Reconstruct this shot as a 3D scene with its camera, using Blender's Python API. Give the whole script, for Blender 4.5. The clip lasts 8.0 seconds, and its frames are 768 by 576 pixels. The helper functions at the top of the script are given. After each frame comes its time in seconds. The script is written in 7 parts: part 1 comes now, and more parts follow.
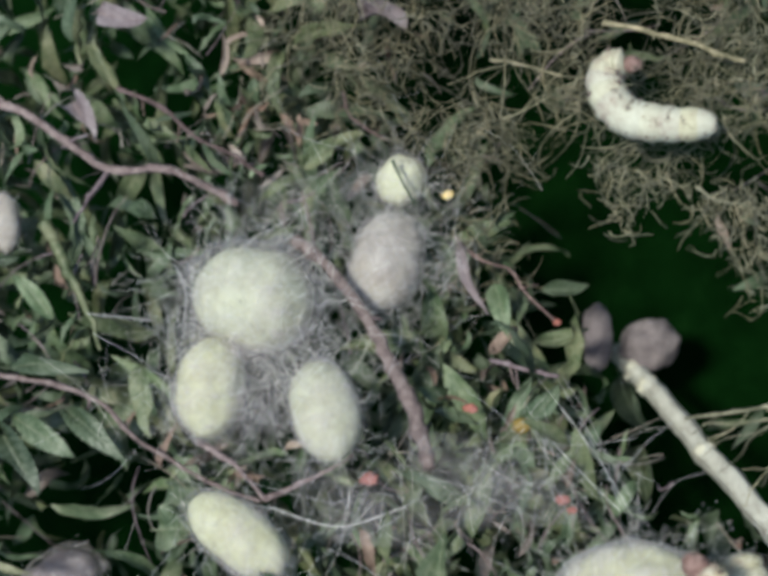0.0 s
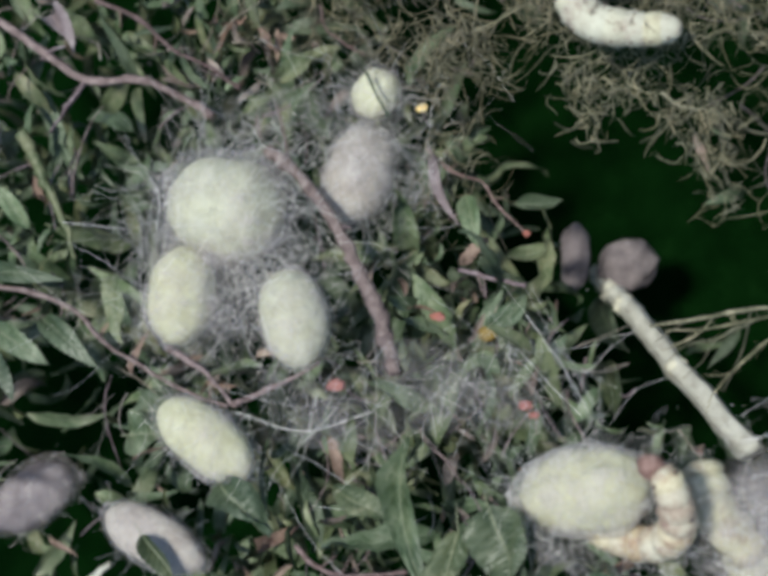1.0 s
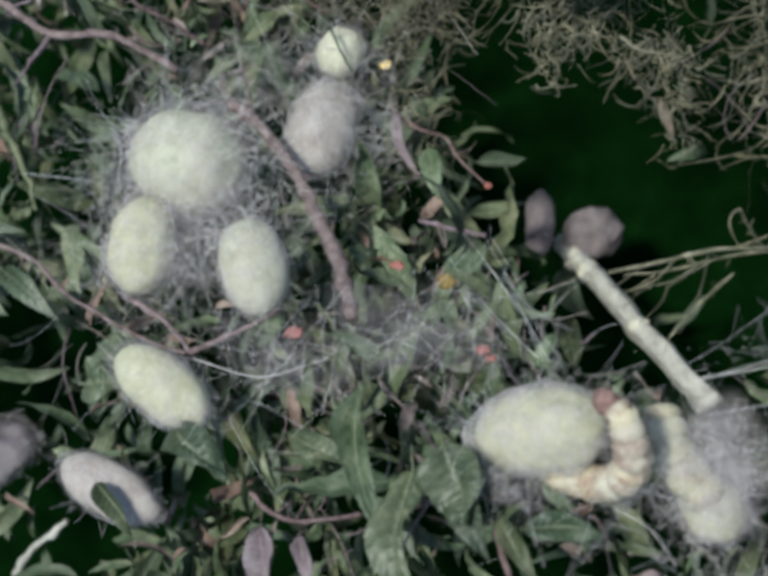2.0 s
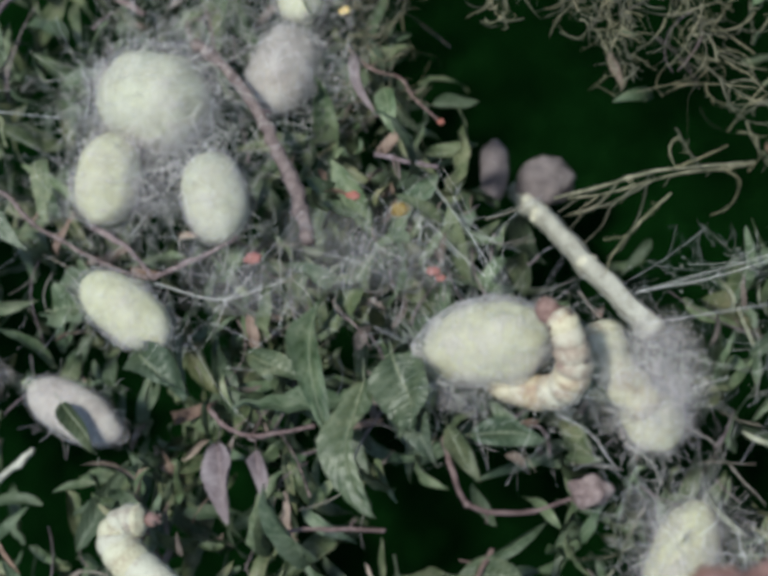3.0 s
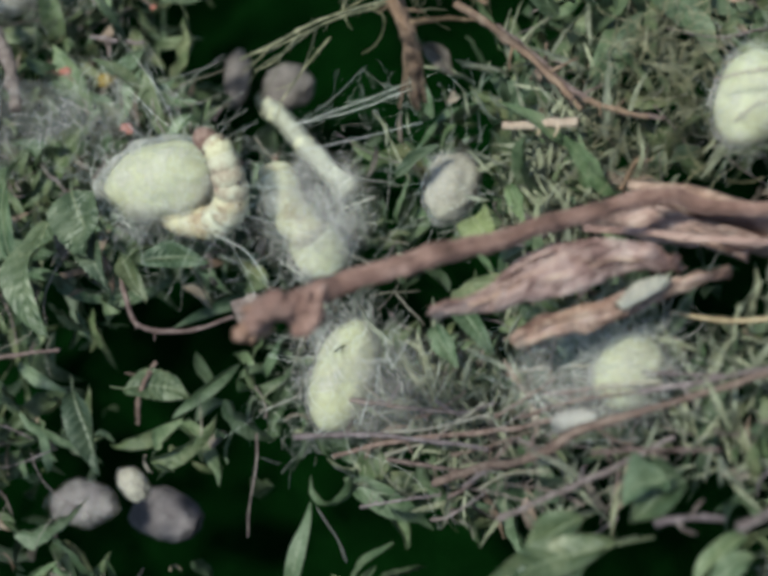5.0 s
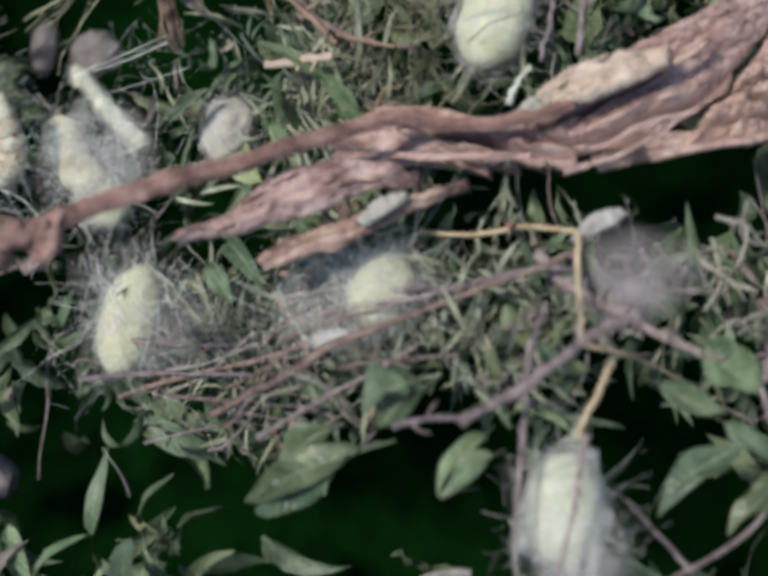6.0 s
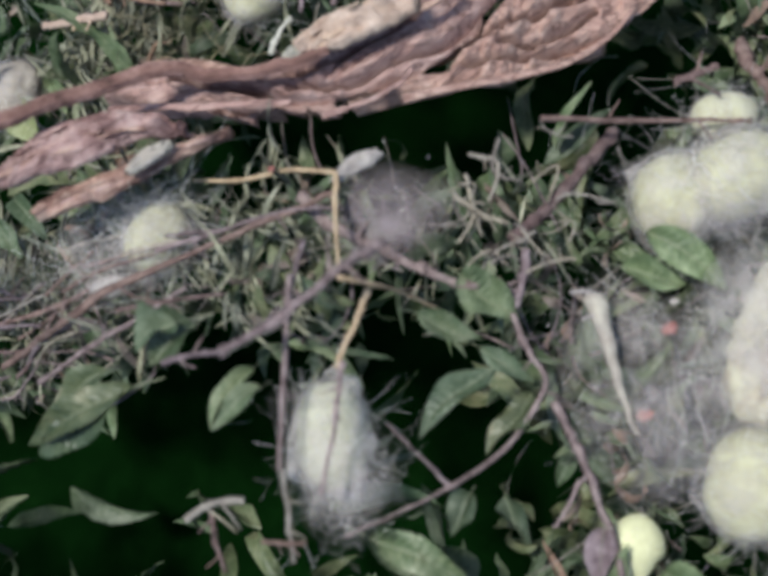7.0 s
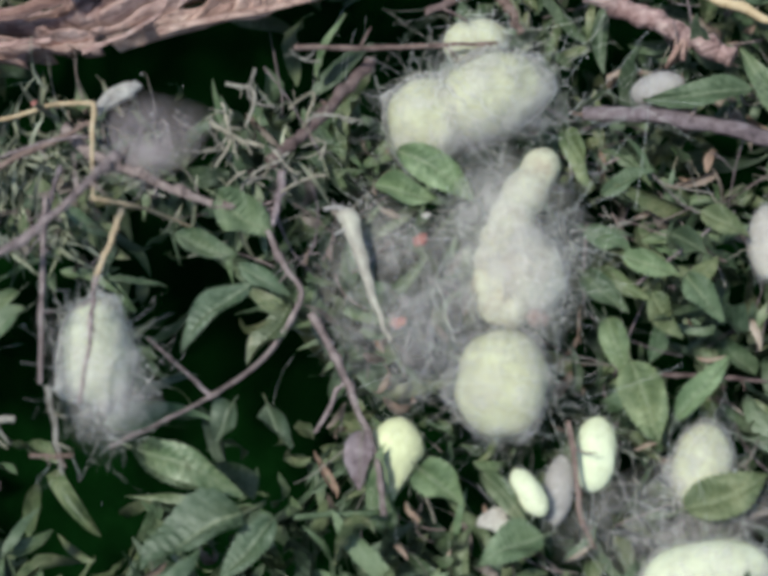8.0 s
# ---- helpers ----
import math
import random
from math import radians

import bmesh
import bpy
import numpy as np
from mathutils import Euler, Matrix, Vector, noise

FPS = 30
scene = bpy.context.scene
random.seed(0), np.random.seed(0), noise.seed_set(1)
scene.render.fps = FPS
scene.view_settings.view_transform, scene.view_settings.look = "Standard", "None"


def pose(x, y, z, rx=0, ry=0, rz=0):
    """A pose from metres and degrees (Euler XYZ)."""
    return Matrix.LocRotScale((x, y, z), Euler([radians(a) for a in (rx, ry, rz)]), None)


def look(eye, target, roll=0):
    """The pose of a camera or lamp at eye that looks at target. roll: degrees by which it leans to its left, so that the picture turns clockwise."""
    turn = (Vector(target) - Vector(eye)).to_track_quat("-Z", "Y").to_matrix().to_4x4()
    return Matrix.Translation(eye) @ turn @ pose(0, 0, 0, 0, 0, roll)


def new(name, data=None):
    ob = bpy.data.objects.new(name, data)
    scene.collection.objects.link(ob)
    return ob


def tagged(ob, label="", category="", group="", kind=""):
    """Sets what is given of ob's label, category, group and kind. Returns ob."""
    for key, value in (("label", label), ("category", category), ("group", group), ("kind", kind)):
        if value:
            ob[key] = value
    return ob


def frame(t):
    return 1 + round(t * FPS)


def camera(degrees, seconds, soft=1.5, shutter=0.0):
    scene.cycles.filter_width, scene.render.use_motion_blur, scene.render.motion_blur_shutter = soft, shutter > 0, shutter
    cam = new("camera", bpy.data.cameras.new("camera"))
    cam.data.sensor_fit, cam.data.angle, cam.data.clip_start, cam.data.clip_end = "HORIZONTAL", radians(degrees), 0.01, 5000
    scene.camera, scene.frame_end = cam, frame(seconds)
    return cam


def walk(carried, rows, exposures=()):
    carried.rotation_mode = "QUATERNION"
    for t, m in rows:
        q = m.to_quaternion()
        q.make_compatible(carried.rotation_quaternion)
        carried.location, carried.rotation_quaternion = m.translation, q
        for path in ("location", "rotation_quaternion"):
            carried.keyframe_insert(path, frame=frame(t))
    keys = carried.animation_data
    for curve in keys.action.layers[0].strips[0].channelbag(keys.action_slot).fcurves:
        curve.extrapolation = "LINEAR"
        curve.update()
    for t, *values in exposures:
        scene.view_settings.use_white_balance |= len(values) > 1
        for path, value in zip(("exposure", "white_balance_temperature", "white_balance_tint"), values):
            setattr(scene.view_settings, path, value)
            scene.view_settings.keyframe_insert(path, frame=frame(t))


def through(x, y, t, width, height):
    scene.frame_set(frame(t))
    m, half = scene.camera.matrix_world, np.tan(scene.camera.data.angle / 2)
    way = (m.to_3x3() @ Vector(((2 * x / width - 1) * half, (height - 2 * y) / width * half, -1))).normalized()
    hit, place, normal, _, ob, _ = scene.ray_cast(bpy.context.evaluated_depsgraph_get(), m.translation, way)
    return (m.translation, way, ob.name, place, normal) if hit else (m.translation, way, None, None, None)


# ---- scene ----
cam = camera(23.68, 8.0, soft=4.6)
cam.data.dof.use_dof, cam.data.dof.focus_distance, cam.data.dof.aperture_fstop = True, 0.625, 9.5
walk(cam, [
    (0.0, pose(0.1971, -0.1379, 0.5773, 13.438, 18.371, 2.185)),
    (0.5, pose(0.2088, -0.1381, 0.5721, 13.017, 19.249, 2.872)),
    (1.0, pose(0.2214, -0.1620, 0.5658, 13.199, 19.581, 3.125)),
    (1.2, pose(0.2292, -0.1715, 0.5672, 13.484, 19.471, 3.095)),
    (2.3, pose(0.2320, -0.2202, 0.5460, 16.512, 19.100, 3.895)),
    (2.5, pose(0.2358, -0.2324, 0.5518, 16.722, 18.877, 3.865)),
    (3.0, pose(0.2476, -0.2519, 0.5565, 17.644, 18.740, 3.889)),
    (3.1, pose(0.2513, -0.2603, 0.5587, 17.980, 18.927, 3.869)),
    (3.3, pose(0.2655, -0.2725, 0.5624, 18.820, 19.372, 3.842)),
    (3.4, pose(0.2757, -0.2772, 0.5568, 19.247, 19.516, 3.859)),
    (3.5, pose(0.2822, -0.2790, 0.5447, 19.667, 19.600, 3.919)),
    (4.0, pose(0.3219, -0.3103, 0.5295, 21.250, 20.690, 4.641)),
    (4.2, pose(0.3382, -0.3205, 0.5258, 21.356, 20.703, 4.412)),
    (5.3, pose(0.3880, -0.3685, 0.5129, 22.223, 20.849, 2.490)),
    (5.5, pose(0.3984, -0.3741, 0.5105, 21.989, 20.859, 1.704)),
    (6.0, pose(0.4320, -0.3864, 0.4996, 21.444, 20.304, -0.172)),
    (6.2, pose(0.4405, -0.3884, 0.4966, 21.101, 19.990, -0.765)),
    (6.5, pose(0.4510, -0.3964, 0.5030, 20.544, 19.343, -1.692)),
    (6.8, pose(0.4607, -0.4032, 0.5063, 19.946, 18.232, -2.936)),
    (7.0, pose(0.4697, -0.4076, 0.5066, 19.659, 17.646, -3.765)),
    (7.1, pose(0.4706, -0.4087, 0.5057, 19.587, 17.528, -4.095)),
    (7.3, pose(0.4764, -0.4122, 0.5061, 19.578, 17.494, -4.671)),
    (7.5, pose(0.4896, -0.4239, 0.5067, 19.648, 17.478, -5.225)),
    (7.7, pose(0.5026, -0.4336, 0.4986, 19.742, 17.291, -5.772)),
    (7.9, pose(0.5177, -0.4476, 0.4977, 19.880, 17.015, -6.382)),
    (8.0, pose(0.5239, -0.4558, 0.5005, 19.961, 16.884, -6.699)),
], exposures=[(0.0, 0.28, 6180, 3), (1.0, 0.22, 6150, 5), (2.5, 0.16, 6000, 4), (3.2, 0.18, 6100, 2), (3.5, 0.13, 6180, -10), (3.8, 0.19, 6120, -3), (4.2, 0.22, 6200, -3), (5.5, 0.33, 6270, -11), (6.0, 0.32, 6180, 3), (6.5, 0.31, 6150, 8), (7.0, 0.28, 6150, 7), (7.5, 0.24, 6150, -4), (8.0, 0.30, 6080, -1)])

# ---- light: hazy sun high over the far side, with a dim sky ----
world = bpy.data.worlds.new("sky")
scene.world = world
world.use_nodes = True
wn = world.node_tree.nodes
sky = wn.new("ShaderNodeTexSky")
sky.sky_type, sky.sun_disc = "NISHITA", False
sky.sun_elevation, sky.sun_rotation = radians(83), radians(-155)
world.node_tree.links.new(sky.outputs[0], wn["Background"].inputs[0])
wn["Background"].inputs[1].default_value = 0.14
sun_data = bpy.data.lights.new("sun", "SUN")
sun_data.energy, sun_data.angle, sun_data.color = 4.3, radians(7.0), (1.0, 0.95, 0.86)
sun = new("sun", sun_data)
sun.matrix_world = look((-0.05, -0.10, 0.98), (0, 0, 0))


# ---- materials ----
def ramp(nt, fac, stops):
    r = nt.nodes.new("ShaderNodeValToRGB")
    while len(r.color_ramp.elements) < len(stops):
        r.color_ramp.elements.new(0.5)
    for e, (at, col) in zip(r.color_ramp.elements, stops):
        e.position, e.color = at, (*col, 1)
    nt.links.new(fac, r.inputs[0])
    return r.outputs[0]


def noise_node(nt, vec, scale, detail=4.0, rough=0.6):
    n = nt.nodes.new("ShaderNodeTexNoise")
    n.inputs["Scale"].default_value, n.inputs["Detail"].default_value, n.inputs["Roughness"].default_value = scale, detail, rough
    nt.links.new(vec, n.inputs["Vector"])
    return n.outputs["Fac"]


def mix_rgb(nt, how, fac, a, b):
    m = nt.nodes.new("ShaderNodeMix")
    m.data_type, m.blend_type = "RGBA", how
    for socket, value in ((m.inputs[0], fac), (m.inputs[6], a), (m.inputs[7], b)):
        if isinstance(value, (int, float)):
            socket.default_value = value
        elif isinstance(value, tuple):
            socket.default_value = (*value, 1)
        else:
            nt.links.new(value, socket)
    return m.outputs[2]


def surface(name, stops, scale, rough=0.8, bump=0.3, bump_scale=None, stretch=(1, 1, 1), vary=0.3, through=0.0, spec=0.3, tint=(1.0, 0.97, 0.85)):
    """Noise-coloured matt surface at two scales, with relief; vary: spread of brightness from piece to piece; through: light let through."""
    m = bpy.data.materials.new(name)
    m.use_nodes = True
    nt = m.node_tree
    b = nt.nodes["Principled BSDF"]
    co = nt.nodes.new("ShaderNodeTexCoord").outputs["Object"]
    mp = nt.nodes.new("ShaderNodeMapping")
    mp.inputs["Scale"].default_value = stretch
    nt.links.new(co, mp.inputs[0])
    v = mp.outputs[0]
    big, fine = noise_node(nt, v, scale), noise_node(nt, v, scale * 6, 6)
    both = nt.nodes.new("ShaderNodeMath")
    both.operation = "MULTIPLY_ADD"
    nt.links.new(fine, both.inputs[0])
    both.inputs[1].default_value = 0.45
    nt.links.new(big, both.inputs[2])
    half = nt.nodes.new("ShaderNodeMath")
    half.operation = "MULTIPLY_ADD"
    nt.links.new(both.outputs[0], half.inputs[0])
    half.inputs[1].default_value, half.inputs[2].default_value = 1.6, -0.66
    col = ramp(nt, half.outputs[0], stops)
    if vary:
        geo = nt.nodes.new("ShaderNodeNewGeometry").outputs["Random Per Island"]
        info = nt.nodes.new("ShaderNodeObjectInfo").outputs["Random"]
        add = nt.nodes.new("ShaderNodeMath")
        nt.links.new(geo, add.inputs[0])
        nt.links.new(info, add.inputs[1])
        fr = nt.nodes.new("ShaderNodeMath")
        fr.operation = "FRACT"
        nt.links.new(add.outputs[0], fr.inputs[0])
        lo, hi = 1 - vary, 1 + vary
        shade = ramp(nt, fr.outputs[0], [(0, (lo, lo * 0.98, lo)), (0.4, (1, 1, 1)), (0.7, tint), (1, (hi, hi * 0.98, hi * 0.93))])
        col = mix_rgb(nt, "MULTIPLY", 1.0, col, shade)
    nt.links.new(col, b.inputs["Base Color"])
    b.inputs["Roughness"].default_value = rough
    b.inputs["Specular IOR Level"].default_value = spec
    bp = nt.nodes.new("ShaderNodeBump")
    bp.inputs["Strength"].default_value, bp.inputs["Distance"].default_value = bump, 0.001
    nt.links.new(noise_node(nt, v, bump_scale or scale * 4, 5), bp.inputs["Height"])
    nt.links.new(bp.outputs[0], b.inputs["Normal"])
    if through:
        t = nt.nodes.new("ShaderNodeBsdfTranslucent")
        nt.links.new(col, t.inputs[0])
        mx = nt.nodes.new("ShaderNodeMixShader")
        mx.inputs[0].default_value = through
        nt.links.new(b.outputs[0], mx.inputs[1])
        nt.links.new(t.outputs[0], mx.inputs[2])
        nt.links.new(mx.outputs[0], nt.nodes["Material Output"].inputs[0])
    return m


def leaf_surface(name, stops, rough, vein, gloss=0.45):
    """Wilted leaf: blotches, a pale midrib and ribbed side veins along the blade's own length and width, and relief between them."""
    m = surface(name, stops, 90, rough, 0.18, 400, vary=0.42, through=0.15, spec=gloss, tint=(1.28, 1.0, 0.86))
    nt = m.node_tree
    b = nt.nodes["Principled BSDF"]
    sep = nt.nodes.new("ShaderNodeSeparateXYZ")
    nt.links.new(nt.nodes.new("ShaderNodeTexCoord").outputs["UV"], sep.inputs[0])

    def calc(op, x, y=None, z=None):
        n = nt.nodes.new("ShaderNodeMath")
        n.operation = op
        for k, val in enumerate((x, y, z)):
            if val is None:
                continue
            if isinstance(val, (int, float)):
                n.inputs[k].default_value = val
            else:
                nt.links.new(val, n.inputs[k])
        return n.outputs[0]

    side = calc("ABSOLUTE", calc("SUBTRACT", sep.outputs[1], 0.5))
    wave = calc("SINE", calc("MULTIPLY", calc("SUBTRACT", sep.outputs[0], calc("MULTIPLY", side, 0.45)), 62.0))
    line = calc("POWER", calc("MULTIPLY_ADD", wave, 0.5, 0.5), 5.0)
    rib = calc("LESS_THAN", side, 0.03)
    pale = calc("MAXIMUM", calc("MULTIPLY", line, 0.55), rib)
    old = b.inputs["Base Color"].links[0].from_socket
    col = mix_rgb(nt, "MIX", calc("MULTIPLY", pale, 0.24), old, vein)
    nt.links.new(col, b.inputs["Base Color"])
    bump = next(n for n in nt.nodes if n.type == "BUMP")
    two = nt.nodes.new("ShaderNodeBump")
    two.inputs["Strength"].default_value, two.inputs["Distance"].default_value = 0.16, 0.0006
    nt.links.new(wave, two.inputs["Height"])
    nt.links.new(bump.outputs[0], two.inputs["Normal"])
    nt.links.new(two.outputs[0], b.inputs["Normal"])
    return m


def bark_surface(name, stops, heading):
    """Flaking bark: fibres and thin dark cracks along the given heading, with short cross breaks."""
    m = surface(name, stops, 75, 0.85, 0.8, 500, vary=0.06, spec=0.2)
    nt = m.node_tree
    b = nt.nodes["Principled BSDF"]
    turn = nt.nodes.new("ShaderNodeMapping")
    turn.inputs["Rotation"].default_value = (0, 0, -heading)
    nt.links.new(nt.nodes.new("ShaderNodeTexCoord").outputs["Object"], turn.inputs[0])
    pull = nt.nodes.new("ShaderNodeMapping")
    pull.inputs["Scale"].default_value = (0.10, 1, 1)
    nt.links.new(turn.outputs[0], pull.inputs[0])
    fibre = noise_node(nt, pull.outputs[0], 420, 6, 0.65)
    crack = noise_node(nt, pull.outputs[0], 150, 3, 0.5)
    thin = ramp(nt, crack, [(0.455, (1, 1, 1)), (0.488, (0.35, 0.31, 0.31)), (0.502, (0.35, 0.31, 0.31)), (0.53, (1, 1, 1))])
    grain = ramp(nt, fibre, [(0.3, (0.72, 0.68, 0.68)), (0.55, (1, 1, 1)), (0.75, (1.15, 1.14, 1.13))])
    col = mix_rgb(nt, "MULTIPLY", 0.7, mix_rgb(nt, "MULTIPLY", 1.0, b.inputs["Base Color"].links[0].from_socket, grain), thin)
    nt.links.new(col, b.inputs["Base Color"])
    bump = next(n for n in nt.nodes if n.type == "BUMP")
    for height, strength, dist in ((fibre, 0.5, 0.0010), (thin, 0.3, 0.0008)):
        two = nt.nodes.new("ShaderNodeBump")
        two.inputs["Strength"].default_value, two.inputs["Distance"].default_value = strength, dist
        nt.links.new(height, two.inputs["Height"])
        nt.links.new(bump.outputs[0], two.inputs["Normal"])
        bump = two
    nt.links.new(bump.outputs[0], b.inputs["Normal"])
    return m


def gauze(name, colour, low, high, scale, pull=(1, 0.35, 1)):
    """Silk floss so thin that one sees through it: fibre clumps with clear gaps between them."""
    m = bpy.data.materials.new(name)
    m.use_nodes = True
    nt = m.node_tree
    b = nt.nodes["Principled BSDF"]
    b.inputs["Base Color"].default_value, b.inputs["Roughness"].default_value = (*colour, 1), 0.9
    b.inputs["Specular IOR Level"].default_value = 0.1
    co = nt.nodes.new("ShaderNodeTexCoord").outputs["Object"]
    mp = nt.nodes.new("ShaderNodeMapping")
    mp.inputs["Scale"].default_value, mp.inputs["Rotation"].default_value = pull, (0.3, 0.2, 0.6)
    nt.links.new(co, mp.inputs[0])
    n1, n2 = noise_node(nt, mp.outputs[0], scale, 8, 0.75), noise_node(nt, co, scale * 0.22, 3, 0.5)
    mul = nt.nodes.new("ShaderNodeMath")
    mul.operation = "MULTIPLY"
    nt.links.new(n1, mul.inputs[0])
    nt.links.new(n2, mul.inputs[1])
    a = ramp(nt, mul.outputs[0], [(0.16, (low,) * 3), (0.34, (high,) * 3)])
    rim = nt.nodes.new("ShaderNodeSeparateXYZ")
    nt.links.new(nt.nodes.new("ShaderNodeTexCoord").outputs["UV"], rim.inputs[0])
    fade = ramp(nt, rim.outputs[0], [(0.25, (1, 1, 1)), (0.95, (0, 0, 0))])
    a = mix_rgb(nt, "MULTIPLY", 1.0, a, fade)
    clear = nt.nodes.new("ShaderNodeBsdfTransparent")
    tl = nt.nodes.new("ShaderNodeBsdfTranslucent")
    tl.inputs[0].default_value = (*colour, 1)
    body = nt.nodes.new("ShaderNodeMixShader")
    body.inputs[0].default_value = 0.45
    nt.links.new(b.outputs[0], body.inputs[1])
    nt.links.new(tl.outputs[0], body.inputs[2])
    mx = nt.nodes.new("ShaderNodeMixShader")
    nt.links.new(a, mx.inputs[0])
    nt.links.new(clear.outputs[0], mx.inputs[1])
    nt.links.new(body.outputs[0], mx.inputs[2])
    nt.links.new(mx.outputs[0], nt.nodes["Material Output"].inputs[0])
    return m


LEAF = leaf_surface("dull_green_leaf", [(0.1, (0.017, 0.034, 0.014)), (0.4, (0.060, 0.092, 0.046)), (0.7, (0.118, 0.150, 0.092)), (1, (0.21, 0.238, 0.172))], 0.52, (0.25, 0.28, 0.20), 0.4)
FRESH = leaf_surface("fresh_green_leaf", [(0.1, (0.030, 0.050, 0.022)), (0.5, (0.082, 0.114, 0.058)), (1, (0.19, 0.23, 0.14))], 0.56, (0.20, 0.24, 0.155), 0.32)
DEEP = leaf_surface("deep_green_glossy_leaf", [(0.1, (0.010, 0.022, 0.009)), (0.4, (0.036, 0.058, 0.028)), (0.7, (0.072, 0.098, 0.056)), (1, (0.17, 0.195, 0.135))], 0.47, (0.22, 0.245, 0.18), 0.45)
YOUNG = leaf_surface("yellow_green_young_leaf", [(0.1, (0.16, 0.18, 0.07)), (0.5, (0.27, 0.30, 0.13)), (1, (0.40, 0.43, 0.24))], 0.5, (0.40, 0.42, 0.25), 0.4)
DRY = leaf_surface("dry_brown_leaf", [(0.1, (0.07, 0.052, 0.046)), (0.5, (0.17, 0.135, 0.115)), (1, (0.32, 0.275, 0.245))], 0.65, (0.30, 0.26, 0.22), 0.3)
CURL = surface("dull_grey_tan_stalk", [(0.1, (0.11, 0.095, 0.08)), (0.5, (0.215, 0.19, 0.165)), (1, (0.34, 0.315, 0.28))], 200, 0.8, 0.6, 700, vary=0.3)
ROOT = surface("olive_rootlet", [(0.1, (0.040, 0.041, 0.025)), (0.5, (0.145, 0.138, 0.092)), (1, (0.38, 0.345, 0.255))], 120, 0.75, 0.3, 600, vary=0.6, tint=(1.10, 1.0, 0.86))
TWIG = surface("mauve_grey_twig_bark", [(0.1, (0.055, 0.039, 0.043)), (0.45, (0.175, 0.130, 0.138)), (1, (0.36, 0.295, 0.31))], 240, 0.8, 1.0, 1100, vary=0.3)
SILKTWIG = surface("pale_mauve_silk_coated_bark", [(0.1, (0.072, 0.054, 0.058)), (0.45, (0.132, 0.100, 0.102)), (1, (0.272, 0.230, 0.234))], 260, 0.85, 0.8, 1100, vary=0.1)
BROWN = surface("red_brown_twig_bark", [(0.1, (0.058, 0.033, 0.030)), (0.45, (0.142, 0.093, 0.088)), (1, (0.28, 0.205, 0.19))], 240, 0.75, 1.0, 1100, vary=0.3)
STRAW = surface("yellow_straw", [(0.1, (0.20, 0.14, 0.09)), (0.5, (0.36, 0.265, 0.165)), (1, (0.50, 0.40, 0.28))], 150, 0.6, 0.3, 700, vary=0.2)
MIDRIB = surface("pale_green_midrib", [(0.1, (0.09, 0.105, 0.065)), (1, (0.20, 0.215, 0.15))], 150, 0.6, 0.2, vary=0.3)
PETAL = surface("mauve_grey_withered_petal", [(0.1, (0.11, 0.083, 0.086)), (0.5, (0.205, 0.165, 0.168)), (1, (0.34, 0.295, 0.295))], 120, 0.7, 0.4, 500, vary=0.1, through=0.2)
TAN = surface("tan_crumbling_bark", [(0.1, (0.22, 0.15, 0.115)), (0.5, (0.38, 0.285, 0.225)), (1, (0.54, 0.44, 0.365))], 120, 0.85, 1.0, 500, vary=0.1)
PALE = surface("pale_dead_stem", [(0.1, (0.25, 0.235, 0.20)), (0.5, (0.40, 0.39, 0.335)), (1, (0.53, 0.52, 0.455))], 150, 0.75, 0.7, 700, vary=0.2)
ALONG = np.array((0.3579, -0.1154, -0.0025)) - np.array((0.2325, -0.1278, 0.0056))
BRANCH = surface("dark_pink_brown_branch_bark", [(0.05, (0.075, 0.042, 0.036)), (0.4, (0.165, 0.092, 0.078)), (0.7, (0.265, 0.160, 0.138)), (1, (0.40, 0.28, 0.25))], 150, 0.85, 1.0, 700, (0.4, 1, 1), vary=0.06)
TORN = bark_surface("torn_red_brown_bark", [(0.12, (0.085, 0.046, 0.042)), (0.36, (0.22, 0.135, 0.125)), (0.6, (0.36, 0.25, 0.23)), (1, (0.52, 0.42, 0.38))], math.atan2(ALONG[1], ALONG[0]) + 0.12)
GRASS = surface("faded_grey_green_dry_grass", [(0.1, (0.085, 0.088, 0.062)), (0.5, (0.185, 0.188, 0.142)), (1, (0.34, 0.34, 0.275))], 150, 0.7, 0.4, 500, vary=0.45, through=0.15)
BARK = bark_surface("furrowed_pink_brown_bark", [(0.05, (0.16, 0.092, 0.080)), (0.35, (0.295, 0.185, 0.162)), (0.7, (0.405, 0.282, 0.250)), (1, (0.53, 0.405, 0.365))], math.atan2(ALONG[1], ALONG[0]))
# Green-black shade of the gaps, put into the ground's own colour.
SOIL = surface("shade_black_green_soil", [(0.1, (0.0010, 0.0056, 0.0010)), (0.6, (0.0016, 0.0084, 0.0015)), (1, (0.0029, 0.0128, 0.0024))], 60, 1.0, 0.6, 300, vary=0, spec=0.0)
SILK = surface("cream_silk_shell", [(0.1, (0.308, 0.301, 0.216)), (0.5, (0.400, 0.402, 0.293)), (1, (0.492, 0.500, 0.391))], 130, 0.85, 0.5, 500, vary=0.08, spec=0.15)
# Lighter copy of the silk: strong light on some cocoons put into the colour.
LITSILK = surface("overlit_yellow_white_silk_shell", [(0.1, (0.446, 0.451, 0.304)), (0.5, (0.537, 0.551, 0.380)), (1, (0.627, 0.646, 0.475))], 130, 0.8, 0.4, 500, vary=0.05, spec=0.15)
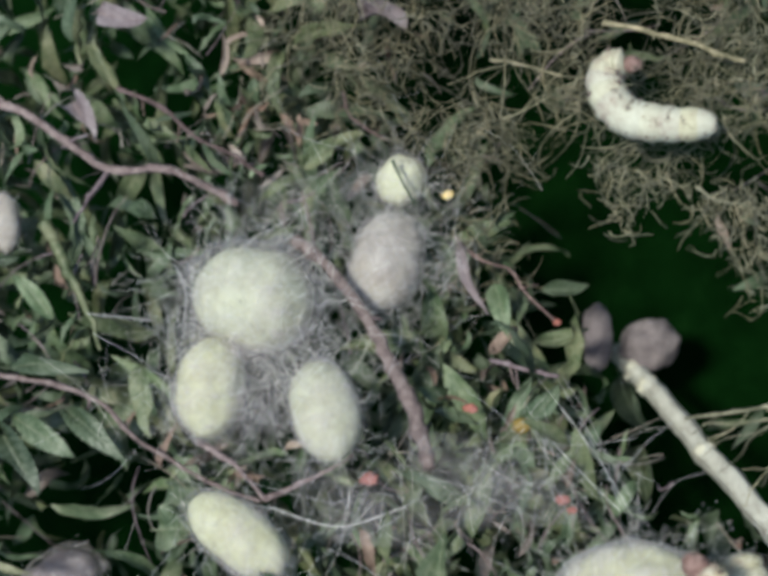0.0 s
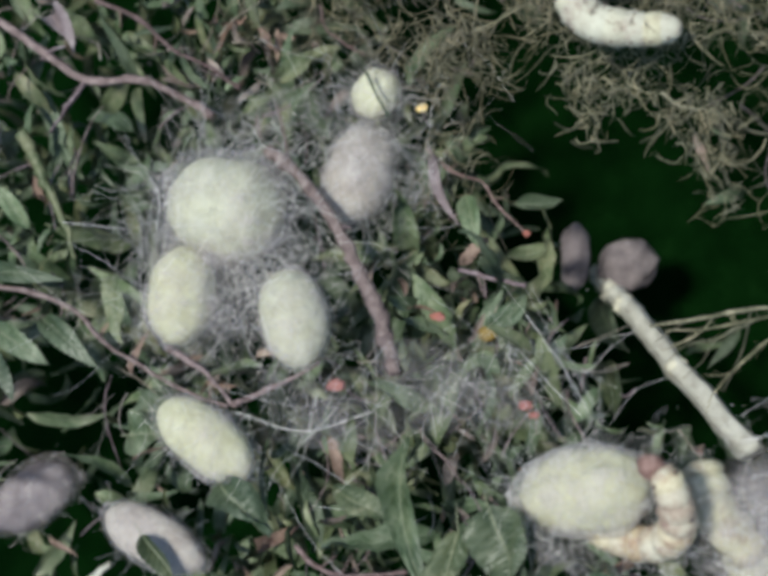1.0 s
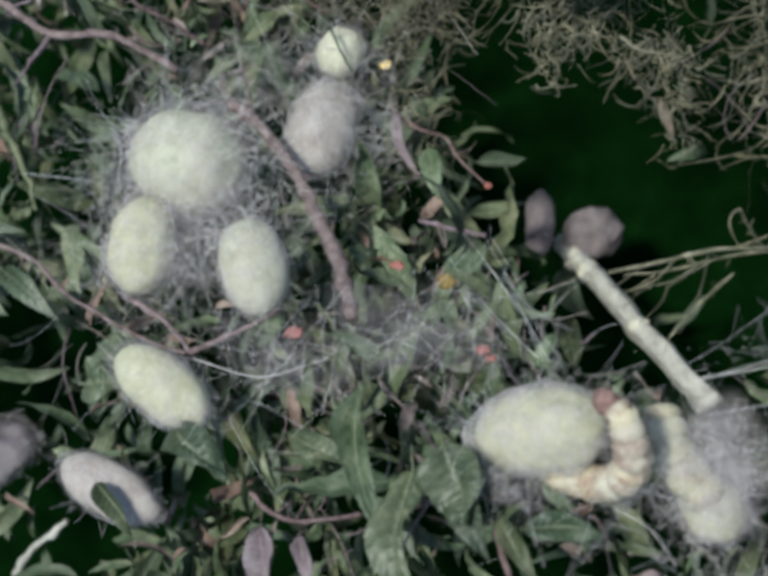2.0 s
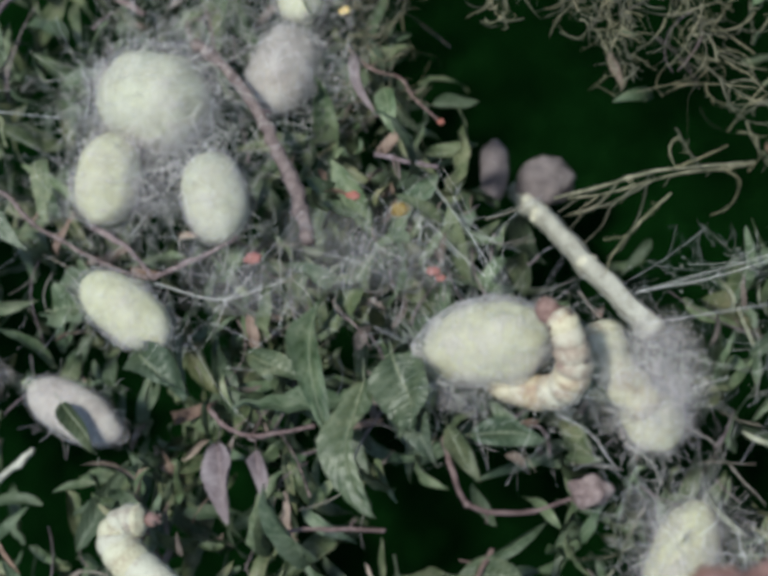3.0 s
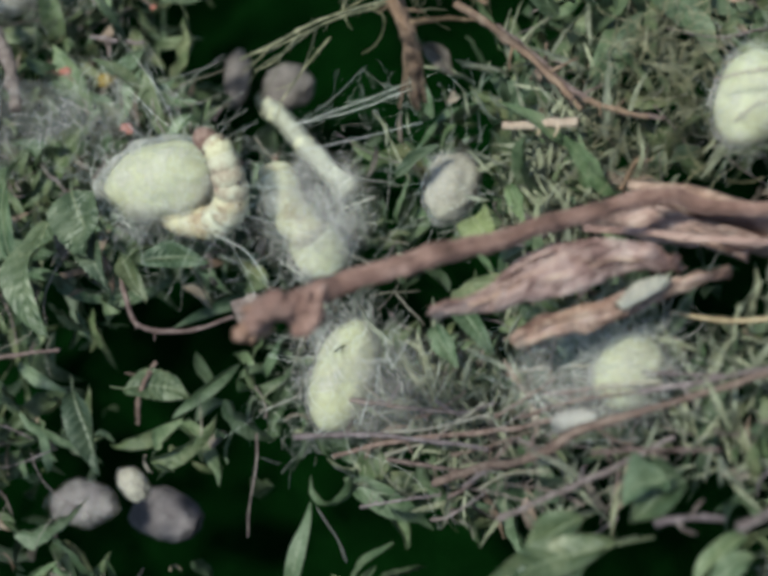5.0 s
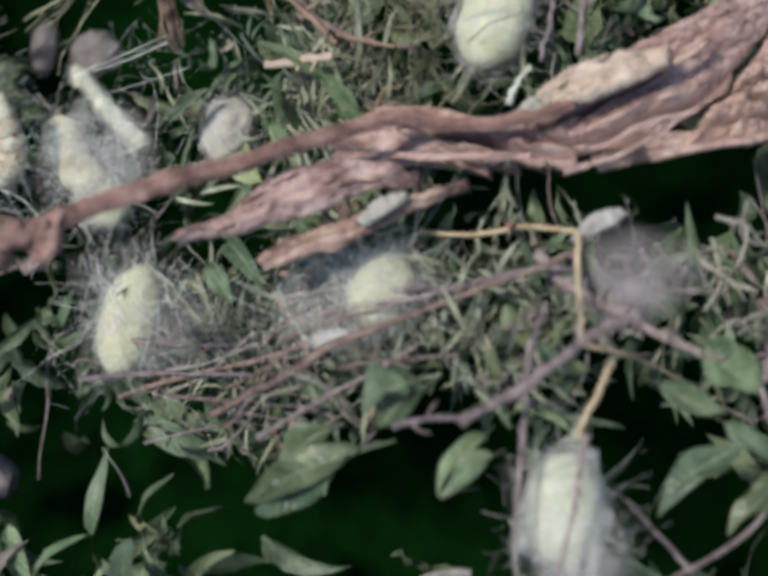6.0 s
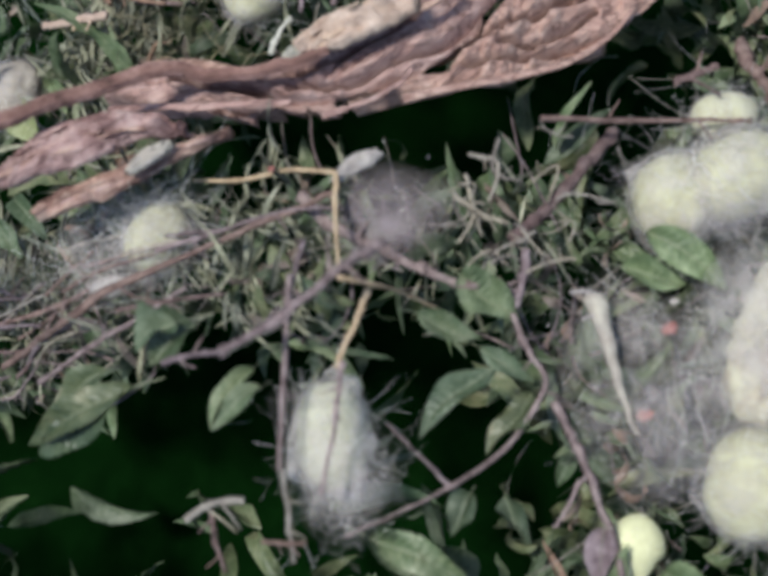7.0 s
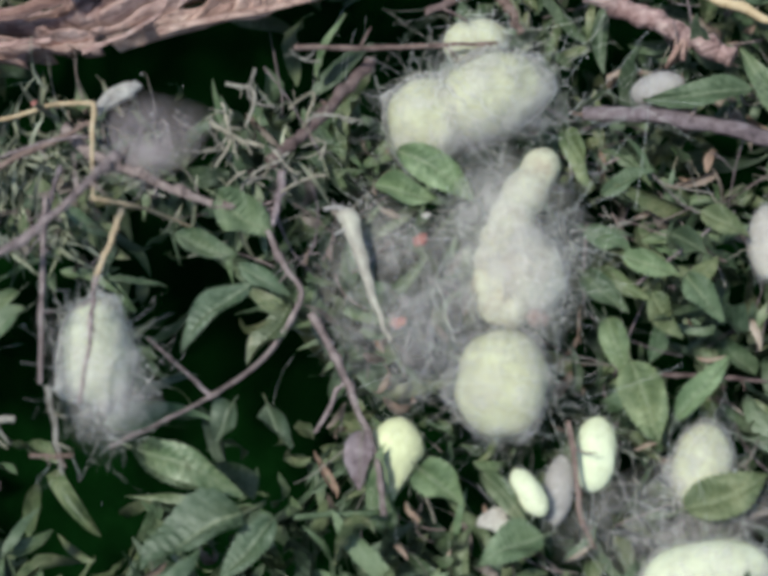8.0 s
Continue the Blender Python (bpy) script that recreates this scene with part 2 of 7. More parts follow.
# Darker copy of the silk: shade of the hollows put into the colour.
SHADESILK = surface("shade_dimmed_silk_shell", [(0.1, (0.10, 0.086, 0.096)), (0.5, (0.150, 0.130, 0.142)), (1, (0.22, 0.195, 0.208))], 110, 0.9, 0.6, 900, vary=0.1, spec=0.05)
DULLSILK = surface("mauve_white_silk_shell", [(0.1, (0.219, 0.191, 0.186)), (0.5, (0.321, 0.296, 0.279)), (1, (0.437, 0.419, 0.377))], 110, 0.85, 0.8, 700, vary=0.12, spec=0.15)
THREAD = surface("white_silk_thread", [(0.1, (0.50, 0.48, 0.48)), (1, (0.72, 0.71, 0.69))], 300, 0.5, 0.0, vary=0.25, spec=0.5)
VEIL = gauze("grey_white_silk_floss", (0.66, 0.61, 0.585), 0.16, 0.66, 220)
THINVEIL = gauze("thin_mauve_silk_floss", (0.64, 0.58, 0.575), 0.04, 0.44, 260)
FILM = gauze("streaked_mauve_silk_film", (0.58, 0.53, 0.545), 0.02, 0.22, 110, (1, 0.16, 1))
MAUVEVEIL = gauze("dusty_mauve_silk_sheet", (0.42, 0.35, 0.37), 0.30, 0.75, 160)
FIBRE = surface("tan_fibrous_wood", [(0.1, (0.085, 0.056, 0.040)), (0.5, (0.175, 0.108, 0.078)), (1, (0.32, 0.225, 0.165))], 160, 0.8, 0.9, 800, (1, 0.25, 1), vary=0.15)
WORM = surface("cream_caterpillar_skin", [(0.12, (0.221, 0.175, 0.152)), (0.34, (0.350, 0.313, 0.248)), (0.52, (0.423, 0.405, 0.317)), (1, (0.515, 0.511, 0.405))], 130, 0.6, 0.7, 800, vary=0.06, spec=0.2)
PINKWORM = surface("pinkish_cream_caterpillar_skin", [(0.15, (0.25, 0.165, 0.135)), (0.4, (0.35, 0.285, 0.215)), (0.62, (0.46, 0.42, 0.32)), (1, (0.53, 0.51, 0.40))], 140, 0.6, 0.7, 800, vary=0.12, spec=0.2)
WORMHEAD = surface("pinkish_brown_head_skin", [(0.1, (0.085, 0.045, 0.038)), (0.5, (0.19, 0.115, 0.10)), (1, (0.36, 0.26, 0.23))], 260, 0.55, 0.6, 900, vary=0.05)
SPOT = surface("dark_brown_skin_mark", [(0.1, (0.06, 0.045, 0.04)), (1, (0.16, 0.12, 0.10))], 400, 0.6, 0.2, vary=0.1)
FOLD = surface("grey_brown_skin_fold", [(0.1, (0.10, 0.085, 0.078)), (1, (0.22, 0.19, 0.165))], 500, 0.7, 0.4, vary=0.2)
RED = surface("coral_red_bud_scale", [(0.1, (0.19, 0.06, 0.05)), (0.6, (0.29, 0.115, 0.095)), (1, (0.40, 0.22, 0.19))], 300, 0.6, 0.5, vary=0.15)
YELLOW = surface("ochre_leaf_spot", [(0.1, (0.120, 0.078, 0.012)), (1, (0.204, 0.144, 0.036))], 300, 0.6, 0.2, vary=0.1)
RESIN = surface("golden_resin_bead", [(0.1, (0.75, 0.50, 0.16)), (1, (0.92, 0.78, 0.42))], 300, 0.12, 0.0, vary=0, spec=1.0)


# ---- geometry helpers ----
def set_uv(me, uv):
    at = np.zeros(len(me.loops), np.int32)
    me.loops.foreach_get("vertex_index", at)
    me.uv_layers.new(name="UVMap").data.foreach_set("uv", np.asarray(uv, np.float32)[at].ravel())


def obj(name, verts, faces, mat, parent=None, label="", smooth=True, uv=None):
    me = bpy.data.meshes.new(name)
    me.from_pydata([tuple(v) for v in verts], [], [tuple(f) for f in faces])
    if smooth:
        me.polygons.foreach_set("use_smooth", [True] * len(me.polygons))
    me.materials.append(mat)
    if uv is not None:
        set_uv(me, uv)
    ob = new(name, me)
    if parent is not None:
        ob.parent = parent
    if label:
        ob["label"] = label
    return ob


def part(name, bm, mat, parent, label=""):
    """Links a bmesh as one mesh object under a thing or a part."""
    me = bpy.data.meshes.new(name)
    bm.to_mesh(me)
    bm.free()
    me.polygons.foreach_set("use_smooth", [True] * len(me.polygons))
    me.materials.append(mat)
    ob = new(name, me)
    ob.parent = parent
    if label:
        ob["label"] = label
    return ob


def thing(name, at, label, category, group="", kind=""):
    e = new(name)
    e.empty_display_size = 0.005
    e.location = at
    return tagged(e, label, category, group, kind)


def smooth_path(pts, n, wob=0.0, rng=None):
    """Catmull-Rom through the points, resampled to n, with a little crookedness."""
    p = np.array(pts, float)
    p = np.vstack([2 * p[0] - p[1], p, 2 * p[-1] - p[-2]])
    out = []
    for u in np.linspace(0, len(p) - 3 - 1e-6, n):
        i, f = int(u), u - int(u)
        a, b, c, d = p[i : i + 4]
        out.append(0.5 * (2 * b + (c - a) * f + (2 * a - 5 * b + 4 * c - d) * f * f + (3 * b - a - 3 * c + d) * f**3))
    out = np.array(out)
    if wob and rng is not None:
        w = rng.normal(0, wob * 1.6, (n + 10, 3))
        out += np.stack([np.convolve(w[:, k], np.hanning(13)[1:-1] / 2.1, "valid") for k in range(3)], -1) * 0.6
    return out


def strands(paths, radii, sides):
    """Tubes round many paths (N, K, 3) with radii (N, K): vertices and faces of all of them."""
    paths, radii = np.asarray(paths, float), np.asarray(radii, float)
    n, k, _ = paths.shape
    d = np.gradient(paths, axis=1)
    d /= np.linalg.norm(d, axis=2, keepdims=True) + 1e-9
    ref = np.zeros_like(d)
    ref[..., 2] = 1
    steep = np.abs(d[..., 2]) > 0.9
    ref[steep] = (1, 0, 0)
    a = np.cross(d, ref)
    a /= np.linalg.norm(a, axis=2, keepdims=True) + 1e-9
    b = np.cross(d, a)
    ang = np.arange(sides) * 2 * np.pi / sides
    ring = paths[:, :, None] + radii[:, :, None, None] * (np.cos(ang)[:, None] * a[:, :, None] + np.sin(ang)[:, None] * b[:, :, None])
    base = (np.arange(n)[:, None, None] * k + np.arange(k - 1)[None, :, None]) * sides
    s, t = np.arange(sides), (np.arange(sides) + 1) % sides
    f = np.stack([base + s, base + t, base + sides + t, base + sides + s], -1).reshape(-1, 4)
    ends = []
    for i in range(n):
        ends.append(tuple(i * k * sides + s[::-1]))
        ends.append(tuple((i * k + k - 1) * sides + s))
    return ring.reshape(-1, 3), [tuple(q) for q in f.tolist()] + ends


def stick_mesh(pts, r0, r1, rng, sides=8, n=None, knots=0.18, wob=0.08, flat=1.0):
    """A crooked, knotty tapering stick."""
    n = n or max(20, 15 * len(pts))
    p = smooth_path(pts, n, wob * min(r0, r1 + r0 * 0.3), rng)
    swell = np.zeros(n)
    for c in rng.uniform(0, n, max(2, n // 9)):
        swell += 0.20 * knots / 0.14 * np.exp(-(((np.arange(n) - c) / 1.6) ** 2))
        p += rng.normal(0, 0.18 * r0 * knots / 0.14, 3) * np.exp(-(((np.arange(n) - c) / 2.5) ** 2))[:, None]
    lump = np.convolve(rng.normal(0, 1, n + 6), np.hanning(9)[1:-1] / 1.9, "valid")
    r = np.linspace(r0, r1, n) * (0.82 + swell + 0.5 * knots * lump.clip(-1, 1.5))
    v, f = strands(p[None], r[None], sides)
    c = np.repeat(p, sides, 0)
    groove = rng.normal(0, 0.12, (1, sides)) + np.cumsum(rng.normal(0, 0.028, (n, sides)), 0)
    v = c + (v - c) * (1 + (groove - groove.mean()).clip(-0.35, 0.35).reshape(-1, 1)) + rng.normal(0, 0.022 * r0, v.shape)
    if flat != 1.0:
        v[:, 2] = c[:, 2] + (v[:, 2] - c[:, 2]) * flat
    return v, f


BED = []


def mound(x, y, z):
    """One low place or hump of the heap's top."""
    BED.append((x, y, z))


mound(-0.034, 0.021, -0.019)
mound(-0.104, 0.046, 0.008)
mound(0.008, 0.045, -0.045)
mound(0.008, -0.063, -0.005)
mound(-0.052, -0.072, 0.003)
mound(0.058, -0.075, -0.006)
mound(0.106, -0.091, 0.002)
mound(0.053, -0.025, -0.036)
mound(-0.042, -0.147, -0.012)
mound(0.093, -0.045, -0.021)
mound(-0.029, -0.039, -0.005)
mound(0.073, -0.113, 0.019)
mound(0.127, -0.122, -0.005)
mound(0.087, -0.158, 0.014)
mound(0.221, -0.096, 0.008)
mound(0.250, -0.136, 0.007)
mound(0.273, -0.157, 0.008)
mound(0.291, -0.100, 0.019)
mound(0.330, -0.221, 0.030)
mound(0.318, -0.181, 0.033)
mound(0.363, -0.198, -0.003)
mound(0.336, -0.156, 0.018)
mound(0.372, -0.259, -0.005)
mound(0.288, -0.239, 0.049)
mound(0.310, -0.284, -0.004)
mound(0.436, -0.254, -0.038)
mound(0.397, -0.187, -0.038)
mound(0.377, -0.278, -0.042)
mound(0.137, -0.182, -0.034)
mound(0.184, -0.103, -0.015)
mound(-0.120, -0.050, 0.000)
mound(0.030, 0.100, -0.010)
mound(0.160, 0.000, 0.000)
mound(0.250, -0.020, 0.000)
mound(0.400, -0.120, -0.030)
mound(0.500, -0.200, -0.050)
mound(0.500, -0.320, -0.050)
mound(0.400, -0.380, -0.030)
mound(0.150, -0.280, 0.000)
mound(0.000, -0.220, -0.020)
BEDA = np.array(BED)


def bed(x, y):
    """Height of the top of the brushwood litter."""
    x, y = np.asarray(x, float), np.asarray(y, float)
    w = np.exp(-((BEDA[:, 0] - x[..., None]) ** 2 + (BEDA[:, 1] - y[..., None]) ** 2) / (2 * 0.035**2)) + 1e-6
    return (w * BEDA[:, 2]).sum(-1) / w.sum(-1)


CLEAR = []  # (x, y, z, radius) of things that no loose leaf covers
OPEN = np.array((0.35, -0.33, 0.88))  # the open side of the heap


def covered(x, y, z, grow):
    """Which of the places lie over one of the things kept clear, on the heap's open side."""
    out = np.zeros(len(x), bool)
    p = np.stack([x, y, z], -1)
    for cx, cy, cz, r in CLEAR:
        d = p - (cx, cy, cz)
        along = d @ OPEN
        off = np.linalg.norm(d - along[:, None] * OPEN, axis=1)
        out |= (along > -r - grow) & (off < r + grow)
    return out


# hollows in the litter: middle x, y, half sizes, turn
HOLLOWS = []


def hollow(a, b, width):
    a, b = np.array(a[:2]), np.array(b[:2])
    d = b - a
    HOLLOWS.append((*(a + b) / 2, np.linalg.norm(d) / 2 * 1.08, width / 2 * 1.12, math.atan2(d[1], d[0])))


def opened(x, y, z):
    """Where a place in the heap shows on its top, seen from the open side."""
    x0, y0 = x, y
    for _ in range(3):
        deep = bed(x, y) - z
        x, y = x0 + deep * OPEN[0] / OPEN[2], y0 + deep * OPEN[1] / OPEN[2]
    return x, y


def in_hollow(x, y, z=None, grow=1.0):
    pad = 0.0
    if z is not None:
        x, y = opened(x, y, z)
        pad = 0.009
    inside = np.zeros(np.shape(x), bool)
    for cx, cy, ra, rb, an in HOLLOWS:
        u = (x - cx) * math.cos(an) + (y - cy) * math.sin(an)
        v = -(x - cx) * math.sin(an) + (y - cy) * math.cos(an)
        inside |= (u / (ra * grow + pad)) ** 2 + (v / (rb * grow + pad)) ** 2 < 1
    return inside


hollow((0.0512, 0.0509, -0.0305), (0.0881, -0.0208, -0.0207), 0.0325)
hollow((0.0871, 0.0297, -0.0254), (0.1215, -0.0264, -0.0125), 0.0393)
hollow((0.0592, 0.0172, -0.0320), (0.1033, -0.0225, -0.0174), 0.0405)
hollow((0.1226, -0.0526, -0.0094), (0.1749, -0.0580, -0.0049), 0.0355)
hollow((0.1144, -0.0136, -0.0145), (0.1200, -0.0523, -0.0097), 0.0194)
hollow((0.2183, -0.2846, 0.0114), (0.2754, -0.2950, 0.0120), 0.0219)
hollow((-0.1092, -0.0756, 0.0003), (-0.0945, -0.1040, -0.0015), 0.0104)
hollow((-0.1128, -0.0179, 0.0006), (-0.0922, -0.0411, -0.0005), 0.0089)
hollow((0.0446, -0.1642, 0.0069), (0.0590, -0.1754, 0.0064), 0.0094)
hollow((0.1328, -0.0595, -0.0074), (0.1696, -0.0552, -0.0052), 0.0329)
hollow((0.2358, -0.2627, 0.0309), (0.2886, -0.2730, 0.0181), 0.0393)
hollow((0.3437, -0.1573, 0.0113), (0.4151, -0.1288, -0.0278), 0.0191)
hollow((0.2030, -0.2579, 0.0051), (0.2893, -0.2727, 0.0181), 0.0386)
hollow((0.3435, -0.1589, 0.0115), (0.4199, -0.1306, -0.0285), 0.0202)
hollow((0.3499, -0.2609, -0.0049), (0.3663, -0.2688, -0.0151), 0.0163)
hollow((0.1082, -0.2296, -0.0144), (0.1584, -0.2384, -0.0104), 0.0273)
hollow((0.0681, -0.1504, 0.0088), (0.1077, -0.1670, -0.0042), 0.0203)
hollow((-0.1047, -0.1529, -0.0100), (-0.0676, -0.1372, -0.0092), 0.0256)
hollow((0.1035, -0.2095, -0.0131), (0.1473, -0.2262, -0.0181), 0.0312)
hollow((0.0639, -0.1656, 0.0080), (0.0860, -0.1844, -0.0001), 0.0183)
hollow((0.3110, -0.1568, 0.0184), (0.4010, -0.1398, -0.0233), 0.0164)
hollow((0.2561, -0.2608, 0.0312), (0.2935, -0.2574, 0.0233), 0.0307)
hollow((0.2116, -0.2574, 0.0128), (0.2616, -0.2781, 0.0229), 0.0183)
hollow((0.3322, -0.2355, 0.0139), (0.3592, -0.2716, -0.0130), 0.0167)
hollow((0.3255, -0.2928, -0.0033), (0.3516, -0.2829, -0.0129), 0.0136)
hollow((0.3679, -0.1498, -0.0033), (0.4191, -0.1434, -0.0282), 0.0178)
hollow((-0.1290, -0.0827, 0.0002), (-0.0868, -0.0875, -0.0002), 0.0207)

hollow((0.2698, -0.2940, 0.0137), (0.2957, -0.3116, 0.0018), 0.0178)
hollow((-0.0974, -0.1285, -0.0061), (-0.0787, -0.1557, -0.0110), 0.0122)
hollow((-0.0169, -0.1485, -0.0107), (0.0026, -0.1698, -0.0122), 0.0075)
hollow((0.0267, -0.1281, 0.0041), (0.0397, -0.1437, 0.0082), 0.0048)
hollow((-0.0620, -0.0943, -0.0017), (-0.0408, -0.1049, -0.0039), 0.0069)
hollow((-0.1486, 0.0932, 0.0079), (-0.1223, 0.0970, 0.0076), 0.0091)
hollow((-0.1019, 0.0883, 0.0063), (-0.0868, 0.0806, 0.0034), 0.0071)
hollow((0.1428, -0.2238, -0.0193), (0.2125, -0.2519, 0.0150), 0.0175)
hollow((0.3312, -0.2642, 0.0040), (0.3461, -0.2760, -0.0083), 0.0127)
hollow((0.2774, -0.2460, 0.0313), (0.2955, -0.2414, 0.0277), 0.0112)
hollow((-0.1374, -0.0607, 0.0001), (-0.1002, -0.0796, 0.0002), 0.0122)
hollow((-0.1177, 0.0406, 0.0063), (-0.0967, 0.0243, 0.0019), 0.0089)
hollow((0.2720, -0.1506, 0.0), (0.3091, -0.1589, 0.0), 0.0110)
hollow((0.3300, -0.1580, 0.0), (0.3867, -0.1481, 0.0), 0.0180)
hollow((0.3867, -0.1481, 0.0), (0.4206, -0.1270, 0.0), 0.0200)
hollow((0.1600, -0.1450, 0.0), (0.2000, -0.1400, 0.0), 0.0100)
hollow((0.2135, -0.2724, 0.0), (0.2854, -0.2767, 0.0), 0.0300)
hollow((0.1840, -0.2779, 0.0), (0.2168, -0.2787, 0.0), 0.0160)
hollow((0.1144, -0.2122, 0.0), (0.1492, -0.2324, 0.0), 0.0280)
hollow((0.2778, -0.2581, 0.0), (0.2947, -0.2835, 0.0), 0.0120)
hollow((0.1644, -0.1469, 0.0), (0.1922, -0.1344, 0.0), 0.0120)
hollow((0.3259, -0.1405, 0.0), (0.4030, -0.1322, 0.0), 0.0300)
hollow((0.2862, -0.1446, 0.0), (0.3307, -0.1512, 0.0), 0.0120)
hollow((0.1348, -0.0626, 0.0), (0.1737, -0.0641, 0.0), 0.0300)
hollow((0.1773, -0.0389, 0.0), (0.2128, -0.0391, 0.0), 0.0180)
hollow((0.1836, -0.0537, 0.0), (0.2030, -0.0598, 0.0), 0.0140)
hollow((0.1642, 0.0007, 0.0), (0.1918, -0.0163, 0.0), 0.0300)
hollow((0.2677, -0.2244, -0.005), (0.2747, -0.2648, -0.005), 0.018)
hollow((0.2778, -0.2896, -0.005), (0.2757, -0.3159, -0.005), 0.01)
hollow((0.3025, -0.2832, -0.005), (0.3114, -0.2976, -0.005), 0.01)
hollow((0.3322, -0.2812, -0.005), (0.3375, -0.2948, -0.005), 0.01)
hollow((0.0358, 0.0382, 0.004), (0.0713, 0.0277, 0.004), 0.013)
hollow((0.094, 0.0395, 0.004), (0.1301, 0.0379, 0.004), 0.0085)
hollow((0.098, 0.0263, 0.004), (0.102, -0.0001, 0.004), 0.01)

# ---- ground ----
rng = np.random.default_rng(4)
gx, gy = np.meshgrid(np.linspace(-1, 1, 61), np.linspace(-1, 1, 61), indexing="ij")
gx, gy = np.sign(gx) * np.abs(gx) ** 4 * 60 + gx * 0.8 + 0.2, np.sign(gy) * np.abs(gy) ** 4 * 60 + gy * 0.8 - 0.15
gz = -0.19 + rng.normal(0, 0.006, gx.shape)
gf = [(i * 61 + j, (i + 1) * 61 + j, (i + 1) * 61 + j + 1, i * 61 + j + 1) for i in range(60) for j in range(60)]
tagged(obj("ground", np.stack([gx, gy, gz], -1).reshape(-1, 3), gf, SOIL), "soil under a heap of brushwood, coloured black-green as deep shade", "ground", kind="structure")


# ---- leaves ----
def leaf_blade(length, width, curl, fold, wave, rng, nu=7, nv=2, tip=0.9, twist=0.0, ribs=0):
    """Pointed blade along +x: pleated between its side veins, folded on the midrib and curled along its length."""
    u = np.linspace(0, 1, nu)
    v = np.linspace(-1, 1, 2 * nv + 1)
    w = width / 2 * np.sin(np.pi * u**0.8) ** tip + width * 0.02
    uu, vv = np.meshgrid(u, v, indexing="ij")
    x = uu * length
    y = vv * w[:, None]
    side = np.abs(vv)
    if ribs:
        phase = 2 * np.pi * ribs * (uu - 0.10 * side)
        y = y * (1 + 0.03 * side**3 * np.sin(phase))
        z = fold * np.abs(y) + width * 0.045 * np.cos(phase) * (1 - side) ** 0.5 * side**0.3 + width * 0.10 * np.sin(uu * 7 + rng.uniform(0, 6))
    else:
        z = fold * np.abs(y) + wave * width * 0.08 * np.cos(uu * np.pi * (nu - 1)) * (1 - 0.5 * side)
    z = z + wave * width * 0.10 * np.sin(uu * 9 + 3 * vv + rng.uniform(0, 6)) * side + rng.normal(0, width * (0.006 if ribs else 0.025), uu.shape)
    z = z - fold * 0.9 * y * y / width * rng.uniform(-0.5, 1.6)
    tw = twist * (uu - 0.3)
    y, z = y * np.cos(tw) - z * np.sin(tw), y * np.sin(tw) + z * np.cos(tw)
    a = curl * uu
    c = length / max(abs(curl), 1e-3)
    x2 = c * np.sin(a) if abs(curl) > 1e-3 else x
    z2 = z * np.cos(a) - (c * (1 - np.cos(a)) if abs(curl) > 1e-3 else 0)
    y = y + rng.normal(0, width * 0.12 / nu, y.shape) + 0.1 * length * np.sin(uu * 2.5) * rng.normal(0, 0.6)
    verts = np.stack([x2 - z * np.sin(a), y, z2], -1).reshape(-1, 3)
    m = 2 * nv + 1
    faces = [(i * m + j, (i + 1) * m + j, (i + 1) * m + j + 1, i * m + j + 1) for i in range(nu - 1) for j in range(m - 1)]
    return verts, faces


def blade_uv(nu, nv):
    uu, vv = np.meshgrid(np.linspace(0, 1, nu), np.linspace(0, 1, 2 * nv + 1), indexing="ij")
    return np.stack([uu, vv], -1).reshape(-1, 2)


def turned(n, rng, tilt, hang=0.65):
    """n random turns: a share of them hang with their tips to the heap's open side, the rest take any heading; tilted by about tilt radians."""
    down = rng.random(n) < hang
    head = np.where(down, rng.normal(-np.pi / 2, 0.75, n), rng.uniform(0, 2 * np.pi, n))
    pit, rol = rng.normal(np.where(down, 0.35, 0.0), tilt, n), rng.normal(0, tilt * 1.3, n)
    ch, sh, cp, sp, cr, sr = np.cos(head), np.sin(head), np.cos(pit), np.sin(pit), np.cos(rol), np.sin(rol)
    z, o = np.zeros(n), np.ones(n)
    a = np.stack([ch, -sh, z, sh, ch, z, z, z, o], -1).reshape(-1, 3, 3)
    b = np.stack([cp, z, sp, z, o, z, -sp, z, cp], -1).reshape(-1, 3, 3)
    c = np.stack([o, z, z, z, cr, -sr, z, sr, cr], -1).reshape(-1, 3, 3)
    return a @ b @ c


def strip_points(n, rng, half=0.2, over=0.2):
    """Random places along the strip of ground that the camera passes over."""
    a, b = np.array((0.0, 0.0)), np.array((0.40, -0.25))
    d = (b - a) / np.linalg.norm(b - a)
    s = rng.uniform(-over, np.linalg.norm(b - a) + over, n) + rng.normal(0, 0.03, n)
    t = rng.uniform(-half, half, n) + rng.normal(0, 0.03, n)
    return a[0] + d[0] * s - d[1] * t, a[1] + d[1] * s + d[0] * t


MOSSY = [((0.0570, 0.0829, -0.0186), 0.075), ((0.1147, 0.0626, -0.0082), 0.07), ((0.1303, 0.0040, -0.0067), 0.026), ((0.0109, 0.0896, -0.0220), 0.045), ((0.2655, -0.0932, 0.0110), 0.03), ((-0.0150, 0.1000, -0.0200), 0.035)]


def mossiness(x, y):
    m = np.zeros(np.shape(x))
    for (cx, cy, _), r in MOSSY:
        m = np.maximum(m, np.exp(-(((x - cx) ** 2 + (y - cy) ** 2) / (r * r)) ** 2))
    return m


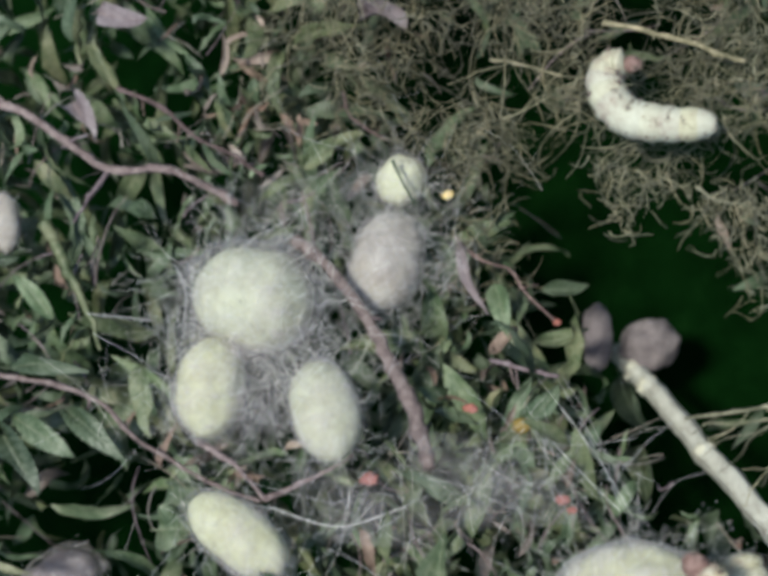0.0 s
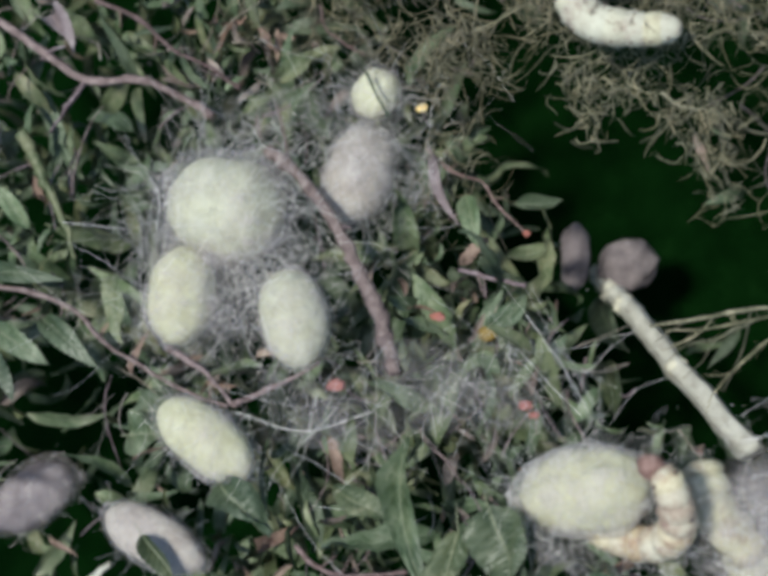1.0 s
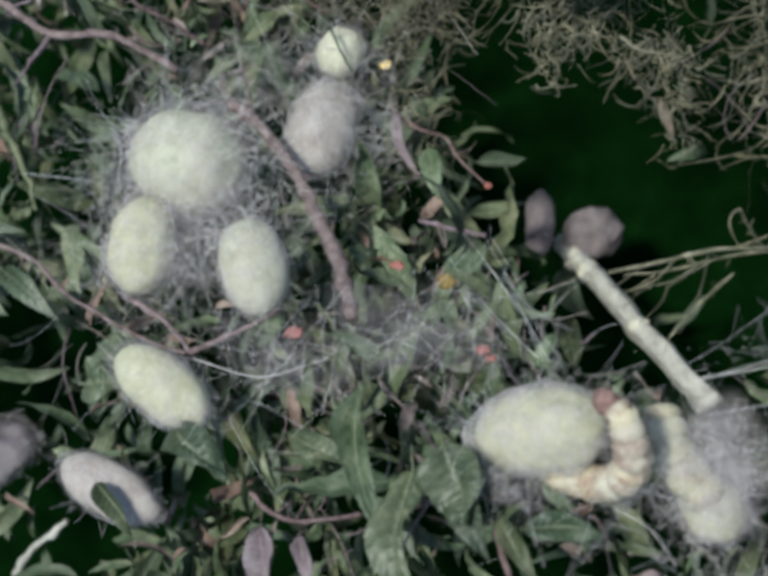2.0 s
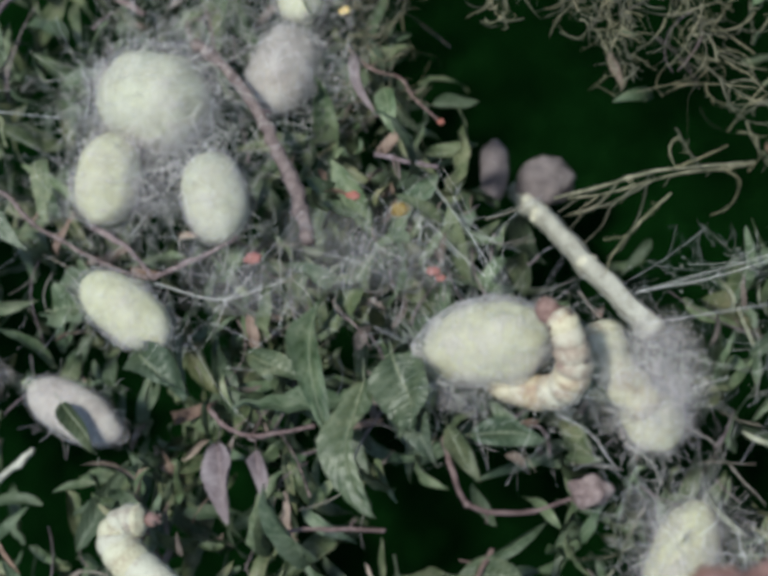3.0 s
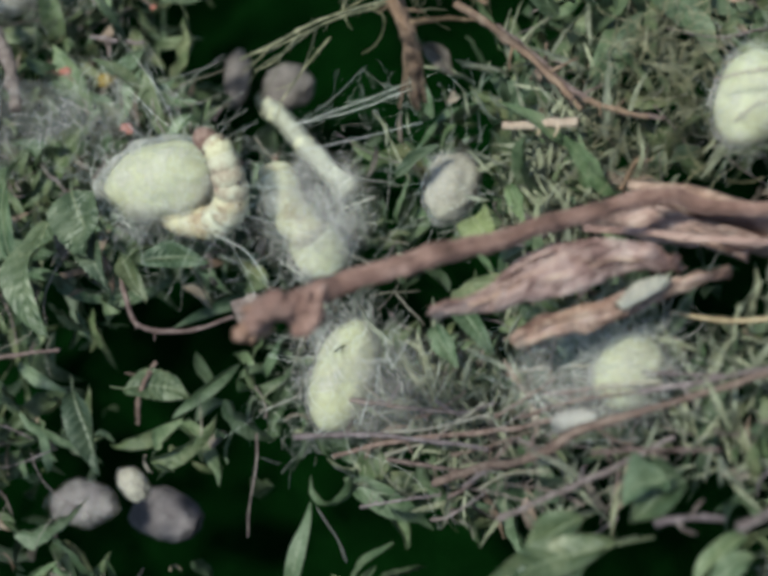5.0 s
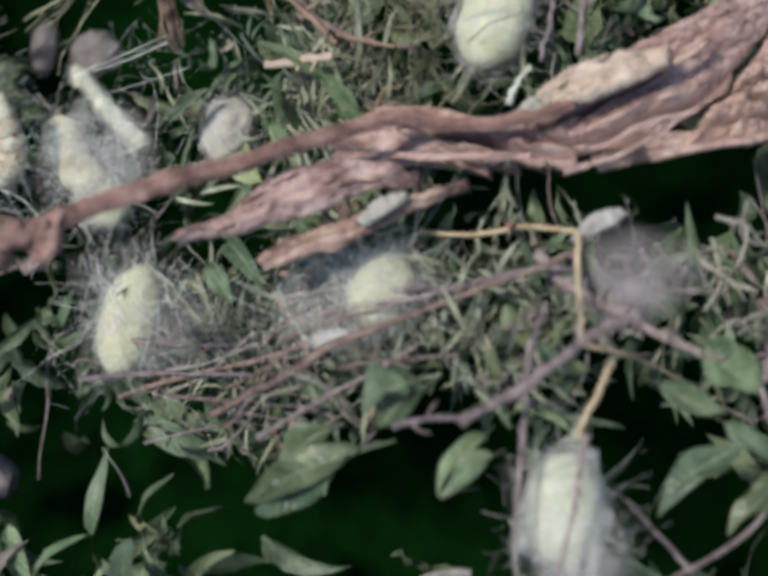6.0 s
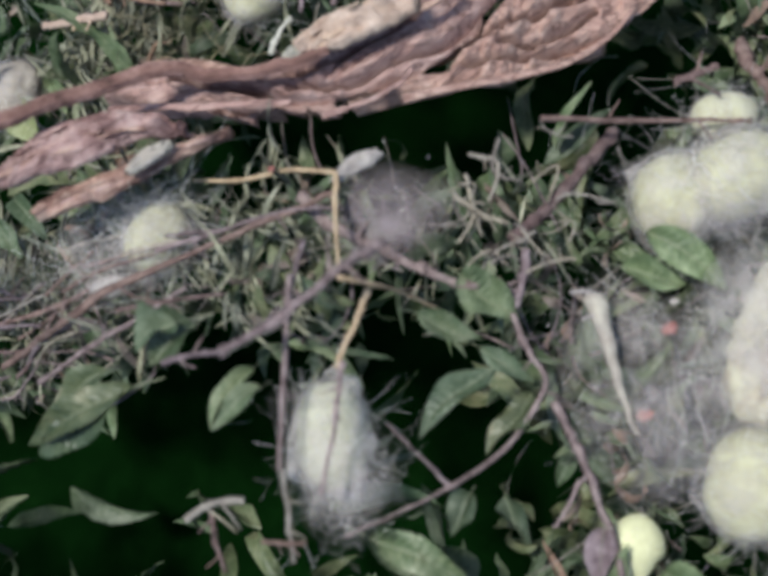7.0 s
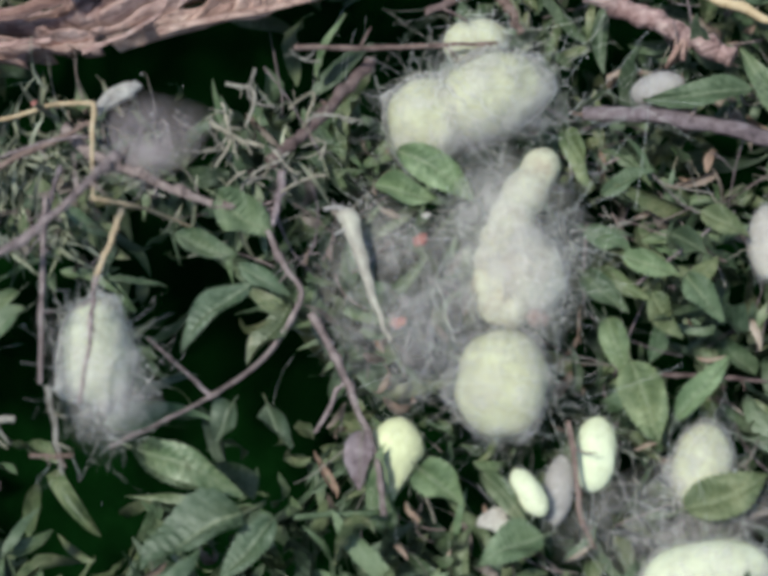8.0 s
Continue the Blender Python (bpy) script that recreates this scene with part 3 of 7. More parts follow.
def gappy(x, y, z, level):
    """Dark gaps between the clumps of leaves, open towards the heap's open side."""
    x, y = opened(x, y, z)
    n = [noise.noise(Vector((a * 48, b * 48, 3.3))) + 0.5 * noise.noise(Vector((a * 110, b * 110, 7.7))) for a, b in zip(x, y)]
    return np.array(n) < level


def litter(name, n, mat, seed, lo, hi, depth, tilt, label, category, hollow_keep=0.002, gap=-0.13, sunk=0.0, patches=None, slim=1.0):
    """Heaped leaves, too many to count, as one mesh."""
    rng = np.random.default_rng(seed)
    kinds = [leaf_blade(1.0, rng.uniform(0.13, 0.27) * slim, rng.normal(0.5, 1.2), rng.uniform(0.2, 1.7), rng.uniform(0.6, 1.8), rng, 10, 2, 0.8, rng.normal(0, 1.1)) for _ in range(40)]
    x, y = strip_points(n, rng)
    if patches:
        mid = np.array([q[0][:2] for q in patches])[rng.integers(0, len(patches), n)]
        x, y = (mid + rng.normal(0, 0.017, (n, 2))).T
    dz = rng.exponential(depth, n) + sunk
    gone = in_hollow(x, y, bed(x, y) - dz)
    keep = (~gone | (rng.random(n) < hollow_keep)) & (rng.random(n) > 0.9 * mossiness(x, y))
    keep &= ~gappy(x, y, bed(x, y) - dz, gap)
    dz = dz + 0.06 * gone
    x, y, dz = x[keep], y[keep], dz[keep]
    z = bed(x, y) - 0.004 - np.minimum(dz, 0.16)
    size = rng.uniform(lo, hi, len(x)) * rng.uniform(0.7, 1.1, len(x))
    free = ~covered(x, y, z, 0.46 * size)
    x, y, z, size = x[free], y[free], z[free], size[free]
    turn = turned(len(x), rng, tilt)
    verts, faces, at = [], [], 0
    for i in range(len(x)):
        kv, kf = kinds[i % 40]
        verts.append((kv - (0.5, 0, 0)) * size[i] @ turn[i].T + (x[i], y[i], z[i]))
        faces += [tuple(q + at for q in f) for f in kf]
        at += len(kv)
    return tagged(obj(name, np.concatenate(verts), faces, mat, uv=np.tile(blade_uv(10, 2), (len(x), 1))), label, category, kind="stuff")


def curly(n, k, step, bend, rng, start, heading, droop=0.0):
    """Random curling paths: (n, k, 3)."""
    pts = np.zeros((n, k, 3))
    d = heading / (np.linalg.norm(heading, axis=1, keepdims=True) + 1e-9)
    turn = rng.normal(0, bend, (n, 3))
    p = start.copy()
    for i in range(k):
        pts[:, i] = p
        p = p + d * step[:, None]
        turn = 0.8 * turn + rng.normal(0, bend * 0.6, (n, 3))
        d = d + turn
        d[:, 2] -= droop
        d /= np.linalg.norm(d, axis=1, keepdims=True) + 1e-9
    return pts


def debris(name, n, mat, seed, length, radius, depth, label, category, sides=4, bend=0.15, moss=False, hollow_keep=0.0):
    rng = np.random.default_rng(seed)
    x, y = strip_points(n, rng, 0.21)
    m = mossiness(x, y)
    gone = in_hollow(x, y, bed(x, y) + 0.022 * m, 1.08) if moss else in_hollow(x, y, bed(x, y), 1.2) | gappy(x, y, bed(x, y), -0.2)
    keep = (rng.random(len(x)) < m) if moss else (rng.random(len(x)) > 0.7 * m)
    keep &= ~gone | (rng.random(len(x)) < hollow_keep)
    x, y, gone, m = x[keep], y[keep], gone[keep], m[keep]
    if moss:
        tuft = ~gappy(x, y, bed(x, y), -0.15)
        x, y, gone, m = x[tuft], y[tuft], gone[tuft], m[tuft]
    n = len(x)
    z = bed(x, y) + (0.022 * m if moss else 0.0) - rng.exponential(depth, n) - 0.06 * gone
    free = ~covered(x, y, z, 0.002)
    x, y, z, n = x[free], y[free], z[free], int(free.sum())
    head = rng.normal(0, 1, (n, 3)) * (1, 1, 0.35)
    L = rng.uniform(*length, n)
    k = 9 if moss else 6
    p = curly(n, k, L / k, bend, rng, np.stack([x, y, z], -1), head)
    r = rng.uniform(*radius, n)[:, None] * np.linspace(1.1, 0.5, k)[None]
    v, f = strands(p, r, sides)
    return tagged(obj(name, v, f, mat), label, category, kind="stuff")


def leaf(a, b, width, mat, label, curl=0.5, fold=0.35, wave=1.0, seed=0):
    """A larger leaf from its stalk a to its tip b, with midrib and stalk."""
    rng = np.random.default_rng(seed)
    a, b = Vector(a), Vector(b)
    d = b - a
    length = d.length
    v, f = leaf_blade(length, width, curl, fold + 0.45, wave * 0.9, rng, 61, 5, rng.uniform(0.6, 0.95), rng.normal(0, 0.7), 11)
    rot = d.to_track_quat("X", "Z").to_matrix().to_4x4() @ Matrix.Rotation(curl / 2, 4, "Y").inverted()
    for q in (0.15, 0.35, 0.55, 0.75, 0.92):
        CLEAR.append((*(a + d * q), width * 0.3))
    e = thing("leaf", a, label, "leaf")
    e.matrix_world = Matrix.Translation(e.location) @ rot
    obj("blade", v, f, mat, e, uv=blade_uv(61, 5))
    mid = v.reshape(61, 11, 3)[::3, 5]
    stem = np.vstack([mid[0] + (-0.22 * length, 0, -0.02 * length), mid[0] + (-0.1 * length, 0, 0), mid[:-1]])
    r = np.linspace(width * 0.022, width * 0.005, len(stem))
    sv, sf = strands((stem + (0, 0, width * 0.012))[None], r[None], 5)
    obj("midrib", sv, sf, MIDRIB if mat is not PETAL else TWIG, e, "pale raised midrib and stalk")
    return e


# ---- silk ----
def cocoon(a, b, width, label, mat=SILK, seed=0, floss=90, veil=1.0, veil_mat=None, dent=0.05, group="", spread=1.0, tail=0.0):
    """An egg-shaped silk shell between its two ends, in a halo of loose floss."""
    rng = np.random.default_rng(seed + 100)
    a, b = Vector(a), Vector(b)
    mid, d = (a + b) / 2, b - a
    ln, r = d.length / 2, width / 2
    e = thing("cocoon", mid, label, "cocoon", group)
    e.matrix_world = Matrix.Translation(mid) @ d.to_track_quat("X", "Z").to_matrix().to_4x4()
    for q in (-0.7, -0.35, 0.0, 0.35, 0.7):
        CLEAR.append((*(mid + d * q * 0.6), r * 1.08))
    bm = bmesh.new()
    bmesh.ops.create_icosphere(bm, subdivisions=4, radius=1)
    off = Vector(rng.uniform(-50, 50, 3))
    for v in bm.verts:
        p = v.co.copy()
        waist = 1 - 0.025 * math.exp(-((p.x / 0.3) ** 2))
        blunt = (1 + 0.12 * (p.y * p.y + p.z * p.z) * abs(p.x)) * waist
        blunt *= 1 - tail * max(0.0, p.x + 0.2) ** 0.8 if tail else 1
        q = Vector((p.x * ln, p.y * r * blunt, p.z * r * blunt * 0.95))
        n1 = noise.noise(p * 1.6 + off) * dent + noise.noise(p * 5 + off) * dent * 0.5 + noise.noise(p * 13 + off) * dent * 0.28
        v.co = q + p * n1 * r
    part("shell", bm, mat, e)
    if veil:
        bm = bmesh.new()
        bmesh.ops.create_icosphere(bm, subdivisions=4, radius=1)
        for v in bm.verts:
            p = v.co.copy()
            k = 1.05 + 0.05 * veil + 0.30 * veil * max(0.0, noise.noise(p * 1.4 + off) + 0.5 * noise.noise(p * 3.5 + off)) + 0.05 * noise.noise(p * 9 + off)
            v.co = Vector((p.x * ln * k, p.y * r * k * 1.04, p.z * r * k))
        fade = [0.34 + 0.55 * noise.noise(v.co * 170 + off) + 0.3 * noise.noise(v.co * 520 + off) for v in bm.verts]
        set_uv(part("floss_veil", bm, veil_mat or VEIL, e, "see-through veil of loose silk").data, [(q, q) for q in fade])
    if floss:
        n = floss
        dirs = rng.normal(0, 1, (n, 3))
        dirs /= np.linalg.norm(dirs, axis=1, keepdims=True)
        st = dirs * (ln, r, r) * 1.03
        head = np.cross(dirs, rng.normal(0, 1, (n, 3))) + dirs * np.where(rng.random((n, 1)) < 0.35, 2.0, rng.uniform(0.0, 0.5, (n, 1))) * spread
        p = curly(n, 7, rng.uniform(0.06, 0.27, n) * r * spread, rng.choice((0.05, 0.14, 0.3), (n, 1)), rng, st, head)
        v, f = strands(p, np.full((n, 7), 0.00004) * rng.uniform(0.6, 1.5, (n, 1)), 3)
        obj("floss_threads", v, f, THREAD, e, "stray white silk threads")["kind"] = "stuff"
    return e


def silk_web(at, radii, n, seed, label, length=1.0, thick=0.000024, sheet=None, flat=0.5):
    """Loose silk spun between the leaves: crossing threads, and a gauze sheet where it is dense."""
    rng = np.random.default_rng(seed)
    e = thing("silk_web", at, label, "silk web")
    st = rng.normal(0, 0.42, (n, 3)) * (radii[0], radii[1], radii[2] * 0.6)
    p = curly(n, 8, rng.uniform(0.02, 0.085, n) * max(radii[:2]) * length, rng.choice((0.03, 0.08, 0.25), (n, 1)), rng, st, rng.normal(0, 1, (n, 3)) * (1, 1, 0.3))
    r = thick * rng.lognormal(0, 0.45, (n, 1)) * np.ones((1, 8))
    v, f = strands(p, r, 3)
    obj("threads", v, f, THREAD, e)["kind"] = "stuff"
    st = rng.normal(0, 0.45, (40, 3)) * (radii[0], radii[1], radii[2] * 0.7)
    tet = np.array(((1, 1, 1), (1, -1, -1), (-1, 1, -1), (-1, -1, 1))) * 0.5
    size = rng.uniform(0.0002, 0.00055, (40, 1, 1))
    obj("specks", (st[:, None] + tet[None] * size).reshape(-1, 3), [tuple(4 * k + np.array(q)) for k in range(40) for q in ((0, 1, 2), (0, 3, 1), (0, 2, 3), (1, 3, 2))], THREAD, e, "glinting white silk specks")["kind"] = "stuff"
    if sheet:
        g = 26
        uu, vv = np.meshgrid(np.linspace(-1, 1, g), np.linspace(-1, 1, g), indexing="ij")
        rad = np.sqrt(uu**2 + vv**2)
        x, y = uu * np.sqrt(1 - vv**2 / 2) * radii[0], vv * np.sqrt(1 - uu**2 / 2) * radii[1]
        z = np.array([noise.noise(Vector((a * 60 + seed, b * 60, 0))) for a, b in zip(x.ravel(), y.ravel())]).reshape(x.shape) * 0.006 + radii[2] * flat * (1 - rad**2)
        faces = [(i * g + j, (i + 1) * g + j, (i + 1) * g + j + 1, i * g + j + 1) for i in range(g - 1) for j in range(g - 1)]
        obj("gauze", np.stack([x, y, z], -1).reshape(-1, 3), faces, sheet, e, "torn see-through silk gauze", uv=np.stack([rad, rad], -1).reshape(-1, 2))
    return e


def silk_film(corners, seed, label, sag=0.004, n=22):
    """A torn film of silk stretched between four corners, given round its edge."""
    c = np.array(corners, float)
    o = c.mean(0)
    e = thing("silk_film", o, label, "silk film")
    uu, vv = np.meshgrid(np.linspace(0, 1, n), np.linspace(0, 1, n), indexing="ij")
    p = (1 - uu)[..., None] * ((1 - vv)[..., None] * c[0] + vv[..., None] * c[3]) + uu[..., None] * ((1 - vv)[..., None] * c[1] + vv[..., None] * c[2]) - o
    rag = np.array([noise.noise(Vector((a * 5 + seed, b * 5, 2.2))) for a, b in zip(uu.ravel(), vv.ravel())]).reshape(uu.shape)
    p[..., 2] += sag * rag * 1.5 - sag * np.sin(np.pi * uu) * np.sin(np.pi * vv)
    rim = np.clip(np.maximum(np.abs(2 * uu - 1), np.abs(2 * vv - 1)) ** 2 * 0.75 + 0.5 * rag, 0, 1)
    faces = [(i * n + j, (i + 1) * n + j, (i + 1) * n + j + 1, i * n + j + 1) for i in range(n - 1) for j in range(n - 1)]
    obj("film", p.reshape(-1, 3), faces, FILM, e, uv=np.stack([rim, rim], -1).reshape(-1, 2))
    rng = np.random.default_rng(seed)
    k = 14
    edge = lambda q: np.where((q < 1)[:, None], c[0] + (c[1] - c[0]) * q[:, None], c[2] + (c[3] - c[2]) * (q - 1)[:, None]) - o
    a, b = edge(rng.uniform(0, 1, k)), edge(rng.uniform(1, 2, k))
    cut = rng.uniform(-0.1, 0.6, (k, 1, 1))
    u = cut + np.linspace(0, 1, 8)[None, :, None] * rng.uniform(0.25, 0.6, (k, 1, 1))
    path = a[:, None] * (1 - u) + b[:, None] * u + rng.normal(0, 0.0006, (k, 8, 3)) + (0, 0, 0.002)
    v, f = strands(path, np.full((k, 8), 0.00005) * rng.lognormal(0, 0.5, (k, 1)), 3)
    obj("threads", v, f, THREAD, e, "bright stretched threads")["kind"] = "stuff"
    return e


def long_threads(paths, label, r=0.00016):
    """Single strong threads that catch the light."""
    e = thing("silk_strand", paths[0][0], label, "silk thread")
    for q in paths:
        p = smooth_path(np.array(q) - np.array(paths[0][0]), 14)
        v, f = strands(p[None], np.full((1, 14), r), 4)
        obj("thread", v, f, THREAD, e)
    return e


def strand_fan(at, across, n, seed, label, r=0.00005):
    """Bright taut threads that cross each other over a patch."""
    rng = np.random.default_rng(seed)
    paths = []
    for _ in range(int(n * 0.7)):
        c = np.array(at) + rng.normal(0, 0.45, 3) * (across[0], across[1], 0.004)
        a = rng.uniform(0, np.pi)
        d = np.array((math.cos(a), math.sin(a), rng.normal(0, 0.12))) * rng.uniform(0.006, 0.022)
        sag = np.array((0, 0, -rng.uniform(0, 0.0015))) + rng.normal(0, 0.0018, 3)
        paths.append([tuple(c - d), tuple(c + sag), tuple(c + d)])
    return long_threads(paths, label, r)


# ---- caterpillars ----
def caterpillar(pts, width, label, seed=0, head_size=0.8, spots=True, legs=True, seg=12, veil=0.0, crease=0.085, skin=WORM, bulges=0, blotch=()):
    """A silkworm: ring segments along its back line, head with jaws, true legs near the head, stubby feet and breathing marks."""
    rng = np.random.default_rng(seed)
    e = thing("caterpillar", pts[0], label, "caterpillar")
    o = np.array(pts[0])
    p = smooth_path(np.array(pts) - o, 61)
    for q in p[::5]:
        CLEAR.append((*(q + o), width * 0.6))
    r = width / 2
    t = np.linspace(0, 1, 61)
    prof = (0.78 + 0.3 * np.sin(np.pi * np.clip(t * 1.05, 0, 1)) ** 0.8) * np.clip((1.03 - t) * 9, 0.12, 1) ** 0.5 * np.clip((t + 0.03) * 12, 0.5, 1) ** 0.5
    ringr = r * prof * (1 + 0.04 * np.abs(np.sin(np.pi * t * seg)) ** 0.9 - 0.025)
    if bulges:
        v, f = strands(p[None], (r * (0.80 + 0.20 * np.abs(np.sin(np.pi * t * bulges)) ** 0.7) * (1 - np.abs(2 * t - 1) ** 7) ** 0.5 + 1e-5)[None], 28)
        v = v + np.array([noise.noise_vector(Vector(w) * (1.1 / r)) for w in v]) * r * 0.06 + np.array([noise.noise_vector(Vector(w) * (4 / r)) for w in v]) * r * 0.04
        obj("body", v, f, skin, e)
    for i in range(0 if bulges else seg):
        a, b = max(0, i * 60 // seg - 1), min(61, (i + 1) * 60 // seg + 2)
        v, f = strands(p[a:b][None], ringr[a:b][None] * (1.015 - crease + crease * np.sin(np.pi * np.linspace(0, 1, b - a)) ** 0.6), 16)
        v = v + rng.normal(0, 0.012 * r, v.shape) + np.array([noise.noise_vector(Vector(w) * (1.3 / r)) for w in v]) * r * 0.07
        obj("body_segment", v, f, skin, e)
    if veil:
        q = smooth_path(np.array(pts) - o, 31)
        u = np.linspace(0, 1, 31)
        wide = r * (1.18 + 0.25 * veil * (1 + np.array([noise.noise(Vector((w * 5, seed, 0))) for w in u]))) * (np.sin(np.pi * np.clip(u, 0.06, 0.94)) ** 0.35)
        v, f = strands(q[None], wide[None], 20)
        v = v + np.array([noise.noise_vector(Vector(w) * 160) for w in v]) * r * 0.22 * veil
        obj("floss_veil", v, f, VEIL, e, "woolly see-through silk round the body")
    d0 = p[0] - p[3]
    d0 /= np.linalg.norm(d0)
    up = np.array((0, 0, 1.0))
    across = np.cross(d0, up)
    across /= np.linalg.norm(across) + 1e-9
    bm = bmesh.new()
    bmesh.ops.create_icosphere(bm, subdivisions=3, radius=1)
    for v in bm.verts:
        q = v.co.copy()
        k = r * head_size * (1 + 0.10 * noise.noise(q * 2.3))
        v.co = Vector(q.x * d0 * k * 0.95 + q.y * across * k * 0.85 + q.z * up * k * 0.8)
    hd = part("head", bm, WORMHEAD, e, "small pinkish-brown head")
    hd.location = p[0] + d0 * r * 0.35
    for s in (-1, 1):
        bm = bmesh.new()
        bmesh.ops.create_icosphere(bm, subdivisions=2, radius=r * 0.13)
        part("eye_patch", bm, SPOT, hd).location = d0 * r * 0.45 * head_size + across * s * r * 0.45 * head_size + up * r * 0.45 * head_size
        jaw, jf = strands(np.array([d0 * r * head_size * 0.8 + across * s * r * 0.2, d0 * r * head_size * 1.1 + across * s * r * 0.1 - up * r * 0.15])[None], [[r * 0.12, r * 0.05]], 5)
        obj("jaw", jaw, jf, SPOT, hd)
    for i in range(seg):
        k = i * 60 // seg + 2
        c = p[k]
        dd = p[min(k + 2, 60)] - p[k - 2]
        dd /= np.linalg.norm(dd)
        ac = np.cross(dd, up)
        ac /= np.linalg.norm(ac) + 1e-9
        rr = ringr[k]
        for _ in range(1 if spots else 0):
            w = rng.uniform(-1.25, 1.25)
            bm = bmesh.new()
            bmesh.ops.create_icosphere(bm, subdivisions=1, radius=r * rng.uniform(0.03, 0.07))
            part("skin_speck", bm, SPOT if rng.random() < 0.25 else WORMHEAD, e).location = c + dd * rng.uniform(-1, 1) * r * 0.3 + (ac * math.sin(w) + up * math.cos(w)) * rr * 0.985
        if spots:
            for s in (-1, 1):
                bm = bmesh.new()
                bmesh.ops.create_icosphere(bm, subdivisions=2, radius=1)
                big = 0.17 if i in (1, 4) else 0.085
                for v in bm.verts:
                    v.co = Vector((v.co.x * r * big, v.co.y * r * big, v.co.z * r * big * 0.8))
                lean = 0.75 if i in (1, 4) else 0.92
                part("skin_mark", bm, SPOT, e).location = c + ac * s * rr * lean + up * rr * math.sqrt(max(0, 1 - lean * lean)) * 0.97
        for _ in range(2 if i in blotch else 0):
            w = rng.uniform(-1.0, 1.0) + np.cumsum(rng.normal(0, 0.22, 7))
            s = rng.uniform(-0.5, 0.3) + np.cumsum(rng.normal(0.06, 0.12, 7))
            line = c + dd * s[:, None] * r + (ac * np.sin(w)[:, None] + up * np.cos(w)[:, None]) * rr * 1.0
            v, f = strands(line[None], [r * rng.uniform(0.02, 0.05) * np.array((0.3, 0.8, 1.2, 0.8, 1.1, 0.7, 0.3))], 5)
            obj("skin_fold", v, f, FOLD, e)
        if legs and i in (0, 1, 2, 5, 6, 7, 8, 11):
            for s in (-1, 1):
                ln, th = (0.55, 0.12) if i < 3 else (0.34, 0.2)
                lp = np.array([c + ac * s * rr * 0.5 - up * rr * 0.6, c + ac * s * rr * (0.6 + ln * 0.3) - up * rr * 0.85, c + ac * s * rr * (0.6 + ln * 0.5) - up * rr * 1.1])
                v, f = strands(lp[None], [[r * th * 1.2, r * th, r * th * 0.5]], 7)
                obj("leg" if i < 3 else "proleg", v, f, WORMHEAD if i < 3 else WORM, e)
    return e


# ---- twigs and branches ----
TW = [0]


def twig(pts, w, label, mat=TWIG, taper=0.7, sides=8, knots=0.14, wob=0.1, side=(), name="twig", category="twig", stubs=None):
    """A twig along its points, w metres thick at its start; side: further (points, w) that fork from it."""
    TW[0] += 1
    if mat is TWIG or mat is BROWN:
        w, side = w * 0.86, [(q, sw * 0.86) for q, sw in side]
    rng = np.random.default_rng(500 + TW[0])
    e = thing(name, pts[0], label, category)
    o = np.array(pts[0])
    for q in smooth_path(pts, 4 * len(pts)):
        CLEAR.append((*q, w * 0.5))
    v, f = stick_mesh(np.array(pts) - o, w / 2, w / 2 * taper, rng, sides, None, knots, wob)
    obj("stem", v, f, mat, e)
    line = smooth_path(np.array(pts) - o, 30)
    for k in range((0 if mat in (PALE, STRAW, LEAF, FRESH) else 2 - bool(side)) if stubs is None else stubs):
        i = int(rng.integers(4, 24))
        d = line[i + 2] - line[i - 2]
        d = d / np.linalg.norm(d) * 0.6 + np.cross(d / np.linalg.norm(d), (0, 0, 1)) * rng.choice((-1, 1)) + (0, 0, rng.uniform(-0.1, 0.4))
        ln = w * (rng.uniform(1.5, 4) if w < 0.0035 else rng.uniform(0.7, 1.3))
        v, f = stick_mesh(np.array([line[i], line[i] + d * ln * 0.5, line[i] + d * ln + rng.normal(0, w * 0.3, 3)]), w * 0.2, w * 0.1, rng, 6, 8, knots, wob)
        obj("stub", v, f, mat, e)
    for q, sw in side:
        v, f = stick_mesh(np.array(q) - o, sw / 2, sw / 2 * 0.5, rng, 6, None, knots, wob)
        obj("side_shoot", v, f, mat, e)
    return e


def slab_mesh(upper, lower, thick, seed, n=80, m=26, ridge=0.35):
    """A piece of furrowed bark between its two long edges: domed on top, rough below, ridged along its length."""
    up, lo = smooth_path(upper, n), smooth_path(lower, n)
    verts = []
    for i in range(n):
        a, b = up[i], lo[i]
        w = np.linalg.norm(b - a)
        for j in range(m):
            q = j / m
            top = q < 0.62
            f = q / 0.62 if top else 1 - (q - 0.62) / 0.38
            s = math.sin(math.pi * f) ** 0.6
            p = a + (b - a) * f
            fur = 0.9 - 2.4 * abs(noise.noise(Vector((i * 0.05 * 80 / n, f * w * 260, seed)))) ** 0.7 + 0.5 * noise.noise(Vector((i * 0.12, f * w * 900, seed + 5)))
            h = thick * (0.75 * s + ridge * fur * (0.35 + 0.65 * s)) if top else -thick * 0.5 * s
            e = (noise.noise(Vector((i * 0.16, f * 3, seed + 9)))) * 0.0016
            verts.append((p[0] + e, p[1] + e, p[2] + h))
    faces = [(i * m + (j + 1) % m, (i + 1) * m + (j + 1) % m, (i + 1) * m + j, i * m + j) for i in range(n - 1) for j in range(m)]
    faces += [tuple(range(m))[::-1], tuple(range((n - 1) * m, n * m))]
    return np.array(verts), faces


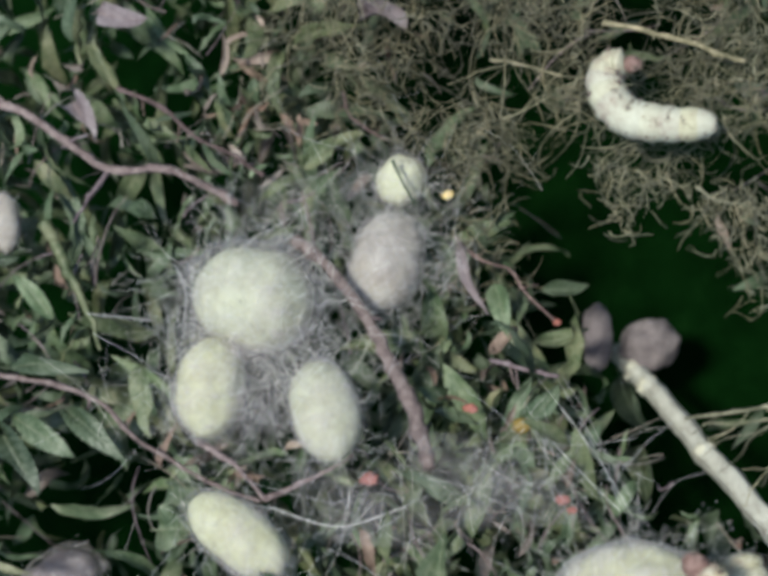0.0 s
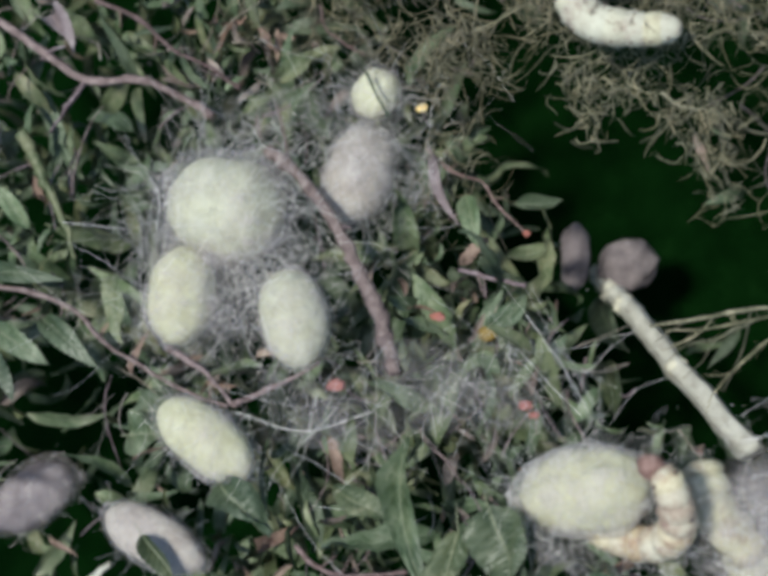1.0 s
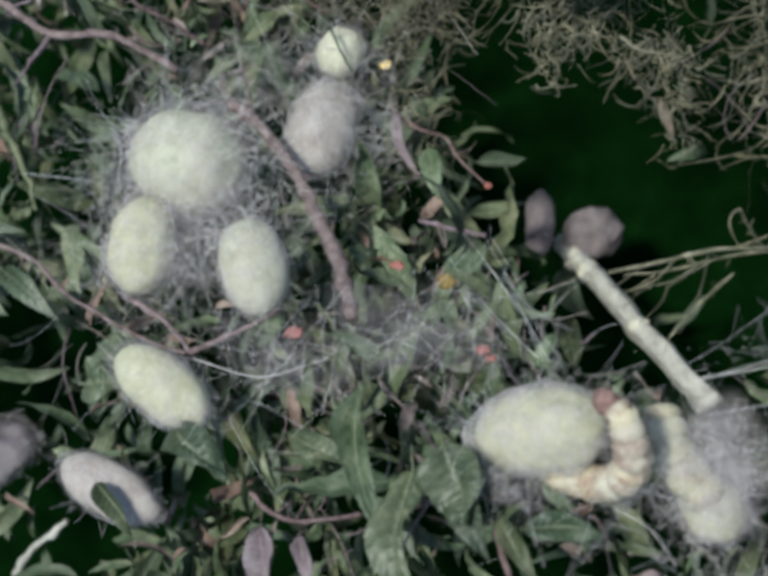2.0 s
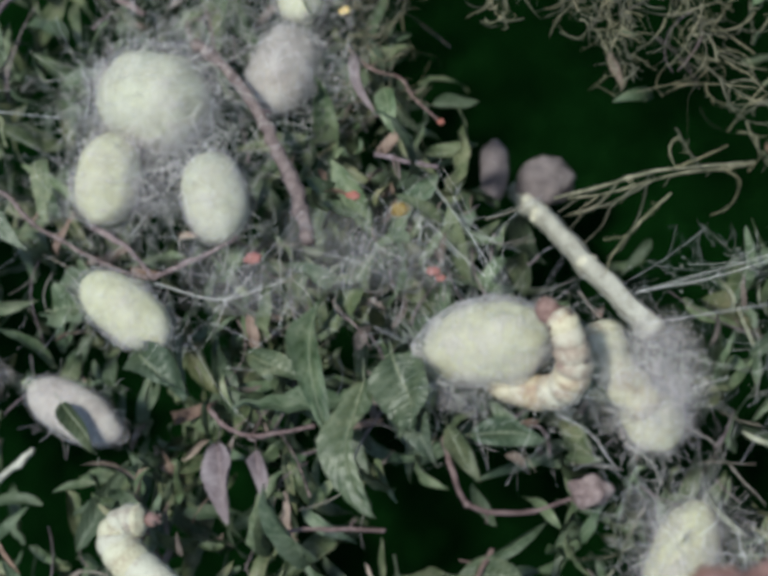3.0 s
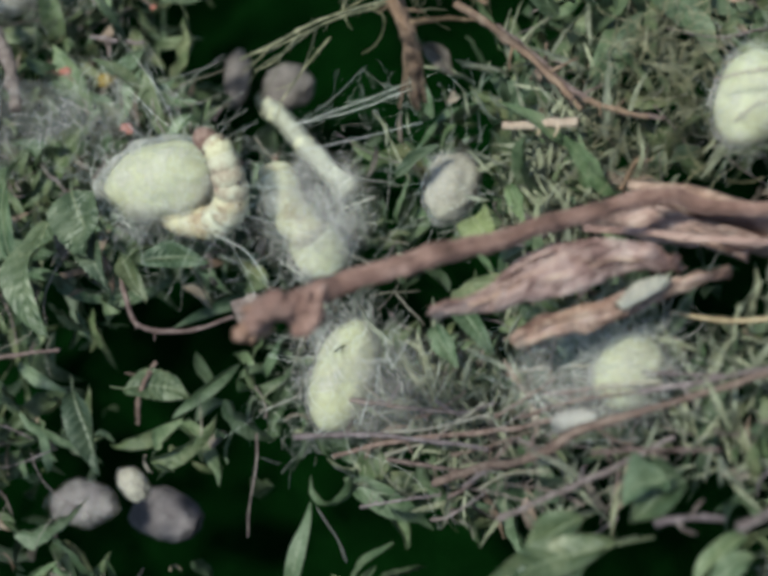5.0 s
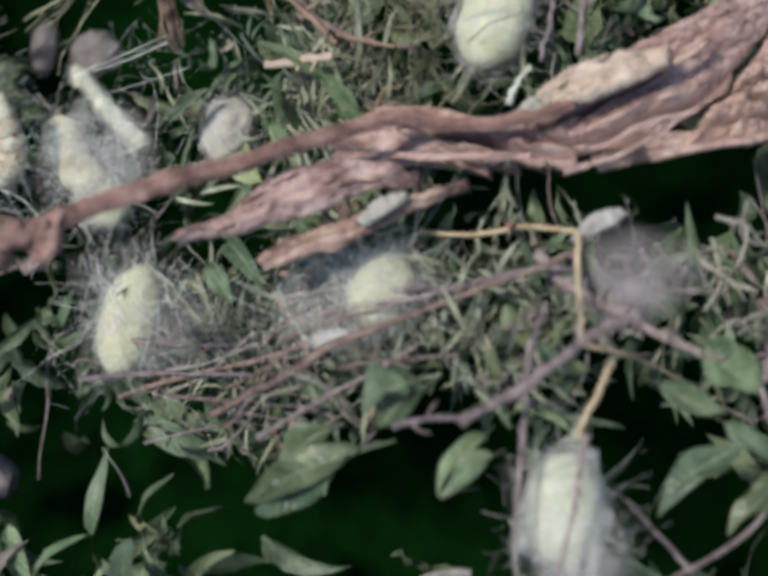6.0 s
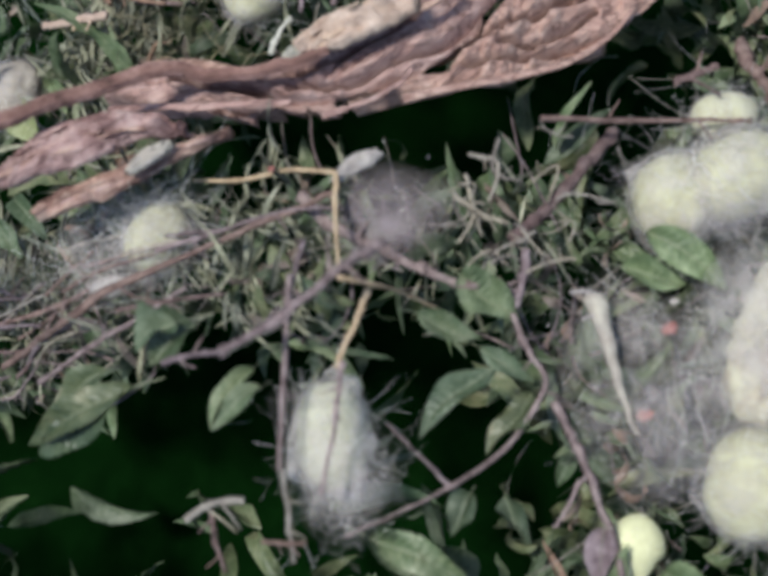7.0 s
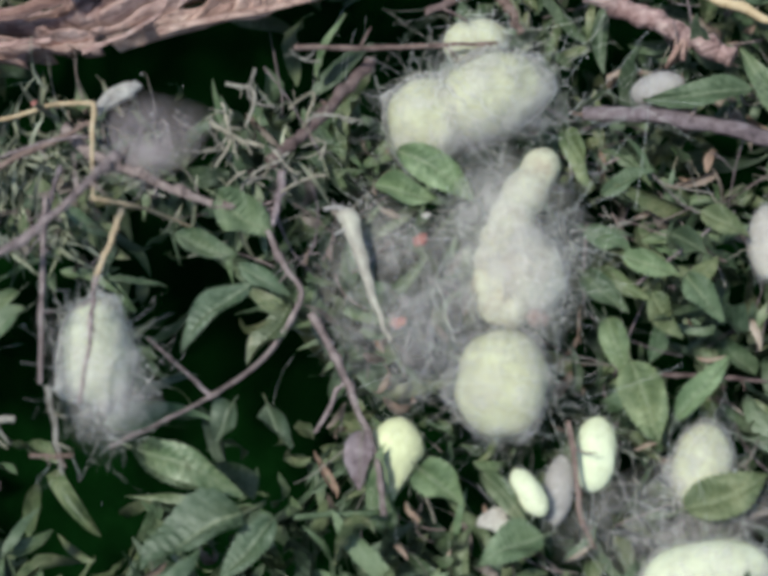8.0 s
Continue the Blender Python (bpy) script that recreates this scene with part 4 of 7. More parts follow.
def bark_piece(upper, lower, thick, seed, label, mat=None, ridge=0.35):
    e = thing("bark_piece", upper[0], label, "bark")
    o = np.array(upper[0])
    v, f = slab_mesh(np.array(upper) - o, np.array(lower) - o, thick, seed, ridge=ridge)
    obj("slab", v, f, mat or BARK, e)
    rng = np.random.default_rng(seed)
    up, lo = smooth_path(np.array(upper) - o, 40), smooth_path(np.array(lower) - o, 40)
    for q in (0.22, 0.45, 0.68, 0.88) if mat is not SILK else ():
        i, j = int(rng.integers(1, 14)), int(rng.integers(24, 39))
        line = up[i:j] + (lo[i:j] - up[i:j]) * np.clip(q + np.cumsum(rng.normal(0, 0.015, j - i)), 0.05, 0.95)[:, None] + (0, 0, thick * 0.8 * math.sin(math.pi * q) ** 0.6)
        w = float(np.linalg.norm(lo[20] - up[20])) * rng.uniform(0.05, 0.10)
        v, f = stick_mesh(line[:: max(1, (j - i) // 6)], w, w * 0.5, rng, 8, 30, 0.12, 0.2, 0.5)
        obj("splinter", v, f, mat or BARK, e)
    for q in smooth_path((np.array(upper) + np.array(lower)) / 2, 24):
        CLEAR.append((*q, 0.5 * float(np.linalg.norm(np.array(upper[1]) - np.array(lower[1])))))
    return e


def bud(at, size, mat=RED, label="small coral-red bud scale caught in the silk", name="bud", category="bud"):
    rng = np.random.default_rng(int(abs(at[0]) * 1e5) % 9999)
    bm = bmesh.new()
    bmesh.ops.create_icosphere(bm, subdivisions=3, radius=1)
    off = Vector(rng.uniform(-9, 9, 3))
    for v in bm.verts:
        k = 1 + 0.45 * noise.noise(v.co * 1.4 + off)
        v.co = Vector((v.co.x * 1.1, v.co.y * 0.8, v.co.z * 0.6)) * k * size / 2
    me = bpy.data.meshes.new(name)
    bm.to_mesh(me)
    bm.free()
    me.materials.append(mat)
    me.polygons.foreach_set("use_smooth", [True] * len(me.polygons))
    ob = new(name, me)
    ob.location = at
    return tagged(ob, label, category)


# ======== first stretch: three cocoons in the brush ========
COC = "silk cocoons spun in the brushwood"
cocoon((-0.0719, 0.0039, -0.0034), (-0.0300, -0.0058, -0.0102), 0.0370, "large round woolly cream cocoon in loose floss", seed=1, floss=420, veil=1.2, veil_mat=THINVEIL, group=COC, spread=1.3)
cocoon((-0.0629, -0.0154, -0.0028), (-0.0625, -0.0511, 0.0023), 0.0237, "oval cream cocoon under a thin silk veil", seed=2, floss=200, veil=0.9, veil_mat=THINVEIL, group=COC, spread=1.4)
cocoon((-0.0264, -0.0248, -0.0040), (-0.0138, -0.0587, -0.0002), 0.0235, "smooth bright yellow-white oval cocoon", seed=3, floss=110, veil=0.4, veil_mat=THINVEIL, group=COC, spread=1.4)
cocoon((-0.0643, -0.0731, 0.0054), (-0.0304, -0.0960, 0.0028), 0.0205, "cream oval cocoon lying against a twig", seed=4, floss=140, veil=0.9, veil_mat=THINVEIL, group=COC)
cocoon((-0.0061, 0.0336, -0.0301), (-0.0092, -0.0024, -0.0191), 0.0245, "mauve-white cocoon hidden in grey floss", DULLSILK, 5, 120, 0.6, group=COC, spread=1.3)
cocoon((-0.0136, 0.0506, -0.0300), (0.0022, 0.0442, -0.0323), 0.0185, "small bright cocoon end behind a thin stalk", LITSILK, seed=6, floss=90, veil=0.7, veil_mat=THINVEIL, group=COC, spread=1.5)
silk_web((-0.0445, -0.0282, -0.0004), (0.052, 0.055, 0.016), 420, 31, "grey-white loose silk spun round the three cocoons", thick=0.000034)
silk_web((-0.0002, 0.0176, -0.0240), (0.034, 0.045, 0.014), 260, 32, "grey silk floss strung beside the mauve cocoon", thick=0.000034)
silk_web((-0.0410, 0.0339, -0.0164), (0.05, 0.018, 0.012), 260, 33, "thin silk threads over the leaves above the cocoons")
silk_web((0.0457, -0.0651, -0.0037), (0.040, 0.026, 0.012), 120, 34, "glistening silk threads strung over the leaves", thick=0.000022)
twig([(-0.1475, 0.0733, 0.0138), (-0.1327, 0.0657, 0.0136), (-0.1162, 0.0537, 0.0126), (-0.1019, 0.0452, 0.0106), (-0.0838, 0.0455, 0.0059), (-0.0726, 0.0418, 0.0006), (-0.0590, 0.0349, -0.0067)], 0.0052, "mauve-grey forked twig lying over the leaves", side=[([(-0.1028, 0.0458, 0.0088), (-0.1097, 0.0360, 0.0092), (-0.1158, 0.0262, 0.0092)], 0.0030)])
twig([(-0.1016, 0.0759, 0.0100), (-0.0852, 0.0685, 0.0063), (-0.0736, 0.0584, 0.0007), (-0.0626, 0.0532, -0.0058), (-0.0515, 0.0462, -0.0123)], 0.0025, "thin dark reddish twig across the leaves", BROWN)
twig([(-0.0349, 0.0200, -0.0023), (-0.0259, 0.0129, -0.0038), (-0.0121, -0.0028, -0.0024), (-0.0019, -0.0173, -0.0003), (0.0060, -0.0312, 0.0010), (0.0137, -0.0464, 0.0018), (0.0194, -0.0629, 0.0032)], 0.0047, "mauve-grey stem wrapped in silk floss", SILKTWIG, taper=1.1, side=[([(-0.0303, 0.0161, -0.0126), (-0.0345, 0.0311, -0.0143), (-0.0377, 0.0404, -0.0142)], 0.0020)])
twig([(-0.1497, -0.0273, 0.0076), (-0.1197, -0.0323, 0.0073), (-0.1002, -0.0396, 0.0068), (-0.0880, -0.0509, 0.0067), (-0.0726, -0.0595, 0.0064), (-0.0577, -0.0671, 0.0059), (-0.0398, -0.0736, 0.0050)], 0.0029, "thin reddish-mauve twig beside a cocoon", side=[([(-0.0652, -0.0524, 0.0036), (-0.0502, -0.0609, 0.0032), (-0.0389, -0.0726, 0.0029)], 0.0030), ([(-0.0389, -0.0726, 0.0029), (-0.0222, -0.0650, 0.0012), (-0.0092, -0.0582, -0.0008)], 0.0030)])
twig([(0.0143, 0.0263, -0.0326), (0.0247, 0.0167, -0.0321), (0.0355, 0.0126, -0.0320), (0.0425, 0.0030, -0.0298), (0.0542, -0.0081, -0.0269)], 0.0017, "thin red tendril with a bud at its end", BROWN)
leaf((0.0170, 0.0236, -0.0295), (0.0311, -0.0049, -0.0235), 0.0044, PETAL, "mauve-grey withered leaf hung in silk", 0.4, 0.6, 1.2, 170)
twig([(0.0329, -0.0224, -0.0184), (0.0466, -0.0260, -0.0188), (0.0570, -0.0288, -0.0183)], 0.0023, "knobbly grey twig hung with threads")
twig([(-0.0266, 0.0805, -0.0228), (-0.0239, 0.0714, -0.0244), (-0.0158, 0.0649, -0.0263), (-0.0103, 0.0620, -0.0271)], 0.0016, "hair-thin red tendril curling over leaves", BROWN)
twig([(-0.0041, 0.0498, -0.0155), (0.0015, 0.0397, -0.0161), (0.0054, 0.0332, -0.0161)], 0.0014, "thin dark stalk in front of a cocoon", LEAF)
twig([(0.0328, 0.0833, -0.0094), (0.0436, 0.0805, -0.0089), (0.0593, 0.0748, -0.0089), (0.0724, 0.0726, -0.0080)], 0.0014, "pale olive root lying on the rootlets", ROOT)
twig([(0.0769, 0.0858, 0.0102), (0.0934, 0.0807, 0.0109), (0.1085, 0.0739, 0.0142), (0.1252, 0.0640, 0.0220)], 0.0023, "thick olive root under the caterpillar", ROOT)
twig([(-0.1278, 0.0269, 0.0091), (-0.1197, 0.0132, 0.0073), (-0.1128, -0.0009, 0.0050), (-0.1046, -0.0195, 0.0030)], 0.0060, "long pale withered leaf stalk in threads", LEAF, taper=0.2)
long_threads([[(0.0575, -0.0534, 0.004), (0.0665, -0.0626, 0.004), (0.0753, -0.0717, 0.008)], [(0.0699, -0.0479, 0.002), (0.0770, -0.0610, 0.004), (0.0846, -0.0753, 0.012)], [(0.0512, -0.0471, 0.002), (0.0620, -0.0620, 0.006), (0.0747, -0.0750, 0.012)], [(0.0200, -0.0660, 0.007), (0.0330, -0.0690, 0.007), (0.0480, -0.0760, 0.009)], [(0.0180, -0.0700, 0.007), (0.0100, -0.0790, 0.007), (-0.0020, -0.0860, 0.007)]], "bright glinting strands fanning out from the stem", 0.00006)
long_threads([[(-0.0358, -0.0754, 0.0057), (-0.0117, -0.0816, 0.0040), (0.0113, -0.0749, 0.0019)], [(-0.0749, 0.0087, 0.0075), (-0.0708, -0.0010, 0.0067), (-0.0705, -0.0118, 0.0079)], [(-0.1074, -0.0073, 0.0088), (-0.0826, -0.0098, 0.0043)]], "bright silk strands between the leaves", 0.00016)
long_threads([[(0.0589, -0.0291, -0.0173), (0.0685, -0.0432, -0.0127), (0.0762, -0.0570, -0.0077), (0.0871, -0.0736, -0.0014)], [(0.0668, -0.0432, -0.0128), (0.0584, -0.0602, -0.0073)], [(0.0578, -0.0303, -0.0149), (0.0787, -0.0623, -0.0037), (0.0858, -0.0722, 0.0001)]], "taut silk strands from a twig to the big cocoon", 0.00005)
for at, s in (((-0.0032, -0.0651, -0.0018), 0.0056), ((0.0542, -0.0081, -0.0269), 0.0027), ((0.0629, -0.0719, -0.0030), 0.0041), ((0.0292, -0.0404, -0.0115), 0.0033)):
    bud(at, s)
bud((0.0129, 0.0404, -0.0294), 0.0039, RESIN, "shiny golden resin bead on a stalk", "resin_bead", "resin bead")
bud((0.0463, -0.0460, -0.0118), 0.0066, YELLOW, "ochre withered leaf tip", "leaf_scrap", "leaf scrap")
caterpillar([(0.0886, 0.0631, 0.0300), (0.0845, 0.0628, 0.0300), (0.0820, 0.0581, 0.0300), (0.0841, 0.0511, 0.0300), (0.0892, 0.0459, 0.0300), (0.0982, 0.0429, 0.0300), (0.1082, 0.0418, 0.0300), (0.1176, 0.0412, 0.0300)], 0.0118, "pale cream silkworm curled over the rootlets", 41, 0.55, crease=0.12, blotch=(5, 6, 7, 8, 9, 10))
strand_fan((-0.0408, -0.0265, 0.0089), (0.06, 0.06), 64, 301, "bright silk strands crossing over the three cocoons")
strand_fan((0.0640, -0.0574, -0.0041), (0.055, 0.04), 34, 302, "glistening silk strands over the lower leaves")
strand_fan((-0.0003, 0.0250, -0.0178), (0.035, 0.05), 44, 303, "white silk strands round the mauve cocoon")
strand_fan((0.1179, -0.1214, 0.0157), (0.07, 0.035), 44, 304, "white silk strands holding the spinning worms")
strand_fan((0.1581, -0.0748, -0.0023), (0.05, 0.012), 7, 305, "pale silk strands over the dark hollow")
strand_fan((0.2433, -0.1858, 0.0266), (0.04, 0.03), 30, 306, "pale silk strands round the nested cocoon")
strand_fan((0.1493, -0.1684, -0.0142), (0.035, 0.04), 26, 307, "pale silk strands round the long cocoon")
strand_fan((0.4220, -0.2238, -0.0151), (0.06, 0.07), 56, 308, "white silk strands across the cocoon cluster")
strand_fan((0.4612, -0.3287, -0.0380), (0.05, 0.03), 36, 309, "white silk strands over the lowest cocoons")
# Cocoons low in the heap, dimmed by their shell colour as if shaded.
hollow_cocoons = "dim cocoons deep in the hollow"
cocoon((0.0512, 0.0167, -0.1080), (0.0512, -0.0113, -0.1080), 0.0115, "dim mauve cocoon deep in a dark hollow", SHADESILK, 7, 0, 0, THINVEIL, 0.2, group=hollow_cocoons)
cocoon((0.0580, -0.0020, -0.1200), (0.0800, 0.0060, -0.1200), 0.0200, "dim grey-white cocoon deep in a dark hollow", SHADESILK, 8, 0, 0, THINVEIL, 0.2, group=hollow_cocoons)

for k, (dx, dy, dz, ex, ey) in enumerate(((-0.012, 0.008, 0.055, 0.016, 0.004), (-0.016, -0.010, 0.05, 0.018, 0.008), (-0.026, 0.0, 0.05, 0.014, -0.014))):
    base = np.array((0.0650, -0.0032, -0.1050))
    a = base + (dx - 0.01, dy + 0.004, dz)
    leaf(tuple(a), tuple(a + (ex, ey, -0.008)), 0.006, LEAF, "dark drooping leaf at the rim of the hollow", 0.5, 0.6, 1.2, 200 + k)

# ======== middle stretch: worm at its cocoon ========
stem = twig([(0.0553, 0.0008, -0.1249), (0.0714, -0.0172, -0.1090), (0.0953, -0.0439, -0.0860), (0.1192, -0.0705, -0.0650), (0.1267, -0.0790, -0.0600)], 0.0082, "white dead stem coated with silk", PALE, taper=1.25, knots=0.05, wob=0.05, sides=12, stubs=0)
for k, q in enumerate(((0.0640, -0.0090, -0.1163), (0.0700, -0.0157, -0.1105), (0.0965, -0.0452, -0.0849))):
    d = np.array((0.0714, -0.0782, 0.0649)) * 0.012
    v, f = stick_mesh(np.array([q - d, np.array(q), q + d]) - np.array(stem.location), 0.0045, 0.0046, np.random.default_rng(610 + k), 12, 9, 0.05, 0.02)
    obj("node", v, f, PALE, stem, "scarred swollen node")
cocoon((0.1068, -0.0984, 0.008), (0.0658, -0.1033, 0.008), 0.0262, "wide cream cocoon with a caterpillar curled on it", seed=9, floss=260, veil=0.7, veil_mat=VEIL, group=COC, dent=0.1, spread=1.3)
worm = caterpillar([(0.1113, -0.0962, 0.0235), (0.1149, -0.0998, 0.0225), (0.1164, -0.1062, 0.018), (0.1158, -0.1117, 0.0125), (0.1109, -0.1157, 0.007), (0.1016, -0.1159, 0.003), (0.0923, -0.1139, 0.002), (0.0847, -0.1114, 0.0025)], 0.0112, "cream silkworm with brown marks curled on a cocoon", 42, 0.85, crease=0.16, skin=PINKWORM)
worm_head = next(o for o in worm.children if o.name.startswith("head"))
caterpillar([(0.1175, -0.0873, -0.016), (0.1192, -0.0945, -0.016), (0.1228, -0.1039, -0.015), (0.1298, -0.1124, -0.014), (0.1371, -0.1205, -0.014)], 0.0150, "fat cream caterpillar spinning inside its veil", 43, 0.2, False, False, 3, 0.0, 0.06, WORM, 5)
cocoon((0.1276, -0.1103, -0.02), (0.1416, -0.1289, -0.02), 0.0185, "half-spun cream cocoon under a silk tent", seed=10, floss=160, veil=1.1, veil_mat=THINVEIL, group=COC)
silk_web((0.1346, -0.1108, -0.006), (0.024, 0.028, 0.012), 320, 35, "woolly silk tent over a spinning caterpillar", sheet=THINVEIL, flat=0.9)
silk_web((0.1385, -0.1019, -0.028), (0.017, 0.024, 0.010), 90, 57, "white silk haze between the spinning worm and the stem", sheet=VEIL, flat=0.7)
silk_web((0.1612, -0.0721, -0.0103), (0.04, 0.008, 0.006), 40, 58, "thin torn silk threads strung over the hollow")
silk_web((0.1143, -0.1148, 0.0045), (0.05, 0.022, 0.012), 110, 37, "silk threads holding the wide cocoon")
long_threads([[(0.1335, -0.0854, 0.0079), (0.1537, -0.0792, 0.0059), (0.1772, -0.0734, 0.0065)], [(0.1345, -0.0839, 0.0057), (0.1548, -0.0802, 0.0038), (0.1753, -0.0749, 0.0042)], [(0.1371, -0.0956, 0.0081), (0.1587, -0.0917, 0.0056), (0.1805, -0.0891, 0.0063)], [(0.1500, -0.1147, -0.0002), (0.1623, -0.1108, -0.0012)]], "white silk strands stretched over the hollow", 0.00013)
long_threads([[(0.1103, -0.1247, 0.0113), (0.1210, -0.1306, 0.0084), (0.1284, -0.1410, 0.0048)], [(0.1304, -0.1323, 0.0018), (0.1379, -0.1374, -0.0009), (0.1415, -0.1440, -0.0032)], [(0.0578, -0.0523, -0.0080), (0.0738, -0.0682, -0.0018), (0.0823, -0.0759, 0.0012)], [(0.0600, -0.0407, -0.0097), (0.0745, -0.0589, -0.0031), (0.0869, -0.0781, 0.0040)]], "bright silk strands below the cocoon", 0.00012)
caterpillar([(-0.0339, -0.1574, -0.0010), (-0.0405, -0.1585, -0.0010), (-0.0440, -0.1636, -0.0010), (-0.0393, -0.1707, -0.0010), (-0.0298, -0.1774, -0.0010), (-0.0189, -0.1839, -0.0010), (-0.0055, -0.1903, -0.0010)], 0.0135, "cream silkworm reaching over the leaves", 44, 0.45, spots=False, crease=0.11)
cocoon((-0.0885, -0.1091, -0.0066), (-0.0528, -0.1256, -0.0115), 0.0187, "grey-white cocoon half covered by a leaf", mat=DULLSILK, seed=11, floss=60, veil=0.5, veil_mat=THINVEIL, group=COC)
cocoon((-0.1599, -0.1102, -0.0501), (-0.1298, -0.0891, -0.0499), 0.0216, "dim mauve cocoon down in the leaves", SHADESILK, 12, 60, 0.9, THINVEIL, group=COC)
cocoon((-0.1530, 0.0425, -0.0026), (-0.1498, 0.0201, -0.0041), 0.0111, "mauve-white cocoon half buried in leaves", DULLSILK, 13, 40, 0.6, THINVEIL, group=COC)
twig([(-0.0145, -0.1190, -0.0019), (-0.0068, -0.1256, -0.0019), (0.0051, -0.1286, 0.0006), (0.0286, -0.1276, 0.0086)], 0.0020, "thin reddish twig bent round leaves", BROWN)
twig([(0.0114, -0.1615, -0.0013), (0.0311, -0.1614, 0.0088), (0.0576, -0.1627, 0.0146)], 0.0020, "straight thin twig lying over leaves", BROWN)
twig([(0.0728, -0.1313, 0.0078), (0.0782, -0.1466, 0.0074), (0.0844, -0.1538, 0.0057), (0.1003, -0.1541, 0.0012), (0.1132, -0.1492, -0.0021)], 0.0023, "dark mauve twig with a dry knob", BROWN)
bud((0.1184, -0.1468, -0.0033), 0.0125, TWIG, "grey-mauve dry gall on a twig", "gall", "gall")
twig([(0.0910, -0.1671, 0.0079), (0.0861, -0.1771, 0.0075), (0.0853, -0.1875, 0.0054)], 0.0022, "thin upright twig with dry leaves", BROWN)
twig([(-0.1344, -0.1421, -0.0600), (-0.1223, -0.1342, -0.0500), (-0.1038, -0.1248, -0.0400)], 0.0041, "pale broken stick end down in the leaves", PALE)
twig([(0.1838, -0.0628, 0.0720), (0.1878, -0.0682, 0.0710), (0.1903, -0.0738, 0.0700), (0.1948, -0.0843, 0.0690), (0.1982, -0.0899, 0.0680)], 0.0024, "bent tan fibrous root stem over the hollow", FIBRE, taper=1.1, sides=10, knots=0.10, wob=0.2, stubs=3, side=[([(0.1842, -0.0630, 0.0720), (0.1872, -0.0708, 0.0630), (0.1896, -0.0794, 0.0540), (0.1887, -0.0880, 0.0450), (0.1842, -0.0990, 0.0360)], 0.0016), ([(0.1866, -0.0672, 0.0720), (0.1910, -0.0727, 0.0630), (0.1941, -0.0814, 0.0540), (0.1936, -0.0900, 0.0450), (0.1909, -0.0971, 0.0360)], 0.0018), ([(0.1857, -0.0647, 0.0720), (0.1889, -0.0757, 0.0630), (0.1928, -0.0860, 0.0540), (0.1901, -0.0960, 0.0450), (0.1895, -0.1002, 0.0360)], 0.0014), ([(0.1874, -0.0689, 0.0720), (0.1918, -0.0777, 0.0600), (0.1898, -0.0847, 0.0480), (0.1848, -0.0950, 0.0360)], 0.0015), ([(0.1890, -0.0722, 0.0720), (0.1926, -0.0793, 0.0600), (0.1935, -0.0850, 0.0480), (0.1893, -0.0938, 0.0360)], 0.0013), ([(0.1899, -0.0712, 0.0730), (0.1941, -0.0794, 0.0713), (0.1979, -0.0879, 0.0697), (0.1988, -0.0924, 0.0680)], 0.0020), ([(0.1982, -0.0887, 0.0680), (0.1951, -0.0892, 0.0567), (0.1920, -0.0940, 0.0453), (0.1895, -0.0990, 0.0340)], 0.0053), ([(0.1993, -0.0903, 0.0680), (0.1961, -0.0918, 0.0510), (0.1918, -0.0968, 0.0340)], 0.0031), ([(0.1879, -0.0667, 0.0720), (0.1915, -0.0642, 0.0676), (0.1998, -0.0659, 0.0632), (0.2036, -0.0702, 0.0588), (0.2092, -0.0717, 0.0544), (0.2166, -0.0740, 0.0500)], 0.0032), ([(0.1987, -0.0877, 0.0680), (0.2041, -0.0827, 0.0590), (0.2138, -0.0791, 0.0500)], 0.0019)])
leaf((0.1963, -0.0854, 0.0500), (0.2025, -0.0927, 0.0400), 0.0062, DRY, "pale olive withered leaf on a root stem", 0.5, 0.5, 1.2, 160)
twig([(0.1947, -0.0529, 0.0180), (0.2105, -0.0657, 0.0161), (0.2261, -0.0820, 0.0152), (0.2366, -0.0953, 0.0136)], 0.0032, "brown crooked stick above a cocoon", FIBRE)
twig([(0.1008, -0.0442, -0.0137), (0.1186, -0.0434, -0.0065), (0.1359, -0.0423, 0.0012), (0.1525, -0.0441, 0.0087), (0.1683, -0.0463, 0.0154)], 0.0013, "thin olive root reaching over the dark hollow", ROOT, side=[([(0.1349, -0.0405, -0.0041), (0.1322, -0.0547, -0.0032), (0.1266, -0.0681, -0.0012)], 0.0008), ([(0.1225, -0.0414, -0.0112), (0.1162, -0.0483, -0.0109), (0.1082, -0.0513, -0.0111)], 0.0008), ([(0.1426, -0.0432, 0.0043), (0.1520, -0.0406, 0.0059), (0.1625, -0.0370, 0.0077)], 0.0008), ([(0.1175, -0.0416, -0.0120), (0.1109, -0.0442, -0.0125), (0.1030, -0.0500, -0.0119)], 0.0008)])
